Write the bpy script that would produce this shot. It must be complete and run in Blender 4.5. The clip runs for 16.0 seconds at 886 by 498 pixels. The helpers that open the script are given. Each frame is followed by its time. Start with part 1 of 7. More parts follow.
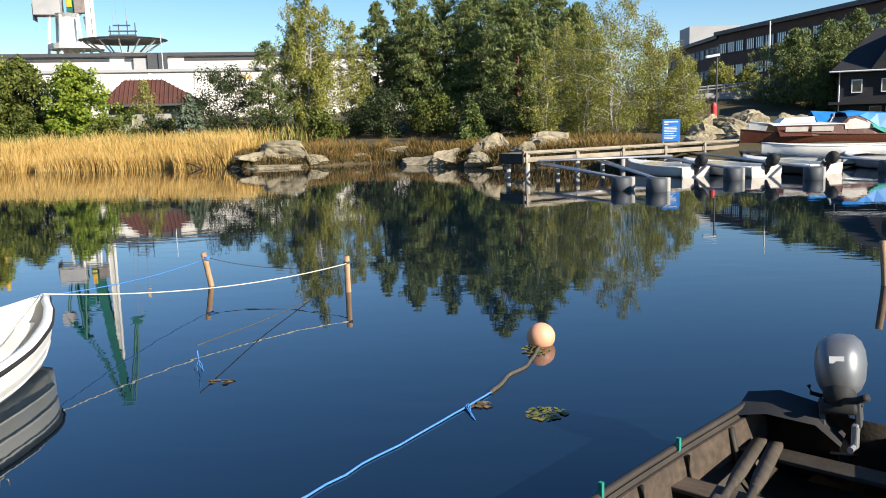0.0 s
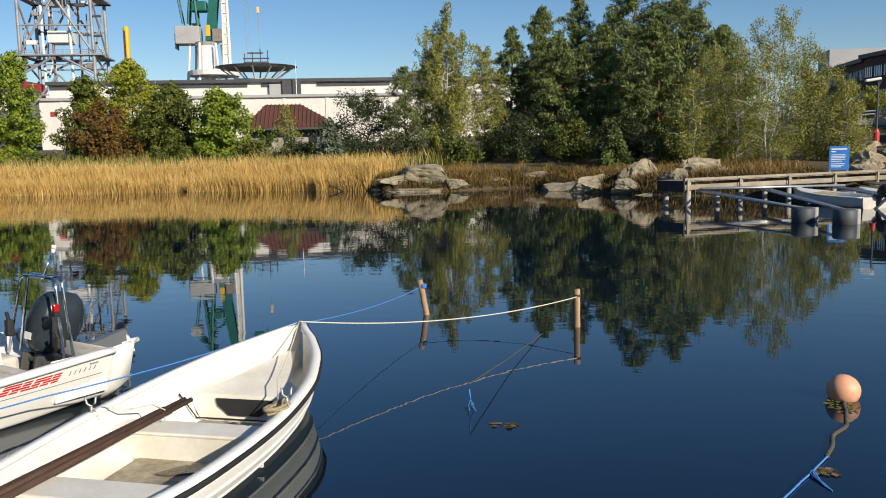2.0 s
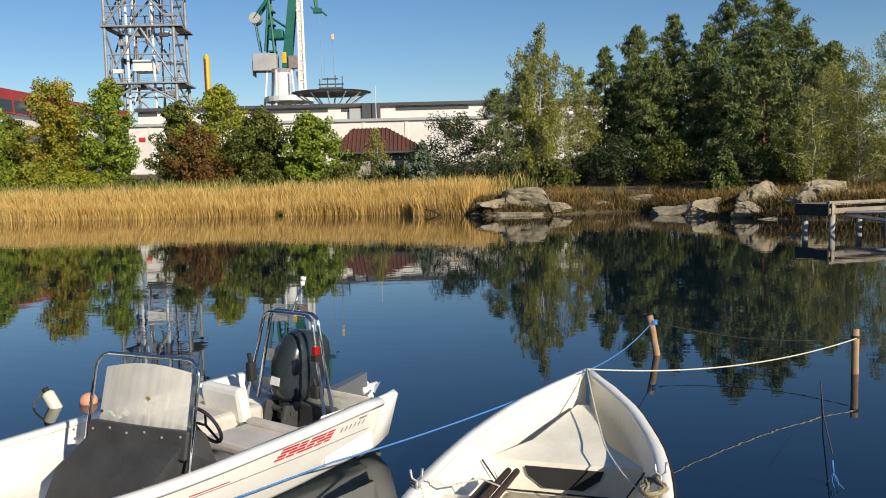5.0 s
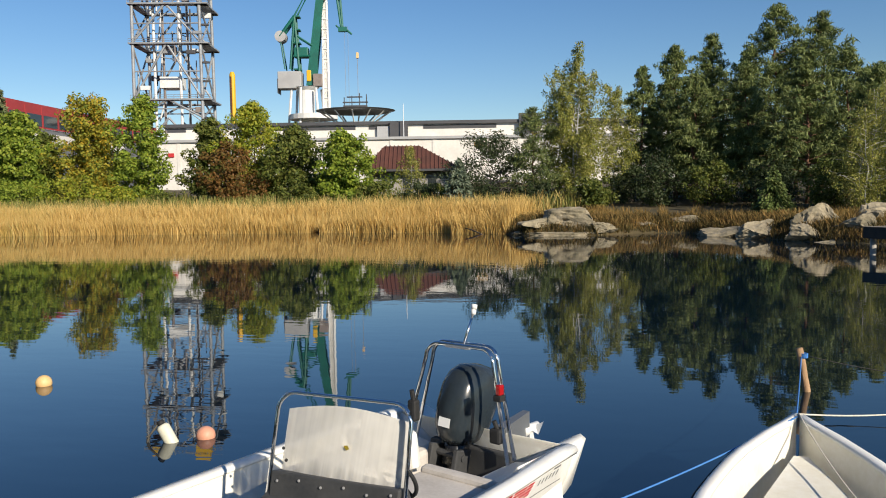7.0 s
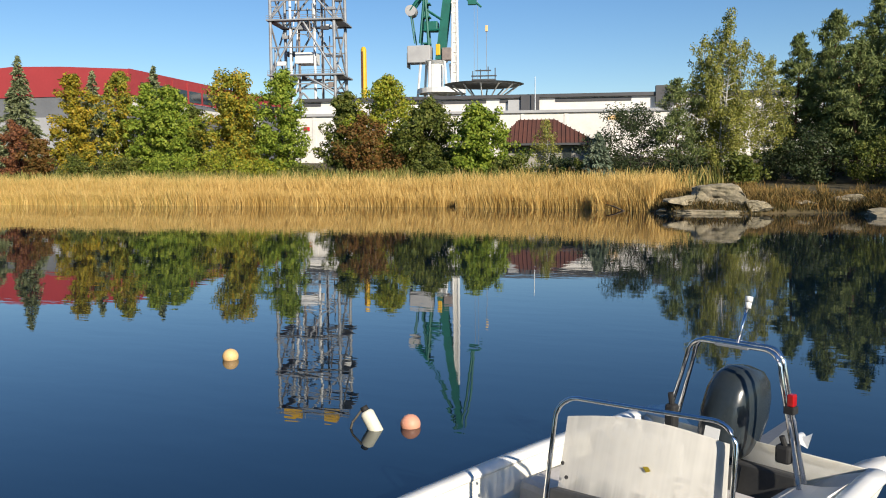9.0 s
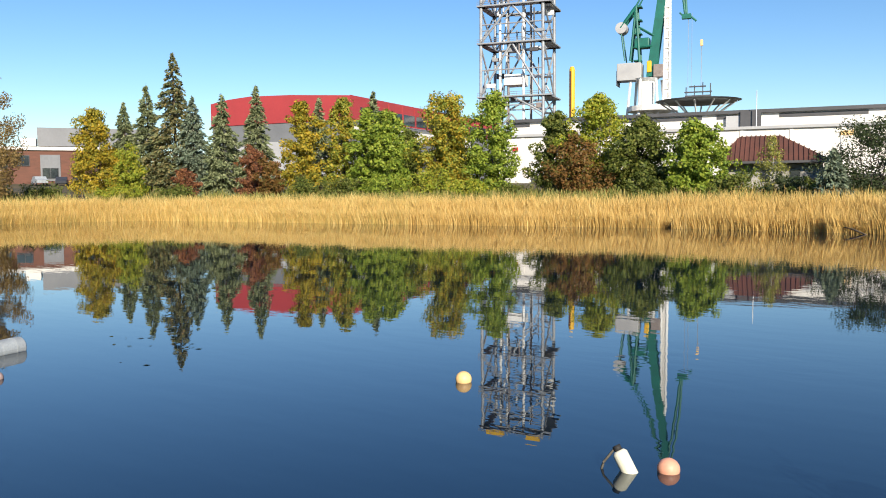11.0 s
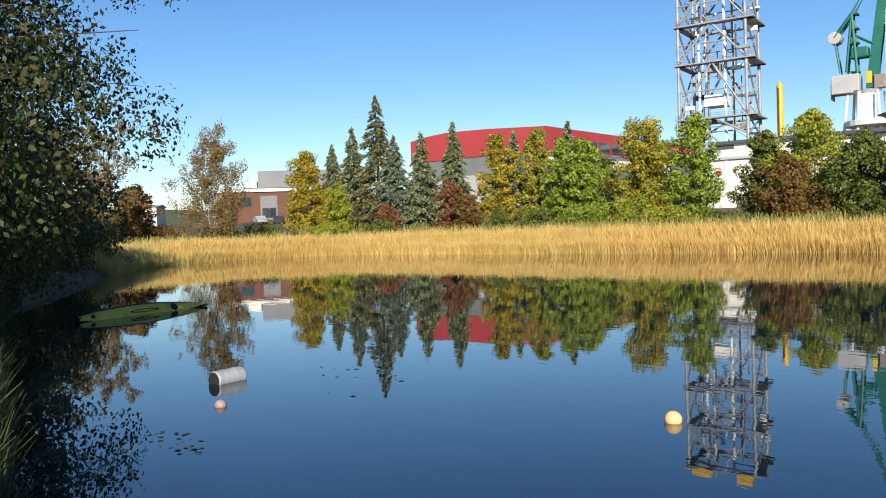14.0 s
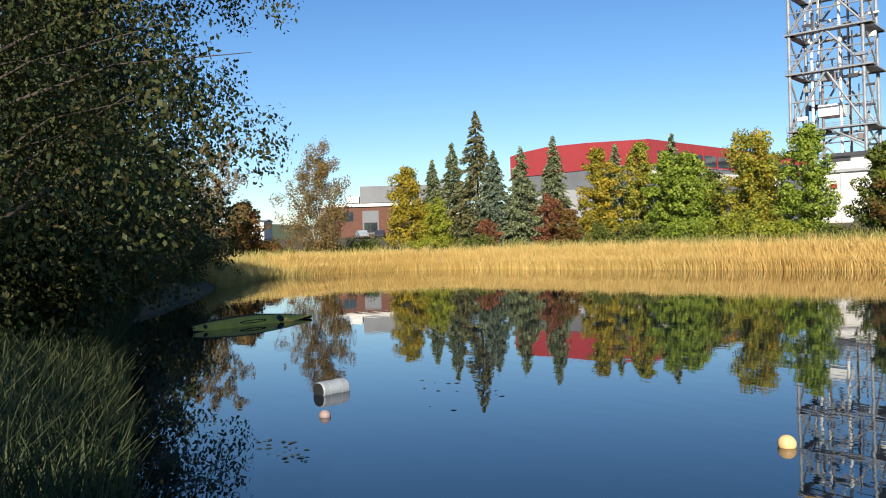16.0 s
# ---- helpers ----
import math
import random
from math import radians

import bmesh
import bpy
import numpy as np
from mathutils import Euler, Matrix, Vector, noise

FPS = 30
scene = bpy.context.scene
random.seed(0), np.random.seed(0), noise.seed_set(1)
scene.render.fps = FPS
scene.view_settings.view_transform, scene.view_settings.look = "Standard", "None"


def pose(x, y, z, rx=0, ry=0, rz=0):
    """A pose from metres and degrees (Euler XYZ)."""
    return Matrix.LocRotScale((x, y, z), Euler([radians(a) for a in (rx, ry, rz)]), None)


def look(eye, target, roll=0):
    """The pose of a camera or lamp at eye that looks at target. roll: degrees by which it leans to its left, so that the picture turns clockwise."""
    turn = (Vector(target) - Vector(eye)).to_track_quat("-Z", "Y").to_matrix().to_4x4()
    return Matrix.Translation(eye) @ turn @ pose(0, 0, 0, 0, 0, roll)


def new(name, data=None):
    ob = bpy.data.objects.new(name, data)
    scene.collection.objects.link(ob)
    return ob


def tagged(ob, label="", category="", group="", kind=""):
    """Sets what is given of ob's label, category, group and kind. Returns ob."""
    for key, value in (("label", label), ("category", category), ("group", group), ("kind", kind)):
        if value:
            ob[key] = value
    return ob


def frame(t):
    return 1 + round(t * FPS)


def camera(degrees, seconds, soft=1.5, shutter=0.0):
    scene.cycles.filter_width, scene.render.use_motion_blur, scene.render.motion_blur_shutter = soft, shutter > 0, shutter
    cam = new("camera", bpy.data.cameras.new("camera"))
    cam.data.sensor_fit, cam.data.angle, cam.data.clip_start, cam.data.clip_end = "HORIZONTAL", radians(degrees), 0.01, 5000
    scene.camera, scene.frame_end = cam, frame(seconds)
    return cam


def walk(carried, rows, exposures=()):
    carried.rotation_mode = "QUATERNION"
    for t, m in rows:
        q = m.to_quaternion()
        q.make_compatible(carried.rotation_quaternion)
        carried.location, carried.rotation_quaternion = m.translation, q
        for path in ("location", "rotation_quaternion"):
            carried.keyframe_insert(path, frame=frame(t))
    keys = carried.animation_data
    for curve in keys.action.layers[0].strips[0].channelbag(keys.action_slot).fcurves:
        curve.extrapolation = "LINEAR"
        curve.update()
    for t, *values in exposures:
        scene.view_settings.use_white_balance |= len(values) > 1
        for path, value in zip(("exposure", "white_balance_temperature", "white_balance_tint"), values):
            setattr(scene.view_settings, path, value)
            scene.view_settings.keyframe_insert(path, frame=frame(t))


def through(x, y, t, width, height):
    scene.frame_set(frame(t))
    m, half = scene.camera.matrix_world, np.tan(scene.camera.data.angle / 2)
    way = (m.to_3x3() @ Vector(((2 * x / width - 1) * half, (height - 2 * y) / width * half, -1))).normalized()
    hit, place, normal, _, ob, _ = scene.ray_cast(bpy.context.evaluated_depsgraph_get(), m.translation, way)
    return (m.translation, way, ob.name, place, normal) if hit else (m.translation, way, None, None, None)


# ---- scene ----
cam = camera(56.8, 16.0, 1.0)
# seconds, place, then tilt, roll and yaw in degrees
ROWS = [
    (0, 0.000, 0.000, 2.411, -8.741, 1.764, 3.322),
    (0.5, -0.462, 0.150, 2.412, -8.512, 1.171, 5.395),
    (1, -0.925, 0.245, 2.430, -7.808, 1.227, 8.130),
    (1.5, -1.345, 0.372, 2.456, -6.710, 1.130, 10.087),
    (2, -1.763, 0.425, 2.465, -6.838, 1.308, 11.152),
    (2.5, -2.201, 0.583, 2.455, -6.981, 1.175, 12.895),
    (3, -2.630, 0.736, 2.455, -6.509, 1.582, 14.042),
    (3.5, -3.020, 0.845, 2.452, -6.200, 1.750, 14.223),
    (4, -3.414, 0.979, 2.451, -5.990, 1.602, 14.698),
    (6.5, -5.399, 1.548, 2.455, -3.773, 1.462, 16.341),
    (7, -5.775, 1.634, 2.462, -3.752, 0.896, 16.896),
    (7.5, -6.112, 1.730, 2.454, -4.171, 0.049, 19.450),
    (8, -6.423, 1.828, 2.445, -4.485, 0.503, 21.544),
    (8.5, -6.713, 1.932, 2.436, -5.282, 0.740, 22.695),
    (9, -6.963, 2.060, 2.450, -5.417, 0.412, 25.479),
    (9.5, -7.196, 2.143, 2.453, -4.868, 0.795, 28.654),
    (10, -7.389, 2.176, 2.444, -4.391, 0.489, 33.035),
    (12.5, -7.783, 2.386, 2.437, -2.966, 1.593, 46.454),
    (13, -7.831, 2.412, 2.447, -2.385, 1.830, 49.043),
    (13.5, -7.836, 2.420, 2.447, -1.959, 1.996, 51.196),
    (14, -7.821, 2.395, 2.452, -1.526, 1.970, 53.241),
    (14.5, -7.821, 2.381, 2.457, -1.083, 1.823, 55.187),
    (15, -7.824, 2.368, 2.455, -0.573, 1.771, 56.839),
    (15.5, -7.812, 2.356, 2.456, -0.341, 1.789, 58.480),
    (16, -7.826, 2.356, 2.456, -0.276, 1.793, 60.159),
]
walk(cam, [(t, pose(x, y, z, 90 + tilt, roll, yaw)) for t, x, y, z, tilt, roll, yaw in ROWS],
     [(0.0, 0.92, 6080, 10), (1.0, 0.80, 6120, 10), (1.5, 0.52, 6150, 10), (2.5, 0.2, 6220, 10), (4.0, 0.2, 6260, 10), (6.5, 0.36, 6190, 10), (7.0, 0.32, 6180, 10), (8.5, 0.36, 6130, 10), (10.0, 0.76, 6120, 10), (12.5, 0.80, 6080, 10), (13.5, 0.78, 6065, 10), (14.5, 0.62, 6050, 10), (16.0, 0.68, 6030, 10)])

# ---- world, sun ----
SUN_DIR = Vector((0.79, -0.61, 0.0)).normalized()
SUN_UP = radians(25)
world = bpy.data.worlds.new("sky")
scene.world = world
world.use_nodes = True
wn = world.node_tree.nodes
sky = wn.new("ShaderNodeTexSky")
sky.sky_type = "NISHITA"
sky.sun_disc = False
sky.sun_elevation = SUN_UP
sky.sun_rotation = math.atan2(SUN_DIR.x, SUN_DIR.y)
sky.air_density, sky.dust_density, sky.ozone_density = 1.0, 0.0, 2.6
wn["Background"].inputs["Strength"].default_value = 0.078
deep = wn.new("ShaderNodeHueSaturation")
deep.inputs["Saturation"].default_value = 1.2
deep.inputs["Hue"].default_value = 0.505
world.node_tree.links.new(sky.outputs["Color"], deep.inputs["Color"])
world.node_tree.links.new(deep.outputs["Color"], wn["Background"].inputs["Color"])
sun_data = bpy.data.lights.new("sun", "SUN")
sun_data.energy, sun_data.angle, sun_data.color = 5.0, radians(0.55), (1.0, 0.87, 0.68)
sun = new("sun", sun_data)
sun.matrix_world = look((0, 0, 60), Vector((0, 0, 60)) - Vector((SUN_DIR.x * math.cos(SUN_UP), SUN_DIR.y * math.cos(SUN_UP), math.sin(SUN_UP))))


# ---- materials ----
def base_mat(name):
    m = bpy.data.materials.new(name)
    m.use_nodes = True
    n = m.node_tree.nodes
    return m, n, m.node_tree.links, n["Principled BSDF"]


def mat(name, a, b=None, scale=4.0, rough=0.7, bump=0.15, metal=0.0, fine=40.0, stretch=(1, 1, 1), spread=0.0, dist=0.02):
    """A surface of two tones, mixed at a coarse and a fine scale, with fine relief."""
    m, n, l, bs = base_mat(name)
    b = b or tuple(c * 0.75 for c in a)
    tc = n.new("ShaderNodeTexCoord")
    mp = n.new("ShaderNodeMapping")
    mp.inputs["Scale"].default_value = stretch
    l.new(tc.outputs["Object"], mp.inputs["Vector"])
    n1, n2 = n.new("ShaderNodeTexNoise"), n.new("ShaderNodeTexNoise")
    n1.inputs["Scale"].default_value, n2.inputs["Scale"].default_value = scale, fine
    n1.inputs["Detail"].default_value, n2.inputs["Detail"].default_value = 5, 4
    for q in (n1, n2):
        l.new(mp.outputs["Vector"], q.inputs["Vector"])
    add = n.new("ShaderNodeMath")
    add.operation = "MULTIPLY_ADD"
    l.new(n2.outputs["Fac"], add.inputs[0])
    add.inputs[1].default_value = 0.45
    l.new(n1.outputs["Fac"], add.inputs[2])
    fac = add.outputs[0]
    if spread:
        oi = n.new("ShaderNodeObjectInfo")
        ad2 = n.new("ShaderNodeMath")
        ad2.operation = "MULTIPLY_ADD"
        l.new(oi.outputs["Random"], ad2.inputs[0])
        ad2.inputs[1].default_value = spread
        l.new(fac, ad2.inputs[2])
        fac = ad2.outputs[0]
    cr = n.new("ShaderNodeValToRGB")
    cr.color_ramp.elements[0].position, cr.color_ramp.elements[1].position = 0.45, 1.0 + spread
    cr.color_ramp.elements[0].color, cr.color_ramp.elements[1].color = (*a, 1), (*b, 1)
    l.new(fac, cr.inputs["Fac"])
    l.new(cr.outputs["Color"], bs.inputs["Base Color"])
    rr = n.new("ShaderNodeMapRange")
    rr.inputs["To Min"].default_value, rr.inputs["To Max"].default_value = max(rough - 0.08, 0.02), min(rough + 0.1, 1)
    l.new(n2.outputs["Fac"], rr.inputs["Value"])
    l.new(rr.outputs["Result"], bs.inputs["Roughness"])
    bs.inputs["Metallic"].default_value = metal
    if bump:
        bp = n.new("ShaderNodeBump")
        bp.inputs["Strength"].default_value, bp.inputs["Distance"].default_value = bump, dist
        l.new(add.outputs[0], bp.inputs["Height"])
        l.new(bp.outputs["Normal"], bs.inputs["Normal"])
    return m


def leaf_mat(name, colours, through=0.30, patch=0.25, rough=0.55):
    """Leaves: each with a tone of its own, and patches of tone through the crown."""
    m, n, l, bs = base_mat(name)
    geo = n.new("ShaderNodeNewGeometry")
    tc = n.new("ShaderNodeTexCoord")
    nz = n.new("ShaderNodeTexNoise")
    nz.inputs["Scale"].default_value, nz.inputs["Detail"].default_value = 0.7, 3
    oi = n.new("ShaderNodeObjectInfo")
    off = n.new("ShaderNodeVectorMath")
    l.new(tc.outputs["Object"], off.inputs[0])
    l.new(oi.outputs["Location"], off.inputs[1])
    l.new(off.outputs[0], nz.inputs["Vector"])
    mx = n.new("ShaderNodeMath")
    mx.operation = "MULTIPLY_ADD"
    l.new(nz.outputs["Fac"], mx.inputs[0])
    mx.inputs[1].default_value = 2.4 * patch
    half = n.new("ShaderNodeMath")
    half.operation = "MULTIPLY_ADD"
    l.new(geo.outputs["Random Per Island"], half.inputs[0])
    half.inputs[1].default_value, half.inputs[2].default_value = 0.8, 0.1
    l.new(half.outputs[0], mx.inputs[2])
    sc = n.new("ShaderNodeMath")
    sc.operation = "SUBTRACT"
    l.new(mx.outputs[0], sc.inputs[0])
    sc.inputs[1].default_value = 1.2 * patch
    cr = n.new("ShaderNodeValToRGB")
    el = cr.color_ramp.elements
    while len(el) < len(colours):
        el.new(0.5)
    for i, c in enumerate(colours):
        el[i].position = i / (len(colours) - 1)
        el[i].color = (*c, 1)
    l.new(sc.outputs[0], cr.inputs["Fac"])
    l.new(cr.outputs["Color"], bs.inputs["Base Color"])
    bs.inputs["Roughness"].default_value = rough
    bs.inputs["Specular IOR Level"].default_value = 0.25
    tr = n.new("ShaderNodeBsdfTranslucent")
    l.new(cr.outputs["Color"], tr.inputs["Color"])
    mix = n.new("ShaderNodeMixShader")
    mix.inputs[0].default_value = through
    l.new(bs.outputs[0], mix.inputs[1])
    l.new(tr.outputs[0], mix.inputs[2])
    l.new(mix.outputs[0], n["Material Output"].inputs["Surface"])
    return m


M = {}
M["birch_leaf"] = leaf_mat("birch_leaf", [(0.13, 0.155, 0.03), (0.26, 0.27, 0.055), (0.44, 0.39, 0.10)])
M["birch_far"] = leaf_mat("birch_far", [(0.13, 0.09, 0.035), (0.22, 0.155, 0.055), (0.30, 0.20, 0.07)])
# leaf tones darkened so the near-bank crowns look shaded in any light
M["dark_shade_leaf"] = leaf_mat("dark_shade_leaf", [(0.022, 0.038, 0.012), (0.045, 0.062, 0.018), (0.075, 0.085, 0.024), (0.12, 0.08, 0.025)], 0.25)
M["green_leaf"] = leaf_mat("green_leaf", [(0.099, 0.162, 0.02), (0.212, 0.286, 0.031), (0.385, 0.41, 0.056)])
M["deep_leaf"] = leaf_mat("deep_leaf", [(0.046, 0.069, 0.014), (0.115, 0.144, 0.025), (0.23, 0.23, 0.052)])
M["lime_leaf"] = leaf_mat("lime_leaf", [(0.158, 0.23, 0.022), (0.283, 0.318, 0.032), (0.423, 0.353, 0.035)])
M["maple_leaf"] = leaf_mat("maple_leaf", [(0.118, 0.17, 0.026), (0.248, 0.274, 0.039), (0.392, 0.339, 0.039), (0.558, 0.353, 0.032)], 0.35, 0.5)
M["yellow_leaf"] = leaf_mat("yellow_leaf", [(0.155, 0.179, 0.024), (0.356, 0.297, 0.03), (0.546, 0.356, 0.03)], 0.35, 0.5)
M["brown_leaf"] = leaf_mat("brown_leaf", [(0.084, 0.084, 0.0168), (0.182, 0.105, 0.028), (0.252, 0.112, 0.035)])
M["rust_leaf"] = leaf_mat("rust_leaf", [(0.10, 0.06, 0.03), (0.22, 0.085, 0.045), (0.30, 0.14, 0.05)])
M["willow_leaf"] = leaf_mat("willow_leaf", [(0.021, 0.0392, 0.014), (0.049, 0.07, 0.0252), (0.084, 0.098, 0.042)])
M["pine_needle"] = leaf_mat("pine_needle", [(0.065, 0.095, 0.03), (0.135, 0.17, 0.05), (0.25, 0.275, 0.095)], 0.18)
M["spruce_needle"] = leaf_mat("spruce_needle", [(0.095, 0.121, 0.054), (0.203, 0.236, 0.115), (0.324, 0.338, 0.176)], 0.18)
M["blue_needle"] = leaf_mat("blue_needle", [(0.091, 0.13, 0.085), (0.182, 0.227, 0.15), (0.286, 0.319, 0.221)], 0.18)
M["cone_needle"] = leaf_mat("cone_needle", [(0.083, 0.105, 0.045), (0.173, 0.18, 0.075), (0.315, 0.225, 0.09)], 0.18)
M["reed"] = leaf_mat("reed", [(0.50, 0.33, 0.095), (0.64, 0.44, 0.14), (0.80, 0.60, 0.24)], 0.3, 0.35, 0.6)
M["reed_green"] = leaf_mat("reed_green", [(0.44, 0.35, 0.10), (0.58, 0.45, 0.14), (0.74, 0.58, 0.25)], 0.3, 0.35, 0.6)
M["grass"] = leaf_mat("grass", [(0.09, 0.12, 0.025), (0.20, 0.21, 0.05), (0.38, 0.29, 0.09)], 0.25, 0.4, 0.6)
# green lowered to carry the shade that lies on the near bank
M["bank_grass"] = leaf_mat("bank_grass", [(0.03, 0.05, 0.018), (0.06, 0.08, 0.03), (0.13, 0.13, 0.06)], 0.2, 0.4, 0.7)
M["sedge"] = leaf_mat("sedge", [(0.05, 0.05, 0.016), (0.12, 0.085, 0.026), (0.27, 0.16, 0.05)], 0.2, 0.5, 0.7)
M["dry_grass"] = leaf_mat("dry_grass", [(0.08, 0.08, 0.02), (0.22, 0.14, 0.04), (0.40, 0.24, 0.07)], 0.25, 0.4, 0.6)
M["bark"] = mat("bark", (0.10, 0.075, 0.055), (0.045, 0.035, 0.028), 3, 0.9, 0.6, stretch=(4, 4, 0.8))
M["pine_bark"] = mat("pine_bark", (0.20, 0.095, 0.05), (0.07, 0.045, 0.03), 3, 0.9, 0.6, stretch=(4, 4, 0.8))
M["birch_bark"] = mat("birch_bark", (0.68, 0.66, 0.60), (0.10, 0.09, 0.08), 2.2, 0.7, 0.3, fine=14, stretch=(1, 1, 3))
M["ground"] = mat("ground", (0.12, 0.085, 0.035), (0.04, 0.04, 0.018), 0.25, 0.95, 0.5, fine=6, dist=0.1)
M["rock"] = mat("rock", (0.42, 0.35, 0.235), (0.13, 0.115, 0.07), 1.6, 0.9, 1.0, fine=8, dist=0.08)
M["white_hull"] = mat("white_hull", (0.87, 0.865, 0.83), (0.76, 0.74, 0.67), 2.5, 0.34, 0.03, fine=30)
M["cream_inner"] = mat("cream_inner", (0.85, 0.83, 0.76), (0.70, 0.66, 0.54), 3.5, 0.5, 0.05, fine=22)
M["dirty_floor"] = mat("dirty_floor", (0.58, 0.52, 0.38), (0.10, 0.075, 0.04), 1.8, 0.6, 0.1, fine=16)
M["black_rubber"] = mat("black_rubber", (0.012, 0.012, 0.013), (0.022, 0.022, 0.022), 6, 0.75, 0.1)
M["black_gloss"] = mat("black_gloss", (0.012, 0.013, 0.016), (0.02, 0.02, 0.022), 3, 0.28, 0.02)
M["cowl"] = mat("cowl", (0.022, 0.030, 0.036), (0.034, 0.042, 0.048), 2, 0.2, 0.01)
M["cowl_silver"] = mat("cowl_silver", (0.24, 0.25, 0.26), (0.19, 0.20, 0.21), 2, 0.38, 0.01, metal=0.5)
M["console"] = mat("console", (0.035, 0.037, 0.04), (0.07, 0.07, 0.07), 4, 0.55, 0.08)
M["chrome"] = mat("chrome", (0.82, 0.82, 0.82), (0.70, 0.70, 0.70), 5, 0.14, 0.0, metal=1.0)
M["alu"] = mat("alu", (0.55, 0.56, 0.58), (0.42, 0.43, 0.45), 4, 0.4, 0.04, metal=0.7)
M["seat"] = mat("seat", (0.62, 0.58, 0.53), (0.45, 0.41, 0.36), 4, 0.65, 0.06)
M["red_lens"] = mat("red_lens", (0.38, 0.008, 0.008), (0.28, 0.008, 0.008), 5, 0.2, 0.0)
M["red_paint"] = mat("red_paint", (0.60, 0.03, 0.035), (0.48, 0.025, 0.03), 3, 0.5, 0.0)
M["blue_paint"] = mat("blue_paint", (0.03, 0.20, 0.62), (0.025, 0.16, 0.5), 3, 0.5, 0.0)
M["grey_mark"] = mat("grey_mark", (0.20, 0.20, 0.21), (0.26, 0.26, 0.26), 3, 0.5, 0.0)
M["white_mark"] = mat("white_mark", (0.8, 0.8, 0.78), (0.7, 0.7, 0.68), 3, 0.5, 0.0)
M["sludge"] = mat("sludge", (0.055, 0.04, 0.022), (0.13, 0.10, 0.055), 12, 0.25, 0.3)
M["oar_wood"] = mat("oar_wood", (0.10, 0.05, 0.028), (0.035, 0.02, 0.014), 5, 0.75, 0.4, stretch=(8, 1, 8))
# wood and floor of the old boat, toned down to suggest shade inside
M["old_wood"] = mat("old_wood", (0.125, 0.09, 0.06), (0.05, 0.036, 0.025), 3, 0.85, 0.5, stretch=(1, 6, 6), spread=0.2)
M["dark_wood"] = mat("dark_wood", (0.022, 0.018, 0.015), (0.05, 0.04, 0.03), 4, 0.7, 0.3)
M["green_floor"] = mat("green_floor", (0.012, 0.05, 0.03), (0.02, 0.035, 0.025), 4, 0.6, 0.2)
M["post_wood"] = mat("post_wood", (0.50, 0.33, 0.18), (0.26, 0.15, 0.08), 4, 0.8, 0.5, stretch=(6, 6, 1))
M["pier_wood"] = mat("pier_wood", (0.44, 0.38, 0.29), (0.24, 0.20, 0.15), 1.5, 0.85, 0.4, stretch=(1, 1, 5), spread=0.25)
M["rope_white"] = mat("rope_white", (0.72, 0.68, 0.58), (0.5, 0.46, 0.38), 30, 0.9, 0.3)
M["rope_tan"] = mat("rope_tan", (0.42, 0.36, 0.22), (0.22, 0.18, 0.10), 30, 0.9, 0.3)
M["rope_blue"] = mat("rope_blue", (0.04, 0.17, 0.50), (0.08, 0.25, 0.58), 30, 0.8, 0.3)
M["rope_dark"] = mat("rope_dark", (0.05, 0.045, 0.04), (0.10, 0.09, 0.07), 20, 0.9, 0.3)
M["buoy_orange"] = mat("buoy_orange", (0.80, 0.42, 0.26), (0.66, 0.32, 0.18), 6, 0.5, 0.06)
M["buoy_yellow"] = mat("buoy_yellow", (0.80, 0.55, 0.24), (0.68, 0.42, 0.18), 6, 0.5, 0.06)
M["buoy_pink"] = mat("buoy_pink", (0.74, 0.36, 0.24), (0.60, 0.28, 0.18), 6, 0.5, 0.06)
M["buoy_dull"] = mat("buoy_dull", (0.42, 0.30, 0.27), (0.20, 0.15, 0.14), 6, 0.6, 0.06)
M["canister"] = mat("canister", (0.78, 0.76, 0.62), (0.60, 0.58, 0.45), 6, 0.5, 0.06)
M["drum"] = mat("drum", (0.36, 0.39, 0.41), (0.22, 0.24, 0.26), 4, 0.5, 0.1)
M["weed"] = leaf_mat("weed", [(0.05, 0.05, 0.015), (0.2, 0.13, 0.05), (0.42, 0.3, 0.2)])
M["kayak"] = mat("kayak", (0.85, 0.60, 0.05), (0.55, 0.38, 0.05), 3, 0.4, 0.03)
M["wall_white"] = mat("wall_white", (0.76, 0.73, 0.68), (0.58, 0.55, 0.50), 0.3, 0.85, 0.1, fine=3)
M["wall_grey"] = mat("wall_grey", (0.40, 0.40, 0.40), (0.32, 0.32, 0.33), 0.3, 0.8, 0.1, fine=3)
M["metal_grey"] = mat("metal_grey", (0.17, 0.175, 0.185), (0.13, 0.135, 0.145), 0.3, 0.6, 0.1, fine=3)
M["dark_metal"] = mat("dark_metal", (0.045, 0.045, 0.05), (0.07, 0.07, 0.075), 0.6, 0.6, 0.1, fine=3)
M["red_metal"] = mat("red_metal", (0.36, 0.042, 0.045), (0.29, 0.036, 0.038), 0.2, 0.55, 0.1, fine=2)
M["roof_tile"] = mat("roof_tile", (0.15, 0.05, 0.033), (0.085, 0.035, 0.025), 0.8, 0.85, 0.3, fine=5, spread=0.2)
M["brown_clad"] = mat("brown_clad", (0.15, 0.058, 0.036), (0.085, 0.038, 0.024), 0.6, 0.8, 0.2, fine=4, stretch=(1, 1, 4))
M["brick_dark"] = mat("brick_dark", (0.10, 0.06, 0.045), (0.065, 0.042, 0.034), 0.5, 0.9, 0.2, fine=5)
M["house_black"] = mat("house_black", (0.014, 0.014, 0.017), (0.024, 0.024, 0.028), 1, 0.8, 0.2, stretch=(1, 1, 6))
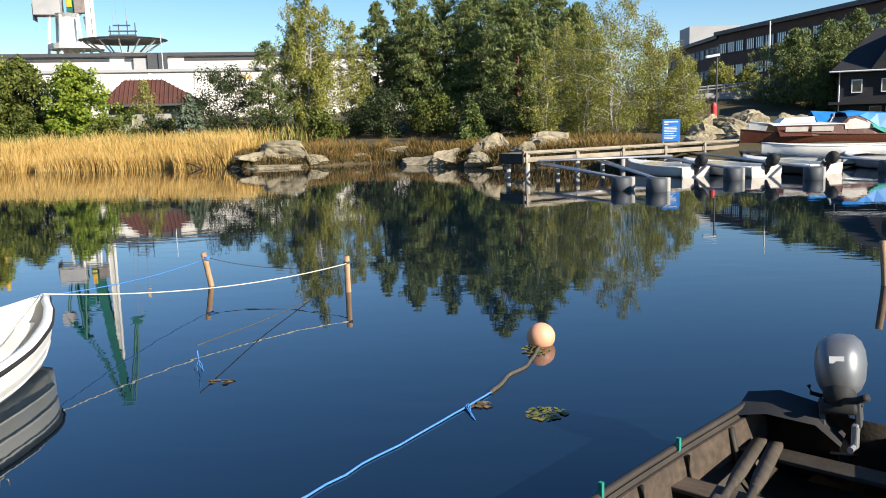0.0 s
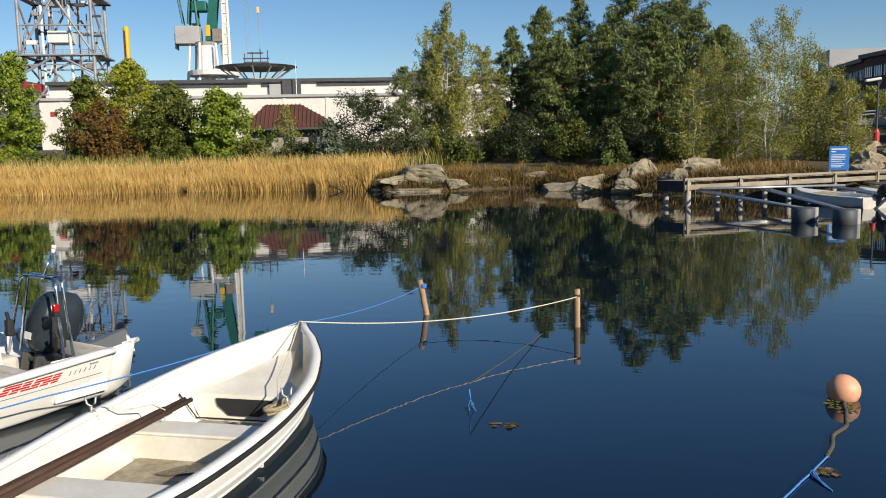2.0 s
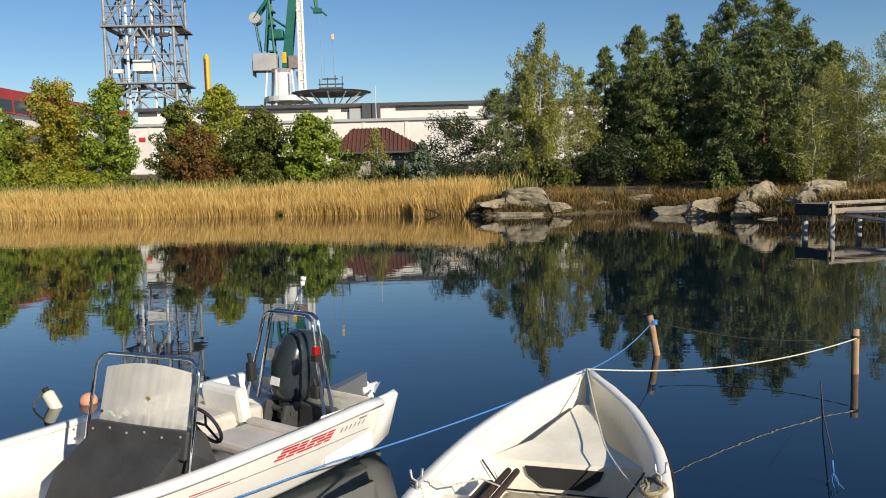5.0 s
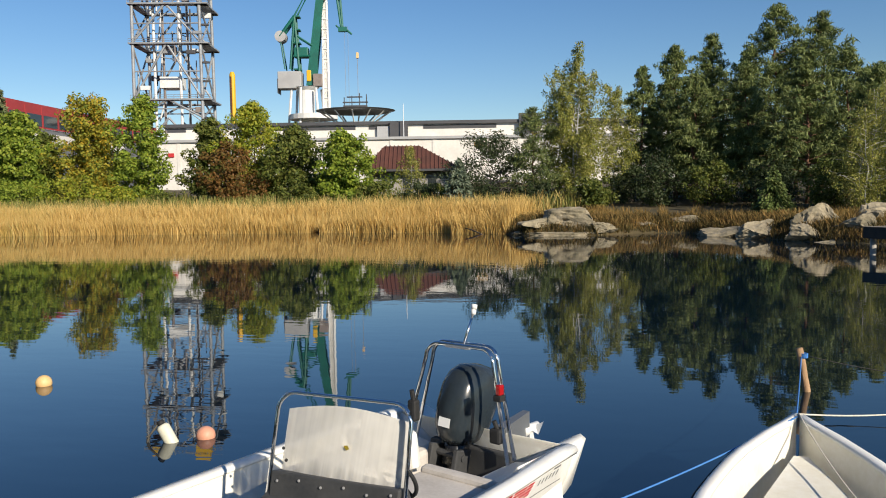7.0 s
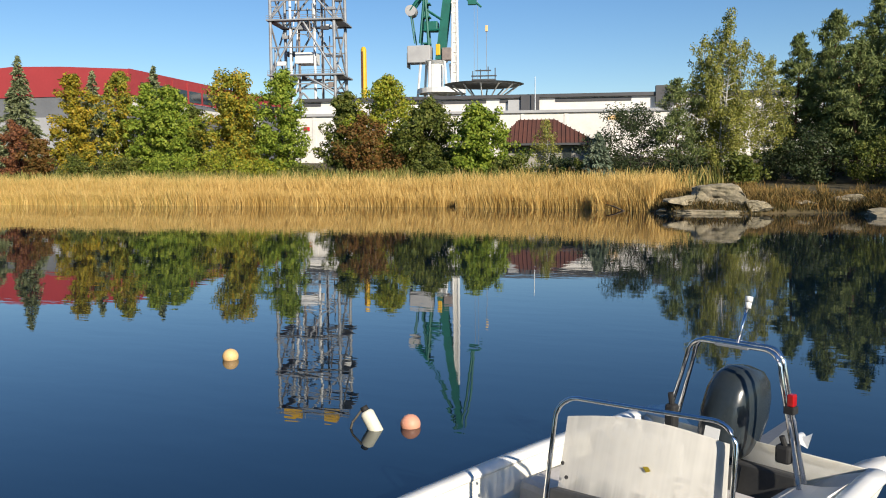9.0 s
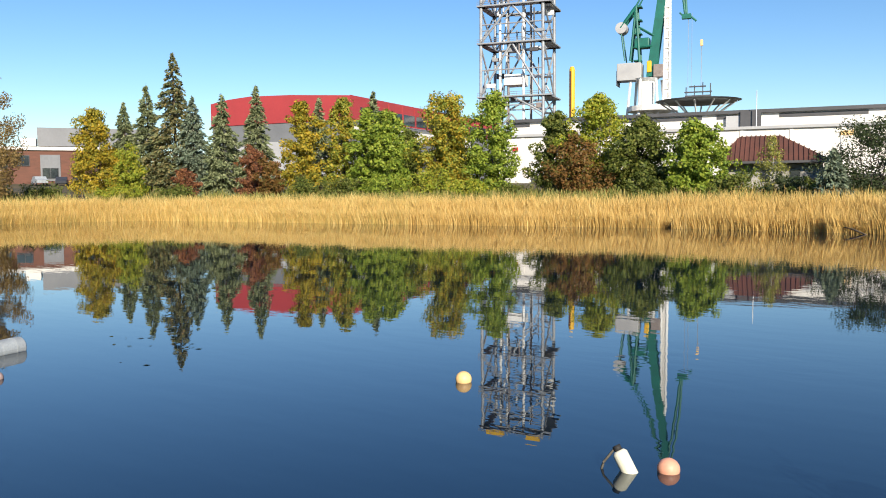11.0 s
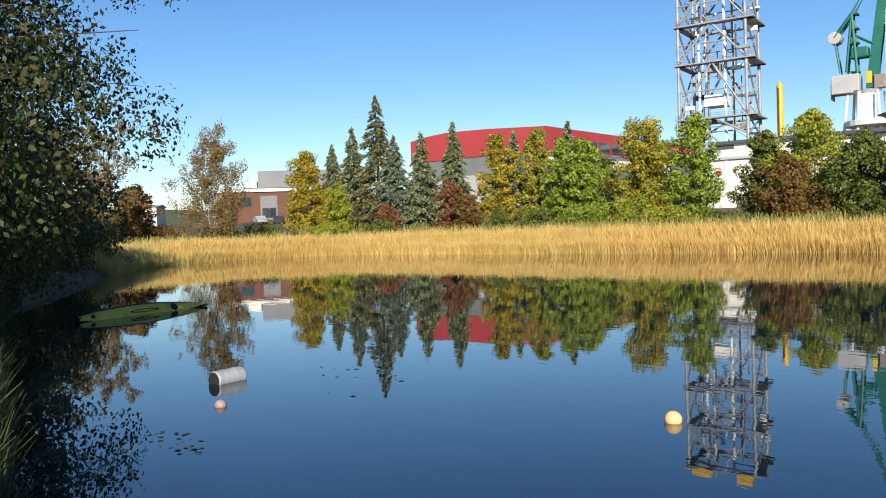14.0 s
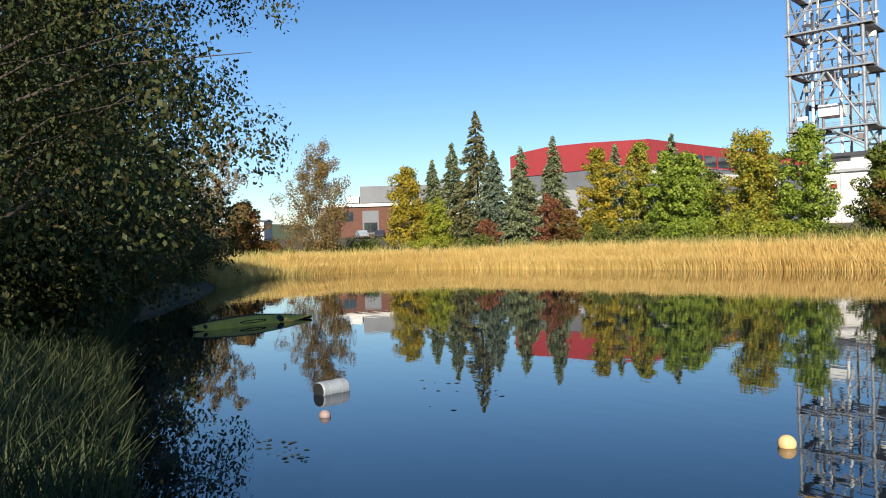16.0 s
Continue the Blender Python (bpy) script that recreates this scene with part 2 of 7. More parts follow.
M["steel_light"] = mat("steel_light", (0.34, 0.36, 0.38), (0.20, 0.21, 0.23), 0.4, 0.6, 0.1, fine=3, metal=0.2)
M["steel_white"] = mat("steel_white", (0.76, 0.76, 0.75), (0.60, 0.60, 0.58), 0.4, 0.55, 0.1, fine=3)
M["crane_green"] = mat("crane_green", (0.008, 0.135, 0.10), (0.006, 0.09, 0.068), 0.4, 0.5, 0.1, fine=3)
M["yellow_paint"] = mat("yellow_paint", (0.72, 0.42, 0.01), (0.62, 0.36, 0.01), 0.4, 0.5, 0.05, fine=3)
M["tarp_blue"] = mat("tarp_blue", (0.03, 0.24, 0.62), (0.02, 0.16, 0.48), 2, 0.5, 0.3)
M["tarp_green"] = mat("tarp_green", (0.03, 0.30, 0.22), (0.02, 0.22, 0.16), 2, 0.5, 0.3)
M["mahogany"] = mat("mahogany", (0.12, 0.038, 0.018), (0.07, 0.022, 0.012), 1.5, 0.4, 0.1, stretch=(1, 5, 5))
M["concrete"] = mat("concrete", (0.42, 0.40, 0.36), (0.28, 0.27, 0.25), 0.6, 0.9, 0.2, fine=5)
M["float_grey"] = mat("float_grey", (0.07, 0.08, 0.09), (0.045, 0.05, 0.06), 2, 0.6, 0.1)
M["red_post"] = mat("red_post", (0.55, 0.03, 0.04), (0.42, 0.03, 0.03), 2, 0.5, 0.05)
M["hill"] = mat("hill", (0.05, 0.075, 0.04), (0.08, 0.09, 0.045), 0.03, 0.95, 0.3, fine=0.4, dist=1.0)
M["car_white"] = mat("car_white", (0.75, 0.75, 0.74), (0.68, 0.68, 0.68), 2, 0.3, 0.0)
M["car_dark"] = mat("car_dark", (0.03, 0.035, 0.045), (0.05, 0.05, 0.06), 2, 0.3, 0.0)
M["skin_rust"] = mat("skin_rust", (0.16, 0.13, 0.12), (0.26, 0.22, 0.20), 0.6, 0.7, 0.1, fine=3)


def glass_mat(name, tint, rough=0.05, alpha=1.0):
    m, n, l, bs = base_mat(name)
    bs.inputs["Base Color"].default_value = (*tint, 1)
    bs.inputs["Roughness"].default_value = rough
    bs.inputs["Specular IOR Level"].default_value = 0.9
    bs.inputs["Alpha"].default_value = alpha
    return m


M["window_glass"] = glass_mat("window_glass", (0.02, 0.025, 0.03), 0.06)


def screen_mat():
    """Clear plastic, hazed in pale runs, clearer low down."""
    m, n, l, bs = base_mat("hazed_acrylic")
    tc = n.new("ShaderNodeTexCoord")
    mp = n.new("ShaderNodeMapping")
    mp.inputs["Scale"].default_value = (22, 1, 0.8)
    l.new(tc.outputs["Object"], mp.inputs["Vector"])
    nz, n2 = n.new("ShaderNodeTexNoise"), n.new("ShaderNodeTexNoise")
    nz.inputs["Scale"].default_value, n2.inputs["Scale"].default_value = 1.0, 5.0
    l.new(mp.outputs["Vector"], nz.inputs["Vector"])
    l.new(tc.outputs["Object"], n2.inputs["Vector"])
    mx = n.new("ShaderNodeMath")
    mx.operation = "ADD"
    l.new(nz.outputs["Fac"], mx.inputs[0])
    l.new(n2.outputs["Fac"], mx.inputs[1])
    rr = n.new("ShaderNodeMapRange")
    rr.inputs["From Min"].default_value, rr.inputs["From Max"].default_value = 0.6, 1.4
    rr.inputs["To Min"].default_value, rr.inputs["To Max"].default_value = 0.55, 0.95
    l.new(mx.outputs[0], rr.inputs["Value"])
    sep = n.new("ShaderNodeSeparateXYZ")
    l.new(tc.outputs["Object"], sep.inputs[0])
    edge = n.new("ShaderNodeMath")
    edge.operation = "MULTIPLY_ADD"
    l.new(nz.outputs["Fac"], edge.inputs[0])
    edge.inputs[1].default_value = 0.16
    l.new(sep.outputs["Z"], edge.inputs[2])
    clear = n.new("ShaderNodeMapRange")
    clear.inputs["From Min"].default_value, clear.inputs["From Max"].default_value = 0.72, 0.92
    l.new(edge.outputs[0], clear.inputs["Value"])
    both = n.new("ShaderNodeMath")
    both.operation = "MULTIPLY"
    l.new(rr.outputs["Result"], both.inputs[0])
    l.new(clear.outputs["Result"], both.inputs[1])
    l.new(both.outputs[0], bs.inputs["Alpha"])
    bs.inputs["Base Color"].default_value = (0.72, 0.70, 0.65, 1)
    bs.inputs["Roughness"].default_value = 0.35
    return m


M["hazed"] = screen_mat()


def water_mat():
    m, n, l, bs = base_mat("water")
    bs.inputs["Base Color"].default_value = (0.003, 0.009, 0.018, 1)
    bs.inputs["Roughness"].default_value = 0.012
    bs.inputs["IOR"].default_value = 1.7
    bs.inputs["Specular Tint"].default_value = (0.80, 0.94, 1.0, 1)
    tc = n.new("ShaderNodeTexCoord")
    mp = n.new("ShaderNodeMapping")
    mp.inputs["Scale"].default_value = (0.6, 1.6, 1)
    mp.inputs["Rotation"].default_value = (0, 0, radians(-25))
    l.new(tc.outputs["Object"], mp.inputs["Vector"])
    n1, n2 = n.new("ShaderNodeTexNoise"), n.new("ShaderNodeTexNoise")
    n1.inputs["Scale"].default_value, n1.inputs["Detail"].default_value = 1.4, 3
    n2.inputs["Scale"].default_value, n2.inputs["Detail"].default_value = 0.12, 2
    l.new(mp.outputs["Vector"], n1.inputs["Vector"])
    l.new(mp.outputs["Vector"], n2.inputs["Vector"])
    mu = n.new("ShaderNodeMath")
    mu.operation = "MULTIPLY"
    l.new(n1.outputs["Fac"], mu.inputs[0])
    l.new(n2.outputs["Fac"], mu.inputs[1])
    bp = n.new("ShaderNodeBump")
    bp.inputs["Strength"].default_value, bp.inputs["Distance"].default_value = 0.22, 0.017
    l.new(mu.outputs[0], bp.inputs["Height"])
    l.new(bp.outputs["Normal"], bs.inputs["Normal"])
    return m


M["water"] = water_mat()
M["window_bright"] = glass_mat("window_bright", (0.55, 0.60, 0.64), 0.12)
M["young_needle"] = leaf_mat("young_needle", [(0.07, 0.11, 0.03), (0.15, 0.20, 0.055), (0.24, 0.27, 0.09)], 0.2)
M["grey_oar"] = mat("grey_oar", (0.10, 0.082, 0.06), (0.05, 0.04, 0.03), 5, 0.8, 0.4, stretch=(6, 1, 6))


# ---- building helpers ----
class Geo:
    """Vertices and faces gathered for one mesh."""

    def __init__(self):
        self.v, self.f = [], []

    def add(self, verts, faces, m=None):
        o = len(self.v)
        self.v += [tuple(m @ Vector(p)) for p in verts] if m else [tuple(p) for p in verts]
        self.f += [tuple(i + o for i in f) for f in faces]
        return self

    def box(self, x0, x1, y0, y1, z0, z1, m=None, cut=0.0):
        """A box, its upright and top edges bevelled by cut."""
        if cut:
            bm = bmesh.new()
            bmesh.ops.create_cube(bm, size=1.0)
            for q in bm.verts:
                q.co = Vector(((x0 + x1) / 2 + q.co.x * (x1 - x0), (y0 + y1) / 2 + q.co.y * (y1 - y0), (z0 + z1) / 2 + q.co.z * (z1 - z0)))
            bmesh.ops.bevel(bm, geom=list(bm.edges), offset=cut, segments=2, affect="EDGES", profile=0.5)
            bm.verts.index_update()
            self.add([q.co[:] for q in bm.verts], [[q.index for q in f.verts] for f in bm.faces], m)
            bm.free()
            return self
        vs = [(x, y, z) for z in (z0, z1) for y in (y0, y1) for x in (x0, x1)]
        return self.add(vs, [(0, 2, 3, 1), (4, 5, 7, 6), (0, 1, 5, 4), (2, 6, 7, 3), (0, 4, 6, 2), (1, 3, 7, 5)], m)

    def tube(self, pts, radii, sides=6, m=None, caps=True):
        pts = [Vector(p) for p in pts]
        if not hasattr(radii, "__len__"):
            radii = [radii] * len(pts)
        vs, fs = [], []
        for i, p in enumerate(pts):
            d = (pts[min(i + 1, len(pts) - 1)] - pts[max(i - 1, 0)]).normalized()
            side = d.cross(Vector((0, 0, 1)) if abs(d.z) < 0.9 else Vector((1, 0, 0))).normalized()
            up = side.cross(d)
            for k in range(sides):
                a = 2 * math.pi * k / sides
                vs.append(p + (side * math.cos(a) + up * math.sin(a)) * radii[i])
        for i in range(len(pts) - 1):
            for k in range(sides):
                a, b = i * sides + k, i * sides + (k + 1) % sides
                fs.append((a, b, b + sides, a + sides))
        if caps:
            fs += [tuple(range(sides))[::-1], tuple(range((len(pts) - 1) * sides, len(pts) * sides))]
        return self.add(vs, fs, m)

    def loft(self, rings, closed=False, m=None, cap=False):
        n = len(rings[0])
        vs = [p for r in rings for p in r]
        fs = []
        for i in range(len(rings) - 1):
            for k in range(n if closed else n - 1):
                a, b = i * n + k, i * n + (k + 1) % n
                fs.append((a, b, b + n, a + n))
        if cap:
            fs += [tuple(range(n))[::-1], tuple(range((len(rings) - 1) * n, len(rings) * n))]
        return self.add(vs, fs, m)

    def ball(self, c, r, squash=1.0, u=20, w=12, m=None):
        rings = []
        for i in range(w + 1):
            a = math.pi * i / w
            rings.append([(c[0] + r * max(math.sin(a), 0.002) * math.cos(2 * math.pi * k / u), c[1] + r * max(math.sin(a), 0.002) * math.sin(2 * math.pi * k / u), c[2] - r * squash * math.cos(a)) for k in range(u)])
        return self.loft(rings, True, m)


def mesh_of(name, geo, material, smooth=False):
    me = bpy.data.meshes.new(name)
    me.from_pydata(geo.v, [], geo.f)
    me.validate()
    if smooth:
        me.polygons.foreach_set("use_smooth", [True] * len(me.polygons))
    if material:
        me.materials.append(material)
    me.update()
    return me


def np_mesh(name, verts, quads, material):
    """A mesh from arrays: verts n x 3, quads m x 4 (or m x 3)."""
    me = bpy.data.meshes.new(name)
    k = quads.shape[1]
    me.vertices.add(len(verts))
    me.vertices.foreach_set("co", verts.astype(np.float32).ravel())
    me.loops.add(quads.size)
    me.loops.foreach_set("vertex_index", quads.astype(np.int32).ravel())
    me.polygons.add(len(quads))
    me.polygons.foreach_set("loop_start", np.arange(0, quads.size, k, dtype=np.int32))
    me.materials.append(material)
    me.update(calc_edges=True)
    return me


def thing(name, label, category, m=None, group="", kind=""):
    ob = new(name)
    ob.empty_display_size = 0.2
    if m:
        ob.matrix_world = m
    return tagged(ob, label, category, group, kind)


def part(name, geo, material, parent, label="", smooth=False):
    ob = new(name, geo if isinstance(geo, bpy.types.Mesh) else mesh_of(name, geo, material, smooth))
    ob.parent = parent
    return tagged(ob, label)


def solid(name, geo, material, label, category, kind="", smooth=False, group="", m=None):
    ob = new(name, geo if isinstance(geo, bpy.types.Mesh) else mesh_of(name, geo, material, smooth))
    if m:
        ob.matrix_world = m
    return tagged(ob, label, category, group, kind)


# ---- ground and water ----
SHORE = [(70, -3), (70, 36), (24, 38), (13, 40), (6, 41), (2, 42), (0, 43.5), (-2.5, 46), (-4, 50), (-6, 52.5), (-9, 52), (-11, 49.5), (-15, 49.5), (-17, 51.5),
         (-20, 52.5), (-31, 53.5), (-45, 50.5), (-57, 48), (-70, 46.5), (-79, 43), (-82, 35), (-80, 27), (-73, 21), (-52, 12), (-42, 8), (-34, 6), (-27, 5.1),
         (-20, 4.1), (-14, 3.2), (-10, 2.85), (-7.5, 2.75), (-5, 2.3), (-2, 1.6), (2, 1.2), (10, 0.2), (30, -2)]


def shore_dist(px, py):
    """Distance to the shore line, negative over the water."""
    best, inside = np.full(px.shape, 1e9), np.zeros(px.shape, bool)
    for (x0, y0), (x1, y1) in zip(SHORE, SHORE[1:] + SHORE[:1]):
        dx, dy = x1 - x0, y1 - y0
        s = np.clip(((px - x0) * dx + (py - y0) * dy) / (dx * dx + dy * dy), 0, 1)
        best = np.minimum(best, np.hypot(px - x0 - s * dx, py - y0 - s * dy))
        if dy:
            inside ^= ((y0 > py) != (y1 > py)) & (px < x0 + (py - y0) * dx / dy)
    return np.where(inside, -best, best)


def ground_z(x, y):
    x, y = np.asarray(x, float), np.asarray(y, float)
    d = shore_dist(x, y)
    d = d - 0.8 * np.clip((y - 14) / 4, 0, 1) * np.clip((-17 - x) / 3, 0, 1)
    land = 0.75 * np.clip(d / 1.3, 0, 1) ** 0.7 + 0.05 * np.clip(d - 1.3, 0, 80)
    right = np.clip((y - 74) / 6, 0, 1) * np.clip((x - 12) / 4, 0, 1) * 1.6
    near = np.clip((12 - y) / 5, 0, 1) * np.clip((x + 14) / 4, 0, 1)
    land = land * (1 - near) + np.minimum(land, 0.85) * near
    bumps = 0.10 * np.sin(x * 0.9 + np.sin(y * 0.7)) * np.sin(y * 1.1 + 0.5 * np.sin(x * 0.6))
    return np.where(d > 0, land + right + bumps * np.clip(d / 3, 0, 1), np.maximum(-1.6, d * 0.6))


def axis(lo, hi, near_lo, near_hi, step):
    mid = np.arange(near_lo, near_hi + step, step)
    out_l = near_lo - np.geomspace(step, near_lo - lo, 24)[::-1]
    out_h = near_hi + step + np.geomspace(step, hi - near_hi, 24)
    return np.concatenate([out_l, mid, out_h])


ax, ay = axis(-2500, 2500, -96, 46, 0.9), axis(-2500, 2500, -8, 82, 0.9)
gx, gy = np.meshgrid(ax, ay)
gz = ground_z(gx, gy)
nx = len(ax)
idx = np.arange(nx * len(ay)).reshape(len(ay), nx)
quads = np.stack([idx[:-1, :-1], idx[:-1, 1:], idx[1:, 1:], idx[1:, :-1]], -1).reshape(-1, 4)
ground_me = np_mesh("ground", np.stack([gx, gy, gz], -1).reshape(-1, 3), quads, M["ground"])
ground_me.polygons.foreach_set("use_smooth", [True] * len(ground_me.polygons))
solid("ground", ground_me, None, "grassy and earthy ground round a small inlet", "ground", "structure")
wg = Geo().add([(-130, -30, 0), (110, -30, 0), (110, 80, 0), (-130, 80, 0)], [(0, 1, 2, 3)])
solid("water", wg, M["water"], "calm dark blue water that mirrors trees and sky", "water", "structure")


# ---- trees ----
def clump_leaves(rng, centres, radii, n, size, slim=0.55, hang=0.0, rough=0.55, lift=0.25):
    """Leaves over the skins of many clumps, each leaf turned roughly outwards: arrays of vertices and quads."""
    weight = radii[:, 0] * radii[:, 2]
    k = rng.choice(len(centres), n, p=weight / weight.sum())
    d = rng.normal(0, 1, (n, 3))
    d /= np.linalg.norm(d, axis=1)[:, None]
    d[:, 2] += lift * 0.5
    p = centres[k] + d * radii[k] * (rng.uniform(0.1, 1.0, n) ** 0.42 * rng.uniform(0.85, 1.12, n))[:, None]
    nm = d + rng.normal(0, rough, (n, 3)) + np.array([0, 0, lift])
    nm /= np.linalg.norm(nm, axis=1)[:, None] + 1e-9
    u = np.cross(nm, rng.normal(0, 1, (n, 3)))
    u[:, 2] -= hang
    u /= np.linalg.norm(u, axis=1)[:, None] + 1e-9
    w = np.cross(nm, u)
    w /= np.linalg.norm(w, axis=1)[:, None] + 1e-9
    a = size * rng.uniform(0.55, 1.35, n)[:, None]
    v = np.stack([p - u * a, p + w * a * slim, p + u * a, p - w * a * slim], 1).reshape(-1, 3)
    return v, np.arange(4 * n).reshape(-1, 4)


def crown_shape(s, kind):
    if kind == "cone":
        return (1 - s) ** 0.8
    if kind == "tall":
        return np.sin(np.pi * np.clip(0.06 + 0.92 * s, 0, 1) ** 0.8) ** 0.75 * (1.08 - 0.35 * s)
    if kind == "pine":
        return np.sin(np.pi * np.clip(0.20 + 0.78 * s, 0, 1) ** 0.9) ** 0.75 * (1.06 - 0.38 * s)
    return np.sin(np.pi * np.clip(0.12 + 0.86 * s, 0, 1) ** 0.85) ** 0.6 * (1.04 - 0.22 * s)


# twig clumps on one limb, clump radius as a share of the crown, its height, leaf slimness, hang
HABIT = {"broad": (3, 0.105, 0.85, 0.62, 0.1), "pine": (6, 0.058, 0.62, 0.20, -0.5), "birch": (4, 0.055, 1.6, 0.58, 0.7)}


def tree(name, label, x, y, h, w, leaf, bark="bark", seed=1, n=9000, size=0.11, low=0.12, shape="round", habit="broad", trunks=1, limbs=46, z=None, thick=0.013, category="tree"):
    """A tree or a bush: tapered trunk, limbs, and a crown of leaves in clumps along the limbs."""
    rng = np.random.default_rng(seed)
    twigs, rc, tall, slim, hang = HABIT[habit]
    z0 = float(ground_z(x, y)) - 0.05 if z is None else z
    top = h - z0
    root = thing(name, label, category, pose(x, y, z0, 0, 0, float(rng.uniform(0, 360))))
    wood = Geo()
    centres, radii, stems = [], [], []
    for k in range(trunks):
        a = rng.uniform(0, 6.28)
        foot = Vector((math.cos(a), math.sin(a), 0)) * (0.0 if trunks == 1 else 0.05 * w)
        tip = Vector((math.cos(a) * w * 0.16 * (trunks > 1), math.sin(a) * w * 0.16 * (trunks > 1), top * (0.97 if k == 0 else rng.uniform(0.78, 0.93))))
        pts = [foot.lerp(tip, i / 7) + Vector((*(rng.normal(0, 0.012 * top, 2) * (0 < i < 7)), 0)) for i in range(8)]
        rad = [max(thick * top * (1 - i / 7.4) / trunks ** 0.4, 0.012) for i in range(8)]
        part("trunk", Geo().tube(pts, rad, 8), M[bark], root, smooth=True)
        stems.append(pts)
    for k in range(limbs):
        pts = stems[k % trunks]
        s = low + (1 - low) * (k + rng.uniform(0, 1)) / limbs
        q = min(s * 7, 6.999)
        i = int(q)
        root_p = pts[i].lerp(pts[i + 1], q - i)
        a = k * 2.399 + rng.uniform(-0.5, 0.5)
        lump = min(1.35, max(0.55, 1.0 + 0.9 * noise.noise(Vector((1.4 * math.cos(a), 1.4 * math.sin(a), 4.0 * s + 3.7 * seed)))))
        r = 0.5 * w * float(crown_shape((s - low) / (1 - low), shape)) * rng.uniform(0.62, 1.0) * lump
        rise = {"broad": 0.35, "pine": 0.16, "birch": 0.45}[habit] * r * rng.uniform(0.3, 1.3)
        end = root_p + Vector((math.cos(a) * r, math.sin(a) * r, rise))
        end.z = min(end.z, top * 0.985)
        mid = root_p.lerp(end, 0.5) + Vector((0, 0, 0.07 * r))
        wood.tube([root_p, mid, end], [0.3 * thick * top * (1.05 - s) + 0.012, 0.016, 0.006], 4, caps=False)
        for j in range(twigs):
            f = 1.0 - 0.75 * j / twigs + rng.uniform(-0.06, 0.06)
            c = root_p.lerp(end, f) + Vector(rng.normal(0, 0.10 * r + 0.05, 3))
            rr = (rc * w + 0.16) * rng.uniform(0.65, 1.35) * (1.0 - 0.35 * s)
            if habit == "birch":
                c.z -= 0.35 * rr * tall
            centres.append((c.x, c.y, max(c.z, 0.2)))
            radii.append((rr, rr, rr * tall * rng.uniform(0.7, 1.25)))
    v, f = clump_leaves(rng, np.array(centres), np.array(radii), n, size, slim, hang, 0.5 if habit != "pine" else 0.95)
    tagged(part("branchwork", wood, M[bark], root, smooth=True), kind="stuff")
    tagged(part("crown", np_mesh("crown", v, f, M[leaf]), None, root), kind="stuff")
    return root


def spruce(name, label, x, y, h, w, leaf="spruce_needle", seed=1, dense=1.0, size=0.17, z=None):
    """A spruce: straight stem and whorls of sagging boughs with flat sprays of needles."""
    rng = np.random.default_rng(seed)
    z0 = float(ground_z(x, y)) - 0.05 if z is None else z
    top = h - z0
    root = thing(name, label, "tree", pose(x, y, z0))
    part("trunk", Geo().tube([(0, 0, 0), (0.01 * top, 0, top * 0.5), (0, 0, top)], [0.014 * top + 0.01, 0.008 * top + 0.01, 0.008], 8), M["bark"], root, smooth=True)
    wood = Geo()
    P, U = [], []
    level = 0.04 * top
    while level < top * 0.985:
        s = level / top
        r = 0.70 * w * (1 - s) ** 0.85 * rng.uniform(0.78, 1.08) + 0.05
        for b in range(8 if s < 0.8 else 5):
            a = rng.uniform(0, 6.28)
            out = Vector((math.cos(a), math.sin(a), 0))
            rr = r * rng.uniform(0.65, 1.12)
            droop = rng.uniform(0.15, 0.42)
            end = out * rr + Vector((0, 0, level - droop * rr))
            wood.tube([(0, 0, level), (out * rr * 0.5 + Vector((0, 0, level - 0.1 * droop * rr)))[:], end[:]], [0.02, 0.014, 0.005], 3, caps=False)
            for q in range(int(6 + 15 * rr * dense)):
                f = rng.uniform(0.1, 1.0) ** 0.6
                p = out * rr * f + Vector((0, 0, level - droop * rr * f * f))
                side = Vector((-out.y, out.x, 0)) * rng.normal(0, 0.20 * rr * (1.15 - f) + 0.05)
                P.append(p + side + Vector((0, 0, rng.normal(-0.06, 0.10))))
                U.append(out * 0.8 + side * 1.5 + Vector((0, 0, rng.normal(-0.3, 0.4))))
        level += max(0.021 * top, 0.10) * rng.uniform(0.7, 1.3)
    n = len(P)
    p, u = np.array([q[:] for q in P]), np.array([q[:] for q in U])
    u /= np.linalg.norm(u, axis=1)[:, None] + 1e-9
    w2 = np.cross(u, rng.normal(0, 0.6, (n, 3)) + np.array([0, 0, 1]))
    w2 /= np.linalg.norm(w2, axis=1)[:, None] + 1e-9
    a = size * rng.uniform(0.6, 1.4, n)[:, None]
    v = np.stack([p - u * a, p + w2 * a * 0.42, p + u * a, p - w2 * a * 0.42], 1).reshape(-1, 3)
    tagged(part("branchwork", wood, M["bark"], root), kind="stuff")
    tagged(part("crown", np_mesh("crown", v, np.arange(4 * n).reshape(-1, 4), M[leaf]), None, root), kind="stuff")
    return root


def pine(name, label, x, y, h, w, seed=1, n=12000, low=0.14, z=None):
    return tree(name, label, x, y, h, w, "pine_needle", "pine_bark", seed, n, 0.21, low, "pine", "pine", 1, 58, z, 0.016)


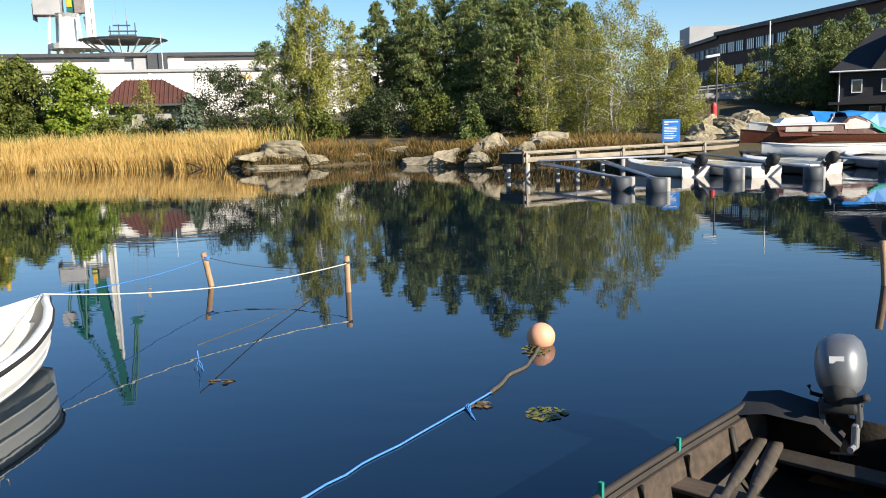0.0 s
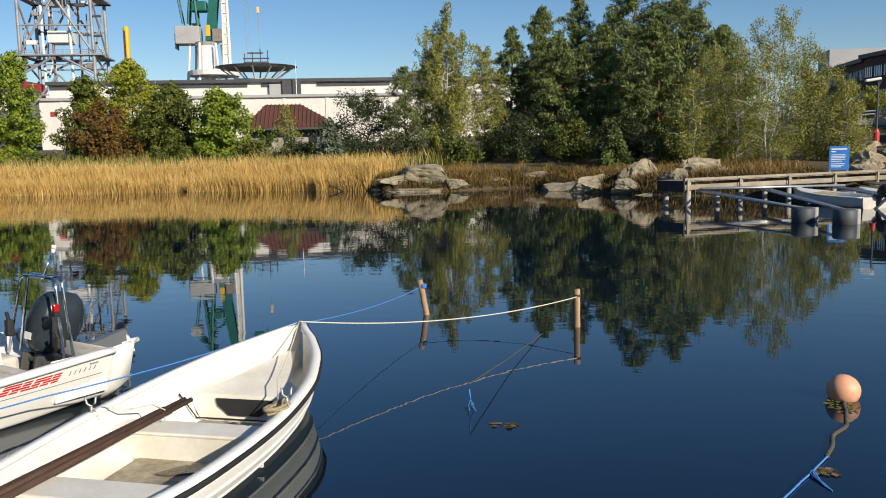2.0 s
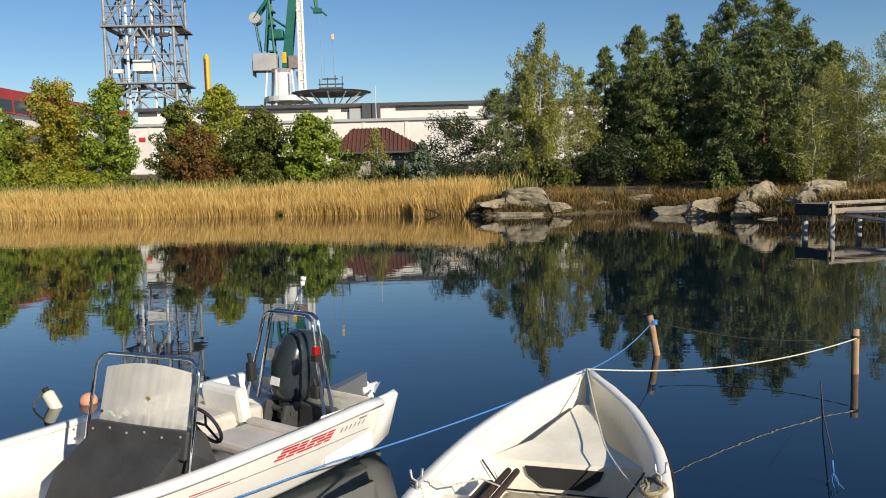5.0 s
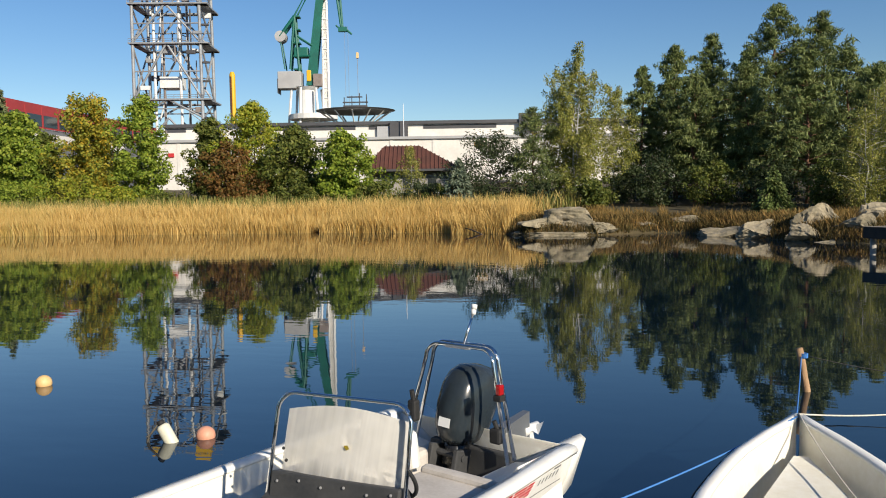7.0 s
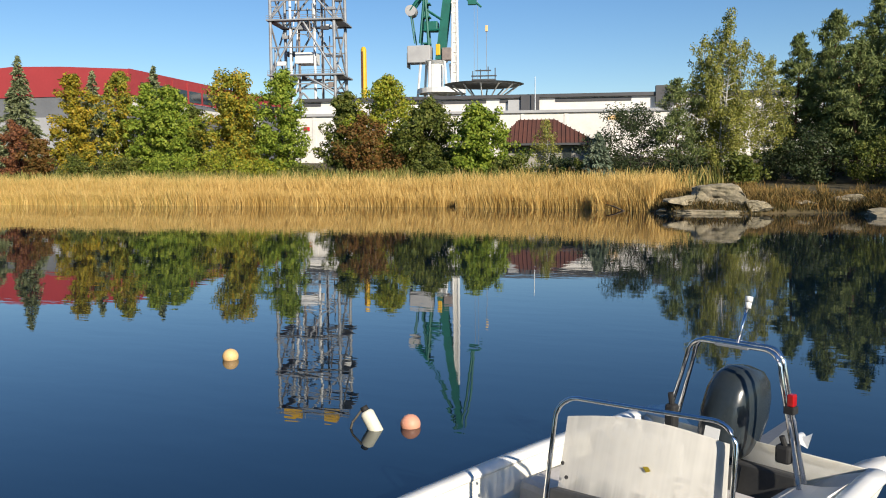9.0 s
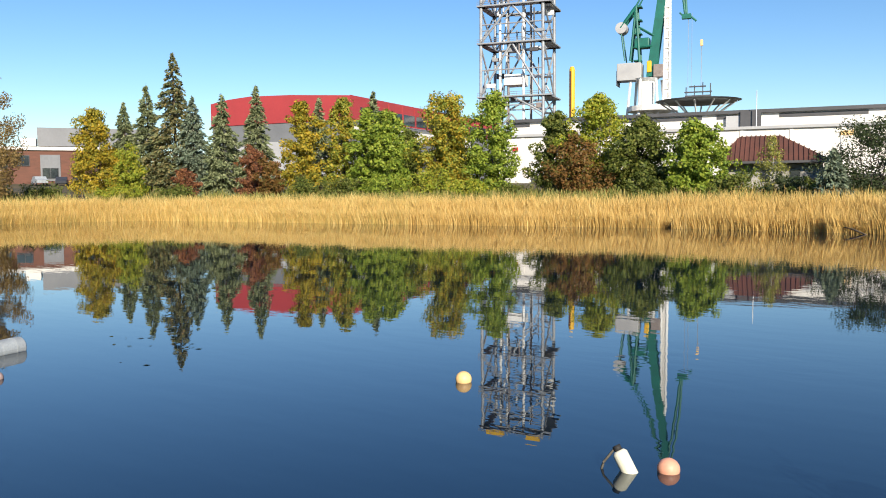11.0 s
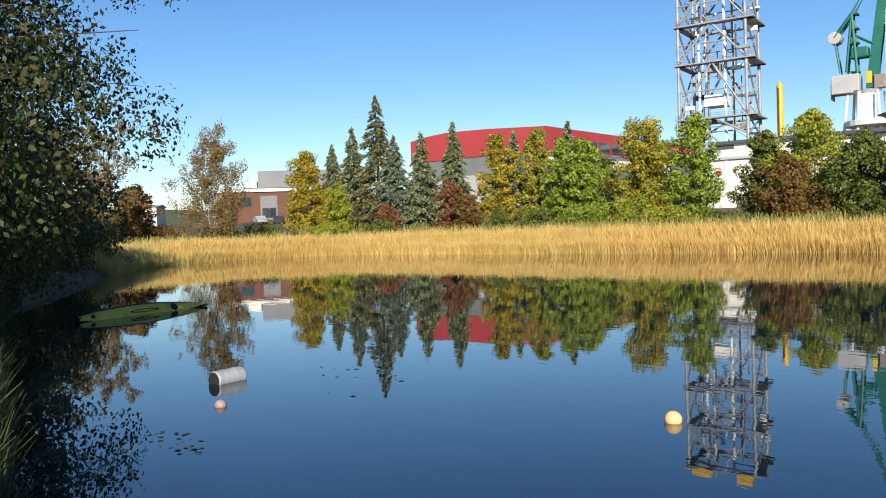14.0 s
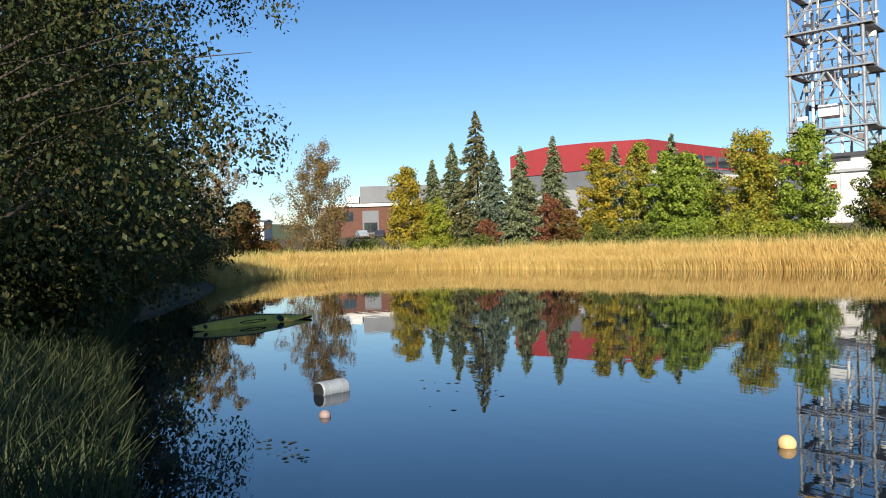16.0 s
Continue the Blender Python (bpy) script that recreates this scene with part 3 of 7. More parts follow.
# ---- trees on the far shore ----
for sd, x, y, h, w, lf, lb in [
        (3, -62.0, 68.5, 12.8, 8.2, "maple_leaf", "maple turning orange and yellow behind the reeds"),
        (4, -57.3, 70.2, 13.0, 6.8, "green_leaf", "tall green maple behind the reeds"),
        (5, -67.6, 65.5, 11.4, 5.8, "green_leaf", "leafy green tree behind the reeds"),
        (6, -71.0, 66.0, 12.0, 5.2, "green_leaf", "green and yellow young tree behind the reeds"),
        (7, -64.6, 71.5, 10.0, 5.2, "deep_leaf", "dull green tree behind the reeds"),
        (8, -69.8, 71.2, 9.8, 4.8, "deep_leaf", "dark green tree behind the reeds"),
        (9, -79.3, 63.8, 13.3, 5.8, "yellow_leaf", "yellow maple among dark spruces"),
        (10, -76.6, 67.6, 13.8, 5.6, "maple_leaf", "maple with yellow and green leaves"),
        (11, -48.0, 75.2, 12.4, 7.6, "lime_leaf", "rounded yellow-green tree in front of a white hall"),
        (12, -52.2, 74.3, 10.9, 5.6, "deep_leaf", "green tree in front of a white hall"),
        (14, -41.2, 70.9, 9.2, 7.2, "deep_leaf", "dark green bushy tree before a white wall"),
        (15, -35.2, 68.6, 8.3, 6.4, "green_leaf", "fresh green rounded tree before a white wall"),
        (101, -105.6, 53.2, 13.4, 8.0, "yellow_leaf", "orange-yellow maple before a brown building"),
        (109, -97.0, 28.2, 8.0, 6.0, "brown_leaf", "brown and green tree at the end of the inlet")]:
    tree("maple" if "maple" in lb else "tree", lb, x, y, 0.97 * h, 0.88 * w, lf, seed=sd, n=int(1700 * w + 3500), low=0.04, size=0.145, limbs=64)
for sd, x, y, h, w, lf, lb in [
        (13, -46.0, 67.5, 7.4, 5.4, "brown_leaf", "brown-leaved bush behind the reeds"),
        (102, -96.0, 52.6, 8.2, 4.0, "lime_leaf", "yellow-green bush among conifers"),
        (103, -85.0, 61.4, 8.2, 4.0, "rust_leaf", "rust-red shrub behind the reeds"),
        (104, -90.2, 56.0, 5.4, 3.0, "rust_leaf", "small rust-brown shrub behind the reeds"),
        (105, -81.4, 61.0, 6.6, 3.4, "brown_leaf", "brown twiggy shrub behind the reeds")]:
    tree("bush", lb, x, y, h, w, lf, seed=sd, n=int(1600 * w + 1200), low=0.05, trunks=3, size=0.12, category="bush")
for i, (x, y, h, w, lf) in enumerate([(-64.5, 61.5, 4.2, 4.6, "green_leaf"), (-59.0, 62.5, 4.6, 5.0, "lime_leaf"), (-55.0, 63.0, 3.6, 4.0, "lime_leaf"), (-69.5, 60.5, 4.0, 4.2, "deep_leaf"), (-74.0, 60.0, 4.2, 4.4, "deep_leaf"),
                                      (-51.0, 64.0, 3.0, 3.6, "deep_leaf"), (-31.5, 66.0, 3.6, 4.4, "deep_leaf"), (-27.0, 66.0, 3.4, 4.0, "willow_leaf"), (-37.5, 65.0, 3.4, 3.6, "deep_leaf"), (-24.4, 64.5, 3.4, 3.2, "deep_leaf")]):
    tree("bush", "low leafy scrub behind the reeds", x, y, h, w, lf, seed=400 + i, n=3600, low=0.03, trunks=3, limbs=30, size=0.10, category="bush")
tree("birch", "slender young birch with yellow leaves by a house", -28.8, 68.3, 6.8, 2.6, "birch_leaf", "birch_bark", 16, 3000, 0.075, 0.15, "tall", "birch", limbs=30)
spruce("young_pine", "young blue-green conifer at the reed edge", -22.7, 61.6, 5.2, 2.6, "blue_needle", 17, 1.4)
tree("willow", "dark willow bush with thin upright twigs", -21.3, 66.4, 7.8, 7.0, "willow_leaf", seed=18, n=12000, size=0.085, low=0.04, trunks=5, limbs=60, category="bush")
tree("pine", "dark layered pine beside birches", -18.0, 67.0, 9.4, 6.4, "pine_needle", "pine_bark", 19, 9000, 0.16, 0.12, "pine", "pine", limbs=36)
tree("birch", "birch clump with yellowing leaves and pale trunks", -14.4, 68.0, 14.6, 5.6, "birch_leaf", "birch_bark", 20, 21000, 0.085, 0.13, "tall", "birch", 4, 90)
tree("birch", "tall birch with yellow-green leaves", -16.2, 70.5, 13.0, 4.6, "birch_leaf", "birch_bark", 21, 12000, 0.085, 0.16, "tall", "birch", 2, 70)
tree("birch", "birch with thin green leaves beside pines", -11.6, 71.5, 11.6, 4.4, "birch_leaf", "birch_bark", 22, 9000, 0.075, 0.16, "tall", "birch", 2, 60)
for i, (x, y, h, w, n) in enumerate([(-9.8, 73.5, 13.2, 5.6, 11000), (-7.2, 75, 15.0, 7.2, 14000), (-4.2, 78.4, 16.4, 7.4, 13000), (-5.6, 70.5, 12.0, 6.0, 12000), (-0.8, 82, 15.6, 7.6, 9000), (0.8, 75.5, 18.0, 9.6, 20000), (4.4, 76.5, 17.2, 8.8, 17000), (-1.8, 70.5, 12.6, 6.6, 12000),
                                     (5.6, 71.0, 13.4, 6.6, 12000), (2.2, 66.5, 12.6, 6.6, 13000), (7.0, 66.5, 11.4, 6.0, 10000), (-8, 83, 13, 8.0, 7000), (-3, 88, 14.5, 8.5, 7000), (3.5, 86, 15, 8.5, 7000), (8.5, 79, 13, 8.0, 8000)]):
    pine("pine", "dense dark green pine on a rocky point", x, y, h, w, 30 + i, n, 0.16)
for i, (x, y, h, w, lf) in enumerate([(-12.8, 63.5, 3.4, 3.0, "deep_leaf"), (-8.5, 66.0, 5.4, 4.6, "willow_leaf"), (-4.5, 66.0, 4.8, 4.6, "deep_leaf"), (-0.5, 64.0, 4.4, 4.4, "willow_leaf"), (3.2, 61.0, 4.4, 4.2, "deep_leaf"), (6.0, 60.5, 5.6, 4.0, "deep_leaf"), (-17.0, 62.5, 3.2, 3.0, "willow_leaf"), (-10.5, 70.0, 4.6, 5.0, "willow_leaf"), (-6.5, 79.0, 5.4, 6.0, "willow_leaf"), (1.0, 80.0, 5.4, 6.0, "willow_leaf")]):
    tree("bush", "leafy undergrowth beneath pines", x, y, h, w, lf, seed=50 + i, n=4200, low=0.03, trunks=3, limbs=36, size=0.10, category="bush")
spruce("young_spruce", "small light green spruce on the rocky shore", -1.2, 54.0, 3.9, 2.4, "young_needle", 60, 2.2, 0.11)
for i, (x, y, h, w) in enumerate([(3.6, 52.5, 8.2, 3.8), (6.0, 54.5, 9.2, 4.4), (7.6, 51.5, 10.4, 4.2), (9.2, 54.5, 10.6, 4.6), (10.9, 53.5, 8.4, 3.8), (12.2, 52.5, 6.4, 3.0), (4.9, 57.0, 9.0, 4.4), (11.2, 57.5, 8.6, 4.2)]):
    tree("birch", "thin-leaved yellowing birch by a wooden pier", x, y, h, w, "birch_leaf", "birch_bark", 70 + i, 11000, 0.052, 0.04, "tall", "birch", 3, 70, thick=0.009)

# ---- spruces and trees towards the car park ----
for i, (x, y, h, w, lf) in enumerate([(-108.2, 58.6, 14.5, 5.0, "spruce_needle"), (-106.4, 60.8, 17.0, 5.6, "spruce_needle"), (-102.6, 62.4, 20.8, 8.4, "cone_needle"), (-99.4, 63.0, 15.0, 6.2, "blue_needle"), (-96.0, 65.1, 15.1, 6.4, "spruce_needle"), (-91.8, 67.2, 16.2, 5.2, "spruce_needle"), (-85.0, 71.5, 14.4, 4.6, "spruce_needle"), (-76.0, 72.0, 14.6, 4.4, "spruce_needle")]):
    spruce("spruce", "tall dark green spruce behind the reeds", x, y, h, w, lf, 90 + i, 1.0, 0.22)
tree("birch", "nearly bare brown birch at the shore", -94.7, 35.9, 14.8, 8.6, "birch_far", "birch_bark", 106, 22000, 0.10, 0.08, "tall", "birch", 3, 90, thick=0.008)
tree("birch", "pale-stemmed birch with thinning yellow leaves", -92.0, 24.6, 14.6, 6.4, "birch_far", "birch_bark", 107, 11000, 0.10, 0.2, "tall", "birch", 3, 60, thick=0.008)
tree("birch", "pale-stemmed birch with thinning leaves", -94.0, 22.2, 13.6, 6.0, "birch_far", "birch_bark", 108, 10000, 0.10, 0.2, "tall", "birch", 2, 60, thick=0.008)
for i, (x, y, h, w, lf) in enumerate([(-101.0, 44.5, 3.0, 5.0, "deep_leaf"), (-97.0, 30.5, 3.2, 5.5, "brown_leaf"), (-94.0, 49.0, 3.0, 4.6, "lime_leaf"), (-99.0, 38.5, 2.9, 5.0, "deep_leaf"), (-92.0, 23.0, 3.6, 5.0, "brown_leaf"), (-88.5, 53.5, 3.2, 4.0, "deep_leaf"), (-88.0, 20.5, 4.0, 4.6, "brown_leaf")]):
    tree("bush", "mixed green and brown scrub by a car park", x, y, h, w, lf, seed=420 + i, n=3600, low=0.03, trunks=3, limbs=30, size=0.11, category="bush")

# ---- trees along the near bank, shade put into their leaf tones ----
tree("birch", "large birch overhanging the water, leaves coloured dark for shade", -28.7, 3.7, 17.0, 9.4, "dark_shade_leaf", "bark", 120, 100000, 0.060, 0.04, "round", "birch", 3, 150, thick=0.010)
tree("birch", "birch on the near bank, leaves coloured dark for shade", -22.0, 1.6, 15.0, 9.5, "dark_shade_leaf", "bark", 121, 50000, 0.048, 0.12, "round", "birch", 2, 100, thick=0.010)
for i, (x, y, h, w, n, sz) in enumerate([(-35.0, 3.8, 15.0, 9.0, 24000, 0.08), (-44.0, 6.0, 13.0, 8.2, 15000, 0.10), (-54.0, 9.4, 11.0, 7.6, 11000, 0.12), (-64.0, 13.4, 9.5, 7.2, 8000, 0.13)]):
    tree("birch", "tree on the near bank, leaves coloured dark for shade", x, y, h, w, "dark_shade_leaf", "bark", 122 + i, n, sz, 0.03, "round", "broad", 3, 70, thick=0.010)
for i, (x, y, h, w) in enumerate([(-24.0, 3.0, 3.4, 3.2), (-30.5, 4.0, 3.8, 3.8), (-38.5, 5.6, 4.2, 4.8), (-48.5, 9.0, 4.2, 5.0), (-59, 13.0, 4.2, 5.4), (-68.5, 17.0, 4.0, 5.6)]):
    tree("bush", "shrub at the water's edge, leaves coloured dark for shade", x, y, h, w, "dark_shade_leaf", seed=130 + i, n=9000, size=0.07, low=0.03, trunks=4, limbs=60, category="bush")
# out-of-view trees, added to shade the near bank
for i, (x, y, h, w) in enumerate([(-4, -12.0, 16, 9.0), (4, -19, 16, 9), (-22, -6, 15, 9), (-32, -4, 15, 9), (-16, -15, 16, 9), (-42, -2, 14, 9), (-5, -8.4, 14, 6.0)]):
    tree("birch", "unseen tall tree added behind the path to cast shade", x, y, h, w, "deep_leaf", "bark", 140 + i, 5000, 0.13, 0.12, trunks=2)
# added hedge, also out of view, that keeps sun off the bank grass
for i, (x, y) in enumerate([(-9.6, -0.6), (-7.9, -0.6), (-6.4, -0.9), (-5.0, -1.5), (-3.4, -2.0)]):
    tree("bush", "unseen dense shrub added behind the path to cast shade", x, y, 4.4, 2.5, "deep_leaf", seed=165 + i, n=5000, size=0.1, low=0.03, trunks=4, category="bush")
for i, (x, y, h, w) in enumerate([(27.0, 76, 9.6, 7.5), (31.5, 80, 10.6, 8.0), (36.5, 86, 12.2, 8.5), (34.0, 74, 11.0, 7.0), (29.0, 72.5, 7.4, 5.5), (40, 80, 11.6, 7.5)]):
    pine("pine", "dark pine on the slope below a brick office", x, y, h, w, 150 + i, 9000, 0.05)
tree("bush", "sunlit yellow-green bush by a road", 23.6, 88.0, 7.6, 3.2, "birch_leaf", seed=160, n=3500, low=0.05, trunks=3, category="bush")
tree("bush", "sunlit bush by a road", 27.2, 89.5, 7.4, 2.4, "birch_leaf", seed=161, n=2600, low=0.05, trunks=3, category="bush")


# ---- reeds and grass ----
def walk_line(line, n, rng):
    """n points along a line of the plan, with the way across it."""
    p = np.array(line, float)
    for k in range(3):
        a, b = p[:-1], p[1:]
        p = np.vstack([p[:1], np.stack([0.75 * a + 0.25 * b, 0.25 * a + 0.75 * b], 1).reshape(-1, 2), p[-1:]])
    seg = np.linalg.norm(np.diff(p, axis=0), axis=1)
    cum = np.concatenate([[0], np.cumsum(seg)])
    s = rng.uniform(0, cum[-1], n)
    i = np.clip(np.searchsorted(cum, s) - 1, 0, len(seg) - 1)
    f = ((s - cum[i]) / seg[i])[:, None]
    d = (p[i + 1] - p[i]) / seg[i][:, None]
    return p[i] + (p[i + 1] - p[i]) * f, np.stack([d[:, 1], -d[:, 0]], 1)


def blades(name, label, material, at, height, wide, rng, bend=0.25, z=None, category="reeds"):
    n = len(at)
    zz = ground_z(at[:, 0], at[:, 1]) if z is None else np.full(n, z)
    b = np.column_stack([at, np.maximum(zz, -0.25) - 0.02])
    a = rng.uniform(0, 6.28, n)
    d = np.stack([np.cos(a), np.sin(a), np.zeros(n)], 1)
    lean = np.stack([np.cos(a * 3.7), np.sin(a * 3.7), np.zeros(n)], 1) * (height * bend * rng.uniform(0.1, 1, n))[:, None]
    w = (wide * rng.uniform(0.6, 1.3, n))[:, None]
    up = np.array([0, 0, 1.0])
    m1 = b + up * (height * 0.55)[:, None] + lean * 0.35
    tp = b + up * height[:, None] + lean
    v = np.stack([b - d * w * 0.5, b + d * w * 0.5, m1 + d * w * 0.7, tp + d * w * 0.25, tp - d * w * 0.25, m1 - d * w * 0.7], 1).reshape(-1, 3)
    o = np.arange(n)[:, None] * 6
    q = np.concatenate([o + np.array([[0, 1, 2, 5]]), o + np.array([[5, 2, 3, 4]])], 1).reshape(-1, 4)
    return solid(name, np_mesh(name, v, q, material), None, label, category, "stuff")


rng = np.random.default_rng(200)
REED_LINE = [(-16.6, 51.6), (-20, 52.5), (-31, 53.5), (-45, 50.5), (-57, 48), (-70, 46.5), (-79.6, 43.6), (-82.5, 35), (-80, 27)]
LEFT_LINE = [(-50, 49.4), (-57, 48), (-70, 46.5), (-79.6, 43.6), (-82.5, 35), (-80, 27), (-74, 21.5), (-64, 17)]


def reed_bed(name, label, line, n, material, tall, deep, seed):
    r = np.random.default_rng(seed)
    p, q = walk_line(line, n, r)
    off = np.abs(r.normal(0, 1, n)) ** 1.3 * deep * 0.5 - 0.4
    at = p + q * off[:, None]
    at = at[((np.abs(at[:, 0] + 30.6) > 0.45) | (off[:] > 1.6)) & (((at[:, 0] < -24.2) | (at[:, 0] > -20.6)) | (off > 0.1))]
    lump = np.array([noise.noise(Vector((px * 0.35, py * 0.5, 3.0))) + 0.2 * noise.noise(Vector((px * 1.6, py * 1.6, 7.0))) for px, py in at])
    h = tall * (0.86 + 0.24 * lump + 0.17 * r.normal(0, 1, len(at))) * np.where(at[:, 0] > -32, 1.12, 1.0)
    return blades(name, label, material, at, np.maximum(h, 0.4), 0.020, r, 0.42)


reed_bed("reed_bed", "dense belt of golden dry reeds at the water's edge", REED_LINE, 84000, M["reed"], 1.27, 5.0, 201)
reed_bed("reed_bed", "pale green-gold reeds along the end of the inlet", LEFT_LINE, 36000, M["reed_green"], 1.22, 6.0, 202)
p, q = walk_line(REED_LINE[:-2] + LEFT_LINE[4:], 26000, rng)
at = p + q * rng.uniform(4, 22, len(p))[:, None]
blades("meadow", "rough mixed grass and herbs behind the reeds", M["grass"], at, rng.uniform(0.5, 1.5, len(at)), 0.06, rng, 0.4, category="grass")
p, q = walk_line([(14, 41), (2, 43), (-2.5, 46.5), (-6, 53), (-11, 50.5), (-17, 52)], 26000, rng)
at = p + q * np.abs(rng.normal(0.1, 3.8, len(p)))[:, None]
at = at[(shore_dist(at[:, 0], at[:, 1]) > 0.1) & (at[:, 0] < 8.5)]
blades("shore_grass", "tufts of dry orange grass on the rocky point", M["dry_grass"], at, rng.uniform(0.12, 0.6, len(at)), 0.022, rng, 0.7, category="grass")
at = np.stack([rng.uniform(-18, 8.5, 90000), rng.uniform(41, 60, 90000)], 1)
edge = shore_dist(at[:, 0], at[:, 1])
at = at[(edge > -0.05) & (edge < 2.2)]
blades("shore_grass", "dry brown sedge hanging over the water's edge", M["sedge"], at, rng.uniform(0.15, 0.5, len(at)), 0.03, rng, 0.8, category="grass")
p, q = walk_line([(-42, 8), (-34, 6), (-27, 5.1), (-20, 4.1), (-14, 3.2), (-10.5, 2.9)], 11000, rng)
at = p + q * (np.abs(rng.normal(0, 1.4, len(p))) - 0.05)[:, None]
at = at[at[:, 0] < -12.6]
blades("bank_grass", "long grass hanging over the bank, coloured dark for shade", M["bank_grass"], at, rng.uniform(0.25, 0.75, len(at)), 0.014, rng, 0.9, category="grass")


# ---- rocks ----
def rock(x, y, sx, sy, h, seed, turn=0.0, label="pale granite rock at the water's edge"):
    rng2 = np.random.default_rng(seed)
    g = Geo()
    bm = bmesh.new()
    bmesh.ops.create_icosphere(bm, subdivisions=4, radius=1.0)
    o = Vector(rng2.uniform(0, 50, 3))
    planes = [(Vector(rng2.normal(0, 1, 3)).normalized(), rng2.uniform(0.38, 0.85)) for _ in range(18)]
    for v in bm.verts:
        p = v.co.copy()
        for nrm, d in planes:
            e = p.dot(nrm) - d
            if e > 0:
                p -= nrm * e * 0.97
        p += v.co * (0.10 * noise.noise(v.co * 1.7 + o) - 0.16 * max(0.0, 0.12 - abs(noise.noise(v.co * 2.3 + o))) * 6 * 0.5 + 0.06 * noise.noise(v.co * 6 + o) + 0.03 * noise.noise(v.co * 15 + o))
        v.co = Vector((p.x * sx * 1.1, p.y * sy * 1.1, p.z * h * 0.95))
    bm.verts.index_update()
    g.add([v.co[:] for v in bm.verts], [[v.index for v in f.verts] for f in bm.faces])
    bm.free()
    z0 = max(float(ground_z(x, y)), -0.2)
    return solid("rock", g, M["rock"], label, "rock", group="rocks on the shore", m=pose(x, y, z0 + 0.02 * h, 0, 0, turn))


for i, (x, y, sx, sy, h, t) in enumerate([(-12.9, 51.0, 2.1, 1.6, 0.95, -8), (-14.6, 50.4, 1.4, 0.9, 0.5, 20), (-11.0, 50.2, 1.2, 0.9, 0.55, -20), (-13.2, 49.5, 2.4, 0.6, 0.35, 5), (-10.2, 49.5, 1.0, 0.4, 0.22, 5), (-15.8, 50.4, 0.7, 0.5, 0.25, 30),
                                         (-3.9, 49.2, 2.3, 1.3, 1.0, -12), (-2.3, 46.6, 1.5, 0.9, 0.8, 30), (-6.0, 53.5, 1.6, 0.8, 0.5, 0), (0.4, 45.6, 1.5, 1.2, 1.5, 20), (1.6, 43.8, 1.4, 0.9, 0.75, -30), (-0.6, 44.6, 1.3, 0.8, 0.6, 10), (3.2, 47.0, 2.0, 1.3, 1.5, 15), (4.4, 45.6, 1.0, 0.7, 0.9, 50), (2.4, 45.2, 1.0, 0.8, 1.0, 0), (5.3, 46.6, 0.9, 0.7, 0.8, 0),
                                         (13.6, 55.0, 1.6, 1.2, 1.5, 20), (15.2, 53.0, 1.9, 1.4, 1.3, -20), (12.9, 51.0, 1.6, 1.2, 0.9, 0), (14.6, 49.6, 1.3, 1.0, 0.8, 30), (16.6, 54.6, 1.3, 1.0, 1.5, 10), (12.0, 47.6, 1.2, 0.9, 0.7, 70), (-8.4, 52.8, 0.8, 0.5, 0.35, 0), (0.0, 43.2, 0.7, 0.5, 0.4, 0)]):
    rock(x, y, sx, sy, h, 300 + i, t)
solid("driftwood", Geo().tube([(-19.6, 51.9, 0.35), (-19.1, 51.7, 0.25), (-18.5, 51.3, 0.05), (-18.2, 51.1, -0.05)], [0.03, 0.045, 0.05, 0.04], 7), M["old_wood"], "bleached driftwood branch at the reed edge", "branch", smooth=True)


# ---- boats ----
def between(st, y, k):
    """Value k at y along a table of stations."""
    for a, b in zip(st, st[1:]):
        if a[0] <= y <= b[0]:
            return a[k] + (b[k] - a[k]) * (y - a[0]) / (b[0] - a[0])
    return st[-1][k] if y > st[-1][0] else st[0][k]


def fine_stations(st, n=22):
    """Smooth stations through the given ones."""
    ys = np.linspace(st[0][0], st[-1][0], n)
    s = np.array(st, float)
    out = []
    for y in ys:
        i = int(np.clip(np.searchsorted(s[:, 0], y) - 1, 0, len(s) - 2))
        f = (y - s[i, 0]) / (s[i + 1, 0] - s[i, 0])
        p0, p1, p2, p3 = s[max(i - 1, 0)], s[i], s[i + 1], s[min(i + 2, len(s) - 1)]
        q = 0.5 * (2 * p1 + (p2 - p0) * f + (2 * p0 - 5 * p1 + 4 * p2 - p3) * f * f + (3 * p1 - p0 - 3 * p2 + p3) * f ** 3)
        q[0] = y
        q[1] = max(q[1], 0.02)
        out.append(q)
    return out


def outer_ring(y, b, gz, kz, shape):
    half = [(b * fx, y, kz + (gz - kz) * fz) for fx, fz in shape]
    return [(-x, yy, z) for x, yy, z in half[::-1]] + half[1:]


ROUND = [(0, 0), (0.40, 0.06), (0.66, 0.20), (0.82, 0.38), (0.92, 0.60), (0.975, 0.82), (1.0, 1.0)]
CHINE = [(0, 0), (0.45, 0.12), (0.78, 0.26), (0.80, 0.30), (0.91, 0.60), (0.98, 0.9), (1.0, 1.0)]


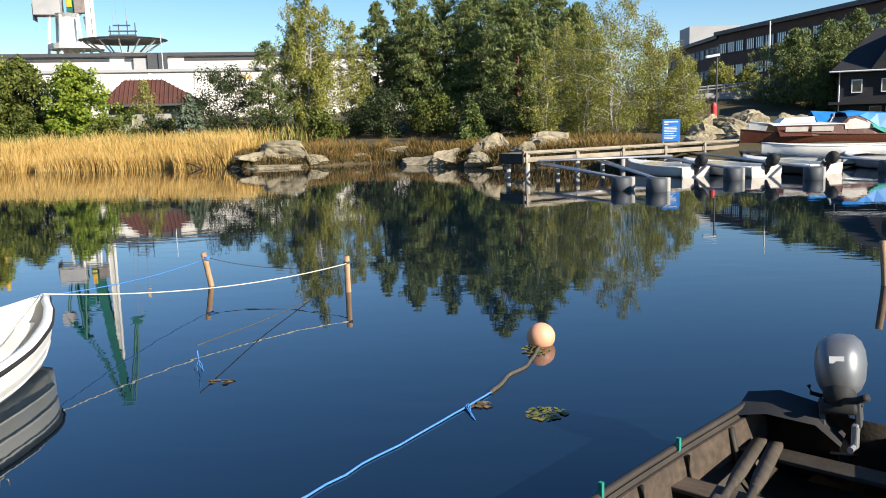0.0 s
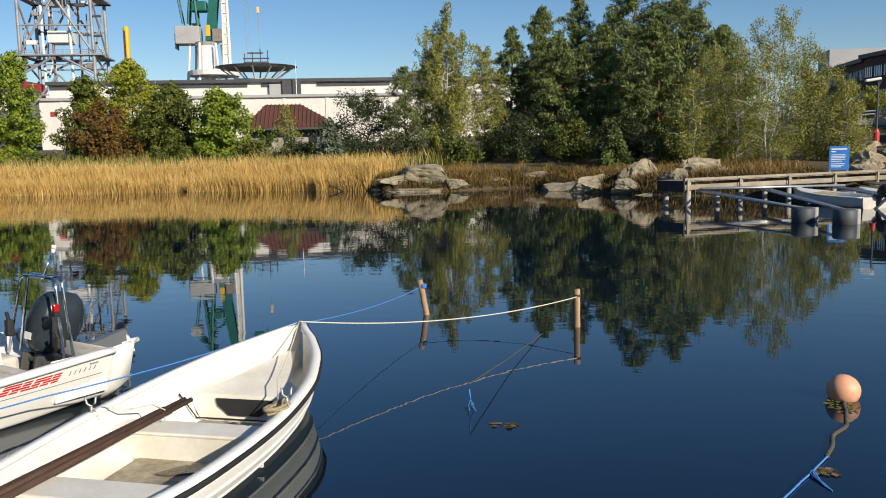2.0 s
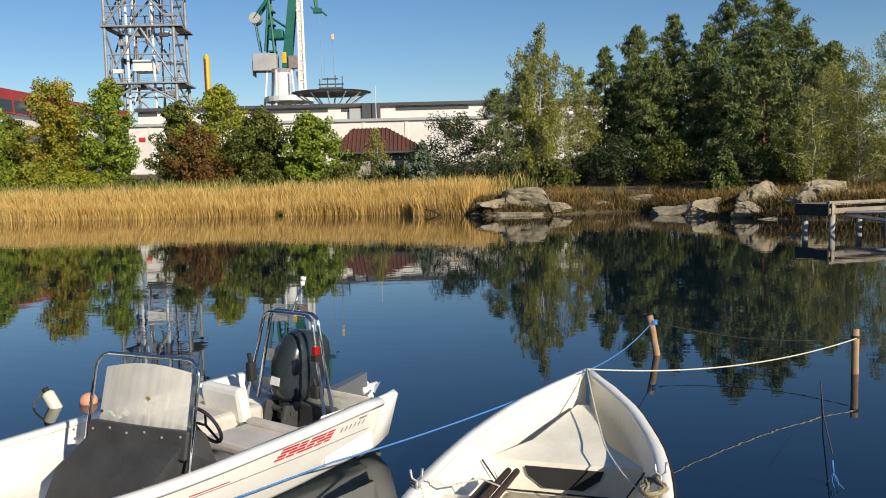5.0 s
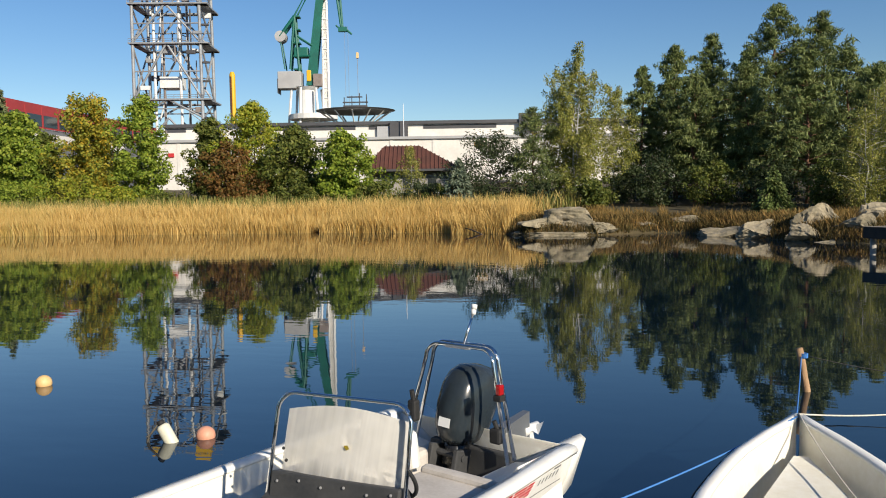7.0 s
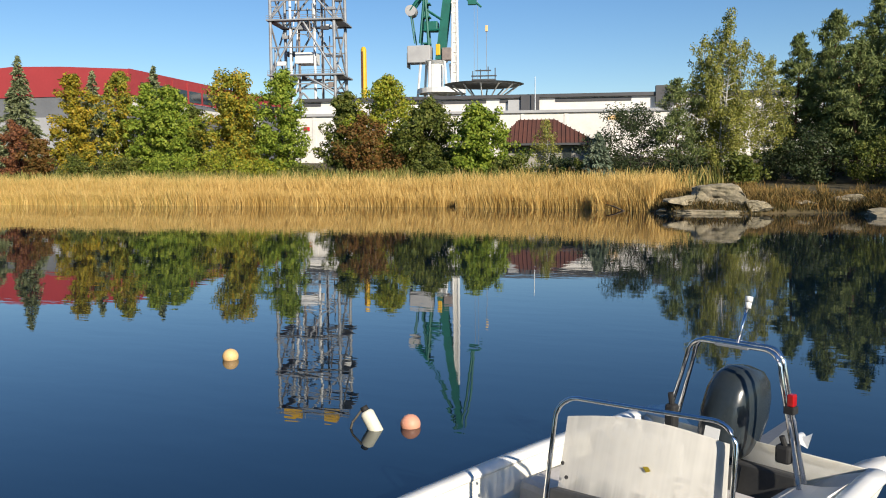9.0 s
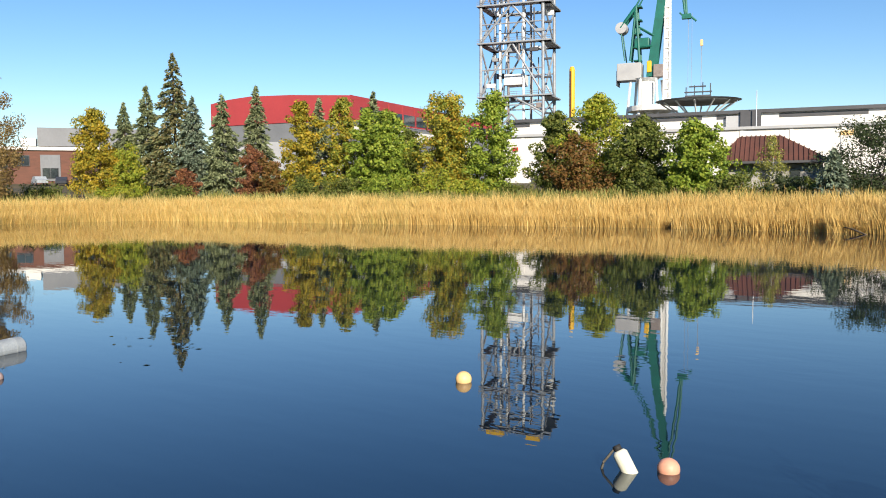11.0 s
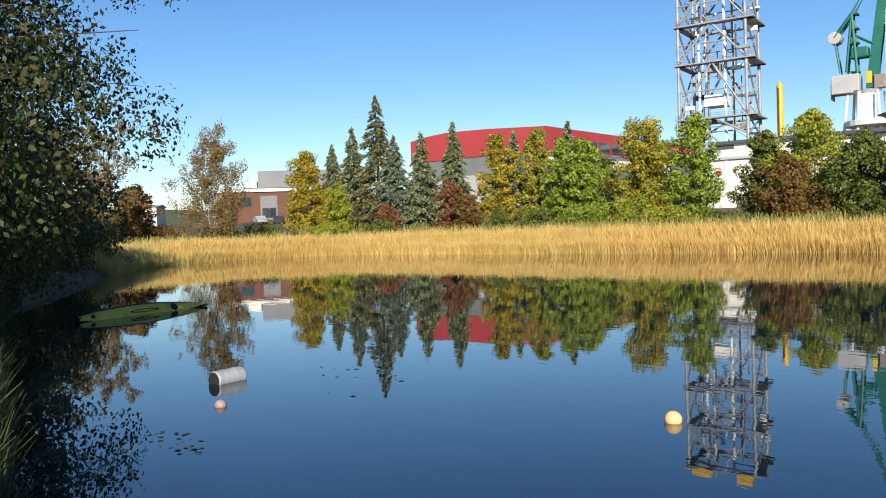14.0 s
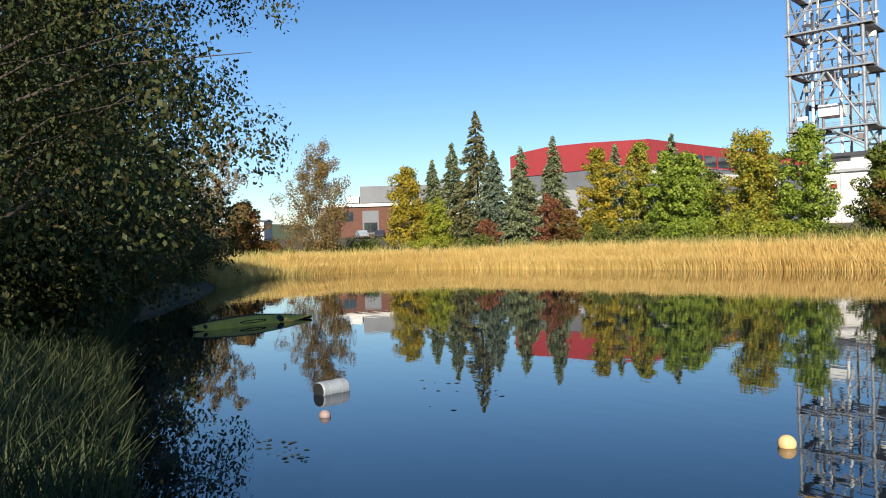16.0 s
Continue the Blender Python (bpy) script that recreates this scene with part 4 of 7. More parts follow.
def hull_parts(root, st, shape, hull_m, inner_m, rim_m, floor_z, rim=0.07, wall=0.05, rim_h=0.045, transom=True, names=("hull", "liner", "gunwale")):
    rings = [outer_ring(y, b, g, k, shape) for y, b, g, k in st]
    g = Geo().loft(rings)
    if transom:
        g.f.append(tuple(range(len(rings[0]))))
    part(names[0], g, hull_m, root, smooth=True)
    inner = []
    for y, b, gz, kz in st:
        bi = max(b - wall - 0.02, 0.012)
        fz = max(floor_z, kz + 0.06)
        half = [(0, y, fz), (bi * 0.62, y, fz), (bi * 0.80, y, fz + 0.05), (bi * 0.93, y, fz + (gz - fz) * 0.5), (bi, y, gz - 0.005)]
        inner.append([(-x, yy, z) for x, yy, z in half[::-1]] + half[1:])
    gi = Geo().loft([r[::-1] for r in inner])
    if transom:
        gi.f.append(tuple(range(len(inner[0]))))
    part(names[1], gi, inner_m, root, smooth=True)
    gr = Geo()
    for s in (-1, 1):
        rr = []
        for y, b, gz, kz in st:
            rr.append([(s * (b + 0.015), y, gz - rim_h), (s * (b + 0.03), y, gz - rim_h * 0.4), (s * (b + 0.01), y, gz + 0.012), (s * (b - rim * 0.5), y, gz + 0.018), (s * max(b - rim, 0.004), y, gz + 0.006), (s * max(b - rim, 0.004), y, gz - 0.02)][::s])
        gr.loft(rr, True, cap=True)
    part(names[2], gr, rim_m, root, smooth=True)
    return rings


# open white rowing boat
ROW = fine_stations([(0, 0.60, 0.43, -0.02), (1.0, 0.76, 0.41, -0.10), (2.1, 0.81, 0.43, -0.12), (3.0, 0.72, 0.48, -0.11), (3.7, 0.51, 0.55, -0.06), (4.15, 0.27, 0.61, 0.02), (4.5, 0.03, 0.67, 0.16)], 26)
rowboat = thing("rowing_boat", "open white plastic rowing boat moored at the bank", "boat", pose(-5.12, 4.1, 0, 0, 0, -2.0))
hull_parts(rowboat, ROW, ROUND, M["white_hull"], M["cream_inner"], M["white_hull"], 0.02, rim=0.075, wall=0.035)
gr = Geo()
for s in (-1, 1):
    gr.loft([[(s * (b + 0.03), y, g - 0.06), (s * (b + 0.045), y, g - 0.045), (s * (b + 0.045), y, g - 0.02), (s * (b + 0.03), y, g - 0.01)][::s] for y, b, g, k in ROW], True, cap=True)
part("rubbing_strake", gr, M["black_rubber"], rowboat, "black rubber strip along the edge", smooth=True)
for fx, fz in ROUND[3:6]:
    for q in (-1, 1):
        part("lap_strake", Geo().loft([[(q * (bb * fx - 0.004), yy, kk + (gg - kk) * fz - 0.012), (q * (bb * fx + 0.014), yy, kk + (gg - kk) * fz - 0.004), (q * (bb * fx + 0.004), yy, kk + (gg - kk) * fz + 0.016)][::q] for yy, bb, gg, kk in ROW[:-1]]), M["white_hull"], rowboat, smooth=True)


def thwart(y, deep, z, parent, material, st, label=""):
    b = between(st, y, 1) * 0.93
    g = Geo().box(-b, b, y - deep / 2, y + deep / 2, z - 0.03, z, cut=0.012)
    g.box(-b * 0.88, b * 0.88, y - deep / 2, y - deep / 2 + 0.02, 0.04, z - 0.03)
    return part("thwart", g, material, parent, label, smooth=False)


thwart(2.25, 0.30, 0.27, rowboat, M["cream_inner"], ROW)
thwart(0.95, 0.32, 0.30, rowboat, M["cream_inner"], ROW)
# bow locker with a dark hatch
lk = Geo()
lk.loft([[(-0.46, 3.12, 0.05), (-0.60, 3.16, 0.27), (-0.30, 3.46, 0.335), (-0.05, 4.2, 0.43)], [(0.46, 3.12, 0.05), (0.60, 3.16, 0.27), (0.30, 3.46, 0.335), (0.05, 4.2, 0.43)]])
part("bow_locker", lk, M["cream_inner"], rowboat)
hole = Geo().add([(-0.30, 3.135, 0.235), (0.30, 3.135, 0.235), (0.27, 3.12, 0.17), (0.15, 3.105, 0.09), (-0.15, 3.105, 0.09), (-0.27, 3.12, 0.17)], [(0, 5, 4, 3, 2, 1)])
hole.add([(-0.30, 3.15, 0.235), (0.30, 3.15, 0.235), (0.15, 3.12, 0.09), (-0.15, 3.12, 0.09)], [(0, 1, 2, 3)])
part("hatch", hole, M["black_rubber"], rowboat, "dark open locker hatch")
part("seam", Geo().tube([(-0.60, 3.02, 0.30), (-0.46, 3.06, 0.07), (0.46, 3.06, 0.07), (0.60, 3.02, 0.30)], 0.008, 5), M["black_rubber"], rowboat, "dark rubber seam")
fl = Geo()
fl.loft([[(-0.44, 1.1, 0.035), (-0.40, 1.1, 0.05), (0.40, 1.1, 0.05), (0.44, 1.1, 0.035)], [(-0.46, 2.1, 0.035), (-0.42, 2.1, 0.05), (0.42, 2.1, 0.05), (0.46, 2.1, 0.035)], [(-0.44, 3.05, 0.035), (-0.40, 3.05, 0.05), (0.40, 3.05, 0.05), (0.44, 3.05, 0.035)]])
part("floor_panel", fl, M["dirty_floor"], rowboat, "stained floor panel with wet leaves")
for s, y in ((-1, 2.0), (1, 2.42)):
    b, g0 = between(ROW, y, 1), between(ROW, y, 2)
    g = Geo().tube([(s * (b - 0.05), y, g0), (s * (b - 0.05), y, g0 + 0.07)], 0.012, 8)
    g.tube([(s * (b - 0.05) - 0.035, y - 0.02, g0 + 0.15), (s * (b - 0.05) - 0.03, y - 0.01, g0 + 0.09), (s * (b - 0.05), y, g0 + 0.065), (s * (b - 0.05) + 0.03, y + 0.01, g0 + 0.09), (s * (b - 0.05) + 0.035, y + 0.02, g0 + 0.15)], 0.009, 6)
    part("rowlock", g, M["alu"], rowboat, smooth=True)
rowm = pose(-5.12, 4.1, 0, 0, 0, -2.0)


def rope(name, label, pts, r, material, sag=0.0, m=None, smooth_n=10, frayed=0.0):
    """A rope through points, sagging between them."""
    out = []
    for a, b in zip(pts, pts[1:]):
        a, b = Vector(a), Vector(b)
        for i in range(smooth_n):
            f = i / smooth_n
            p = a.lerp(b, f)
            p.z -= sag * 4 * f * (1 - f)
            if frayed:
                p += Vector((frayed * noise.noise(p * 3.1), frayed * noise.noise(p * 2.7 + Vector((9, 0, 0))), 0))
            out.append(p)
    out.append(Vector(pts[-1]))
    return solid(name, Geo().tube(out, r, 6, m), material, label, "rope", smooth=True)


for k, (x, y, l, a) in enumerate(((0.12, 1.9, 0.5, 20), (-0.15, 2.6, 0.4, -35), (0.2, 1.4, 0.45, 60), (-0.2, 1.5, 0.3, 10))):
    litter_m = rowm @ pose(x, y, 0.058, 0, 0, a)
    pr = random.Random(600 + k)
    ring = [(l * 0.5 * math.cos(t) * pr.uniform(0.7, 1.1), l * 0.22 * math.sin(t) * pr.uniform(0.6, 1.2), 0) for t in np.linspace(0, 6.28, 18, endpoint=False)]
    top = [(px * 0.92, py * 0.9, 0.006) for px, py, pz in ring]
    solid("leaf_sludge", Geo().loft([ring, top], True, litter_m, True), M["sludge"], "wet dark leaf sludge on a boat floor", "dirt", "stuff")


def oar(x0, x1, seed):
    g = Geo().tube([(x0, 0.35, 0.34), (x0 + (x1 - x0) * 0.5, 1.6, 0.36), (x1, 2.62, 0.385)], [0.028, 0.026, 0.022], 8, rowm)
    g.loft([[(x0 - 0.05 + 0.02 * seed, -0.1, 0.345), (x0 + 0.05, -0.1, 0.345), (x0 + 0.05, -0.1, 0.36), (x0 - 0.05, -0.1, 0.36)], [(x0 - 0.05, 0.3, 0.335), (x0 + 0.05, 0.3, 0.335), (x0 + 0.05, 0.3, 0.36), (x0 - 0.05, 0.3, 0.36)], [(x0 - 0.02, 0.55, 0.335), (x0 + 0.02, 0.55, 0.335), (x0 + 0.02, 0.55, 0.36), (x0 - 0.02, 0.55, 0.36)]], True, rowm, True)
    return solid("oar", g, M["oar_wood"], "weathered dark brown wooden oar laid in a rowing boat", "oar", group="oars", smooth=True)


oar(-0.50, -0.30, 0)
oar(-0.42, -0.24, 1)
solid("plank", Geo().box(-0.03, 0.03, 0.3, 2.5, 0.33, 0.355, rowm @ pose(-0.58, 0, 0, 0, 0, -4), cut=0.006), M["oar_wood"], "weathered brown wooden stick lying beside the oars", "plank")
rope("mooring_rope", "pale rope tied from bow to thwart", [rowm @ Vector((0.0, 4.44, 0.70)), rowm @ Vector((0.30, 3.2, 0.42)), rowm @ Vector((0.62, 2.5, 0.36))], 0.006, M["rope_white"], 0.04)
rope("lashing", "thin cord looped over the oars", [rowm @ Vector(p) for p in ((-0.72, 2.1, 0.47), (-0.62, 2.2, 0.40), (-0.42, 2.32, 0.425), (-0.28, 2.28, 0.40), (-0.30, 2.3, 0.31))], 0.006, M["rope_white"], 0.0)
coil = []
for i in range(64):
    a = i * 0.42
    coil.append(rowm @ Vector((0.70 + 0.06 * math.cos(a) + 0.03 * math.sin(i * 0.9), 2.33 + 0.15 * math.sin(a) + 0.02 * math.cos(i * 1.3), 0.445 + 0.0007 * i + 0.014 * math.sin(i * 0.33))))
solid("rope_coil", Geo().tube(coil, 0.011, 6), M["rope_tan"], "frayed tan rope bundled over the gunwale", "rope", smooth=True)
g = Geo()
for k in range(7):
    g.tube([rowm @ Vector((-0.81 + 0.012 * math.sin(k * 2), 2.02 + 0.01 * k, 0.49 - 0.025 * k)), rowm @ Vector((-0.74, 2.02 + 0.012 * k, 0.46 - 0.03 * k))], 0.008, 5)
solid("rope_loop", g, M["rope_tan"], "tan rope loop hanging over the side", "rope", smooth=True)


def outboard(root, m, k, cowl, name="outboard_motor", under=0.0, mark=None, mark_z=0.13):
    """An outboard motor under root: cowling, mid-section, bracket and leg."""
    prof = [(0.00, 0.09, 0.13, 0.02), (0.05, 0.135, 0.19, 0.02), (0.14, 0.165, 0.245, 0.0), (0.30, 0.178, 0.27, -0.02), (0.44, 0.170, 0.255, -0.03), (0.54, 0.145, 0.215, -0.04), (0.60, 0.10, 0.15, -0.05), (0.62, 0.03, 0.05, -0.05)]
    rings = []
    for z, a, b, o in prof:
        ring = []
        for i in range(24):
            t = 2 * math.pi * i / 24
            c, s = math.cos(t), math.sin(t)
            ring.append((k * a * abs(c) ** 0.75 * (1 if c > 0 else -1), k * (o + b * abs(s) ** 0.75 * (1 if s > 0 else -1)), k * z))
        rings.append(ring)
    motor = part(name, Geo().loft(rings, True, m, True), cowl, root, "rounded motor cowling", smooth=True)
    part("lower_cowl", Geo().loft([[(k * 0.10 * math.cos(t), k * (0.13 * math.sin(t)), k * z) for t in np.linspace(0, 2 * math.pi, 16, endpoint=False)] for z in (-0.16, -0.06, 0.03)], True, m, True), M["black_gloss"], motor, smooth=True)
    leg = Geo().box(-0.05 * k, 0.05 * k, -0.16 * k, 0.06 * k, -0.75 * k, -0.12 * k, m, cut=0.02 * k)
    leg.box(-0.10 * k, 0.10 * k, -0.26 * k, 0.10 * k, -0.62 * k, -0.60 * k, m, cut=0.006 * k)
    part("leg", leg, M["black_gloss"], motor)
    br = Geo().box(-0.14 * k, -0.10 * k, 0.02 * k, 0.20 * k, -0.30 * k, -0.02 * k, m, cut=0.008 * k)
    br.box(0.10 * k, 0.14 * k, 0.02 * k, 0.20 * k, -0.30 * k, -0.02 * k, m, cut=0.008 * k)
    br.tube([(-0.15 * k, 0.12 * k, -0.08 * k), (0.15 * k, 0.12 * k, -0.08 * k)], 0.025 * k, 8, m)
    part("bracket", br, M["console"], motor)
    if mark:
        part("sticker", Geo().box(-0.05 * k, 0.05 * k, 0.235 * k - 0.06 * k * (mark_z - 0.13), 0.25 * k - 0.06 * k * (mark_z - 0.13), mark_z * k, (mark_z + 0.07) * k, m @ pose(0.02 * k, 0.0, 0.0, 0, 0, 6)), mark, motor, "white sticker")
    return motor


# white motorboat with console and arch
pm = pose(-7.47, 8.05, 0, 0, 0, 157.6)
MB = fine_stations([(0, 0.93, 0.56, -0.10), (1.0, 0.99, 0.53, -0.14), (2.2, 0.98, 0.49, -0.14), (3.2, 0.84, 0.50, -0.10), (3.9, 0.56, 0.54, 0.0), (4.3, 0.28, 0.58, 0.12), (4.5, 0.05, 0.60, 0.25)], 26)
mboat = thing("motorboat", "white plastic motorboat with console and stern arch", "boat", pm)
hull_parts(mboat, MB, CHINE, M["white_hull"], M["cream_inner"], M["white_hull"], 0.14, rim=0.11, wall=0.07)
for s in (-1, 1):
    lobe = Geo().loft([[(s * x, y, z) for x, y, z in ring][::s] for ring in (
        [(0.44, 0.02, 0.10), (0.44, 0.02, 0.34), (0.62, 0.02, 0.46), (0.90, 0.02, 0.575), (0.93, 0.02, 0.54), (0.75, 0.02, 0.10), (0.60, 0.02, -0.04)],
        [(0.48, -0.16, 0.12), (0.48, -0.16, 0.36), (0.64, -0.16, 0.48), (0.87, -0.16, 0.585), (0.91, -0.16, 0.55), (0.74, -0.16, 0.11), (0.60, -0.16, -0.01)],
        [(0.54, -0.30, 0.20), (0.54, -0.30, 0.40), (0.68, -0.30, 0.51), (0.82, -0.27, 0.58), (0.87, -0.27, 0.55), (0.74, -0.27, 0.16), (0.63, -0.27, 0.08)],
        [(0.60, -0.31, 0.28), (0.60, -0.31, 0.42), (0.70, -0.32, 0.51), (0.78, -0.31, 0.55), (0.81, -0.31, 0.51), (0.76, -0.28, 0.28), (0.68, -0.28, 0.22)])], True, cap=True)
    part("stern_lobe", lobe, M["white_hull"], mboat, smooth=True)
part("engine_well", Geo().box(-0.42, 0.42, 0.02, 0.10, 0.05, 0.42, cut=0.02), M["console"], mboat, "dark engine well")


def hull_x(y, z):
    b, g, k = between(MB, y, 1), between(MB, y, 2), between(MB, y, 3)
    f = (z - k) / (g - k)
    for (xa, za), (xb, zb) in zip(CHINE, CHINE[1:]):
        if za <= f <= zb:
            return b * (xa + (xb - xa) * (f - za) / (zb - za))
    return b


def hull_mark(name, y0, y1, z0, z1, slant, material, label="", steps=6):
    g = Geo()
    rings = []
    for i in range(steps + 1):
        y = y0 + (y1 - y0) * i / steps
        rings.append([(-(hull_x(y, z0) + 0.004), y, z0), (-(hull_x(y, z1) + 0.004), y + slant, z1)])
    g.loft(rings)
    return part(name, g, material, mboat, label)


hull_mark("stripe", 0.12, 4.1, 0.335, 0.343, 0, M["grey_mark"], "thin grey stripe", 24)
for i in range(6):
    y = 0.60 + i * 0.10
    for z0, z1 in ((0.376, 0.392), (0.398, 0.416), (0.422, 0.440), (0.446, 0.462)):
        hull_mark("red_mark", y + 0.62 * (0.42 - z0), y + 0.62 * (0.42 - z0) + 0.1 * (0.72 + 0.28 * ((i * 7 + int(z0 * 90)) % 3) / 2), z0, z1, -0.012, M["red_paint"], "red slanted emblem bar", 2)
for i in range(6):
    y = 0.22 + i * 0.055
    hull_mark("grey_letter", y, y + 0.012, 0.405, 0.445, -0.02, M["grey_mark"], "thin grey mark", 1)
hull_mark("small_mark", 1.62, 1.95, 0.352, 0.362, 0, M["red_paint"], "small red bar", 3)
hull_mark("vent_slot", 0.18, 0.28, 0.46, 0.475, 0, M["grey_mark"], "", 1)
# console with hazed screen in a tube frame
cons = part("console", Geo().loft([[(-0.84, 2.30, 0.16), (0.10, 2.46, 0.16), (0.19, 1.55, 0.16), (-0.78, 1.55, 0.16)], [(-0.82, 2.16, 0.46), (0.10, 2.32, 0.46), (0.18, 1.55, 0.42), (-0.72, 1.55, 0.42)], [(-0.84, 1.94, 0.66), (0.02, 2.10, 0.66), (0.16, 1.62, 0.66), (-0.70, 1.62, 0.66)], [(-0.82, 1.90, 0.69), (0.02, 2.06, 0.69), (0.14, 1.66, 0.69), (-0.68, 1.66, 0.69)]], True, cap=True), M["console"], mboat, "black console box")
tilt = pose(-0.42, 1.95, 0.60, 14, 0, 14)
pl = []
for i in range(13):
    a = i / 12
    x = -0.43 + 0.86 * a
    pl.append((x, 0.05 * math.sin(math.pi * a), 0.535 + 0.05 * math.sin(math.pi * a)))
sg = Geo()
sg.loft([[(x * 1.04, y, 0.02) for x, y, z in pl], [(x, y * 0.8, z) for x, y, z in pl]], m=tilt)
sg.loft([[(x * 1.04, y - 0.005, 0.02) for x, y, z in pl][::-1], [(x, y * 0.8 - 0.005, z) for x, y, z in pl][::-1]], m=tilt)
part("windscreen", sg, M["hazed"], mboat, "pale hazed plastic windscreen, clearer low down", smooth=True)
part("dash_lip", Geo().box(-0.455, 0.455, -0.02, 0.085, -0.04, 0.155, tilt, cut=0.012), M["console"], mboat)
for i in range(6):
    part("bolt", Geo().ball((-0.40 + 0.16 * i, 0.090, 0.115 - 0.02 * (i % 2)), 0.010, 1, 8, 6, tilt), M["grey_mark"], mboat)
for bx, bz in ((0.38, 0.22), (0.41, 0.29)):
    part("plug", Geo().ball((bx, 0.045, bz), 0.011, 1, 8, 6, tilt), M["black_rubber"], mboat)
part("fallen_leaf", Geo().add([(-0.05, 0.055, 0.33), (-0.03, 0.058, 0.355), (-0.06, 0.062, 0.36), (-0.075, 0.058, 0.34)], [(0, 1, 2, 3)], tilt), M["yellow_leaf"], mboat, "yellow leaf stuck to the screen")


def hoop(w0, w1, z0, z1, r_corner, m, r=0.014, n=7):
    pts = [(-w0, 0, z0)]
    for i in range(n + 1):
        a = math.pi - math.pi / 2 * i / n
        pts.append((-w1 + r_corner + r_corner * math.cos(a), 0, z1 - r_corner + r_corner * math.sin(a)))
    for i in range(n + 1):
        a = math.pi / 2 - math.pi / 2 * i / n
        pts.append((w1 - r_corner + r_corner * math.cos(a), 0, z1 - r_corner + r_corner * math.sin(a)))
    pts.append((w0, 0, z0))
    return Geo().tube(pts, r, 10, m)


part("screen_frame", hoop(0.485, 0.475, -0.25, 0.64, 0.12, tilt @ pose(0, 0.06, 0), 0.013), M["chrome"], mboat, "bent steel tube frame", smooth=True)
part("arch", hoop(0.52, 0.34, 0.42, 1.27, 0.12, pose(0, 0.34, 0, 6, 0, 0), 0.016), M["chrome"], mboat, "stern arch of steel tube", smooth=True)
part("arch", hoop(0.50, 0.33, 0.42, 1.27, 0.12, pose(0, 0.20, 0, 3, 0, 0), 0.016), M["chrome"], mboat, "stern arch of steel tube", smooth=True)
part("arch_plate", Geo().box(-0.12, 0.12, 0.10, 0.24, 1.245, 1.26, cut=0.004), M["alu"], mboat)
mast = part("light_mast", Geo().tube([(0, 0.16, 1.25), (0, 0.02, 1.50)], 0.011, 8), M["chrome"], mboat, "short steel light mast", smooth=True)
part("lamp", Geo().tube([(0, 0.02, 1.49), (0, 0.01, 1.53)], 0.022, 10).tube([(0, 0.01, 1.535), (0, 0.0, 1.57)], 0.026, 10), M["white_mark"], mast, smooth=True)
rl = part("side_lamp", Geo().box(-0.485, -0.44, 0.28, 0.34, 0.95, 1.03, cut=0.01), M["red_lens"], mboat, "red side lamp")
part("lamp_foot", Geo().box(-0.49, -0.42, 0.27, 0.34, 0.90, 0.95, cut=0.008), M["black_rubber"], rl)
part("throttle", Geo().box(0.34, 0.42, 0.30, 0.38, 0.62, 0.80, cut=0.02).tube([(0.38, 0.34, 0.78), (0.38, 0.36, 0.88)], 0.02, 8), M["black_rubber"], mboat)
part("throttle", Geo().box(-0.46, -0.36, 0.22, 0.32, 0.56, 0.68, cut=0.02).tube([(-0.42, 0.28, 0.66), (-0.40, 0.30, 0.74)], 0.018, 8), M["black_rubber"], mboat)
outboard(mboat, pose(0.10, 0.10, 0.43, 12, -4, 0), 1.06, M["cowl"], "outboard_motor", mark=M["white_mark"])
prop = part("propeller", Geo().tube([(0.02, -0.95, 0.36), (0.02, -0.72, 0.34)], [0.03, 0.05], 10), M["white_mark"], mboat, "pale propeller of the tilted motor", smooth=True)
for k in range(3):
    a = 0.6 + k * 2.094
    part("blade", Geo().loft([[(0.02 + 0.03 * math.cos(a), -0.88, 0.35 + 0.03 * math.sin(a)), (0.02 + 0.03 * math.cos(a + 0.6), -0.80, 0.35 + 0.03 * math.sin(a + 0.6))], [(0.02 + 0.12 * math.cos(a - 0.1), -0.90, 0.35 + 0.12 * math.sin(a - 0.1)), (0.02 + 0.12 * math.cos(a + 0.7), -0.79, 0.35 + 0.12 * math.sin(a + 0.7))]]), M["white_mark"], prop)
part("gear_leg", Geo().loft([[(x0, -0.25, 0.22), (x0, -0.25, 0.42)] + [(x1, -0.25, 0.42), (x1, -0.25, 0.22)] for x0, x1 in ((0.0, 0.12),)] + [[(-0.01, -0.78, 0.26), (-0.01, -0.78, 0.52), (0.06, -0.78, 0.52), (0.06, -0.78, 0.26)]], True, cap=True), M["cowl_silver"], mboat, "grey gear leg of the tilted motor")
wheel = Geo()
wm = pose(-0.42, 1.42, 0.62, 65, 0, 0)
wheel.tube([(0.16 * math.cos(a), 0.16 * math.sin(a), 0) for a in np.linspace(0, 2 * math.pi, 25)], 0.014, 8, wm, caps=False)
for a in (0, 2.1, 4.2):
    wheel.tube([(0, 0, 0), (0.16 * math.cos(a), 0.16 * math.sin(a), 0)], 0.010, 6, wm)
part("steering_wheel", wheel, M["black_rubber"], mboat, smooth=True)
seat = part("seat", Geo().box(-0.72, -0.02, 0.72, 1.18, 0.30, 0.40, cut=0.035), M["seat"], mboat, "padded beige seat")
part("seat_back", Geo().box(-0.70, -0.04, 0.62, 0.72, 0.30, 0.52, pose(0, 0, 0, -6, 0, 0), cut=0.03), M["seat"], seat)
part("side_bench", Geo().box(0.20, 0.80, 0.35, 1.5, 0.16, 0.44, cut=0.05), M["seat"], mboat)
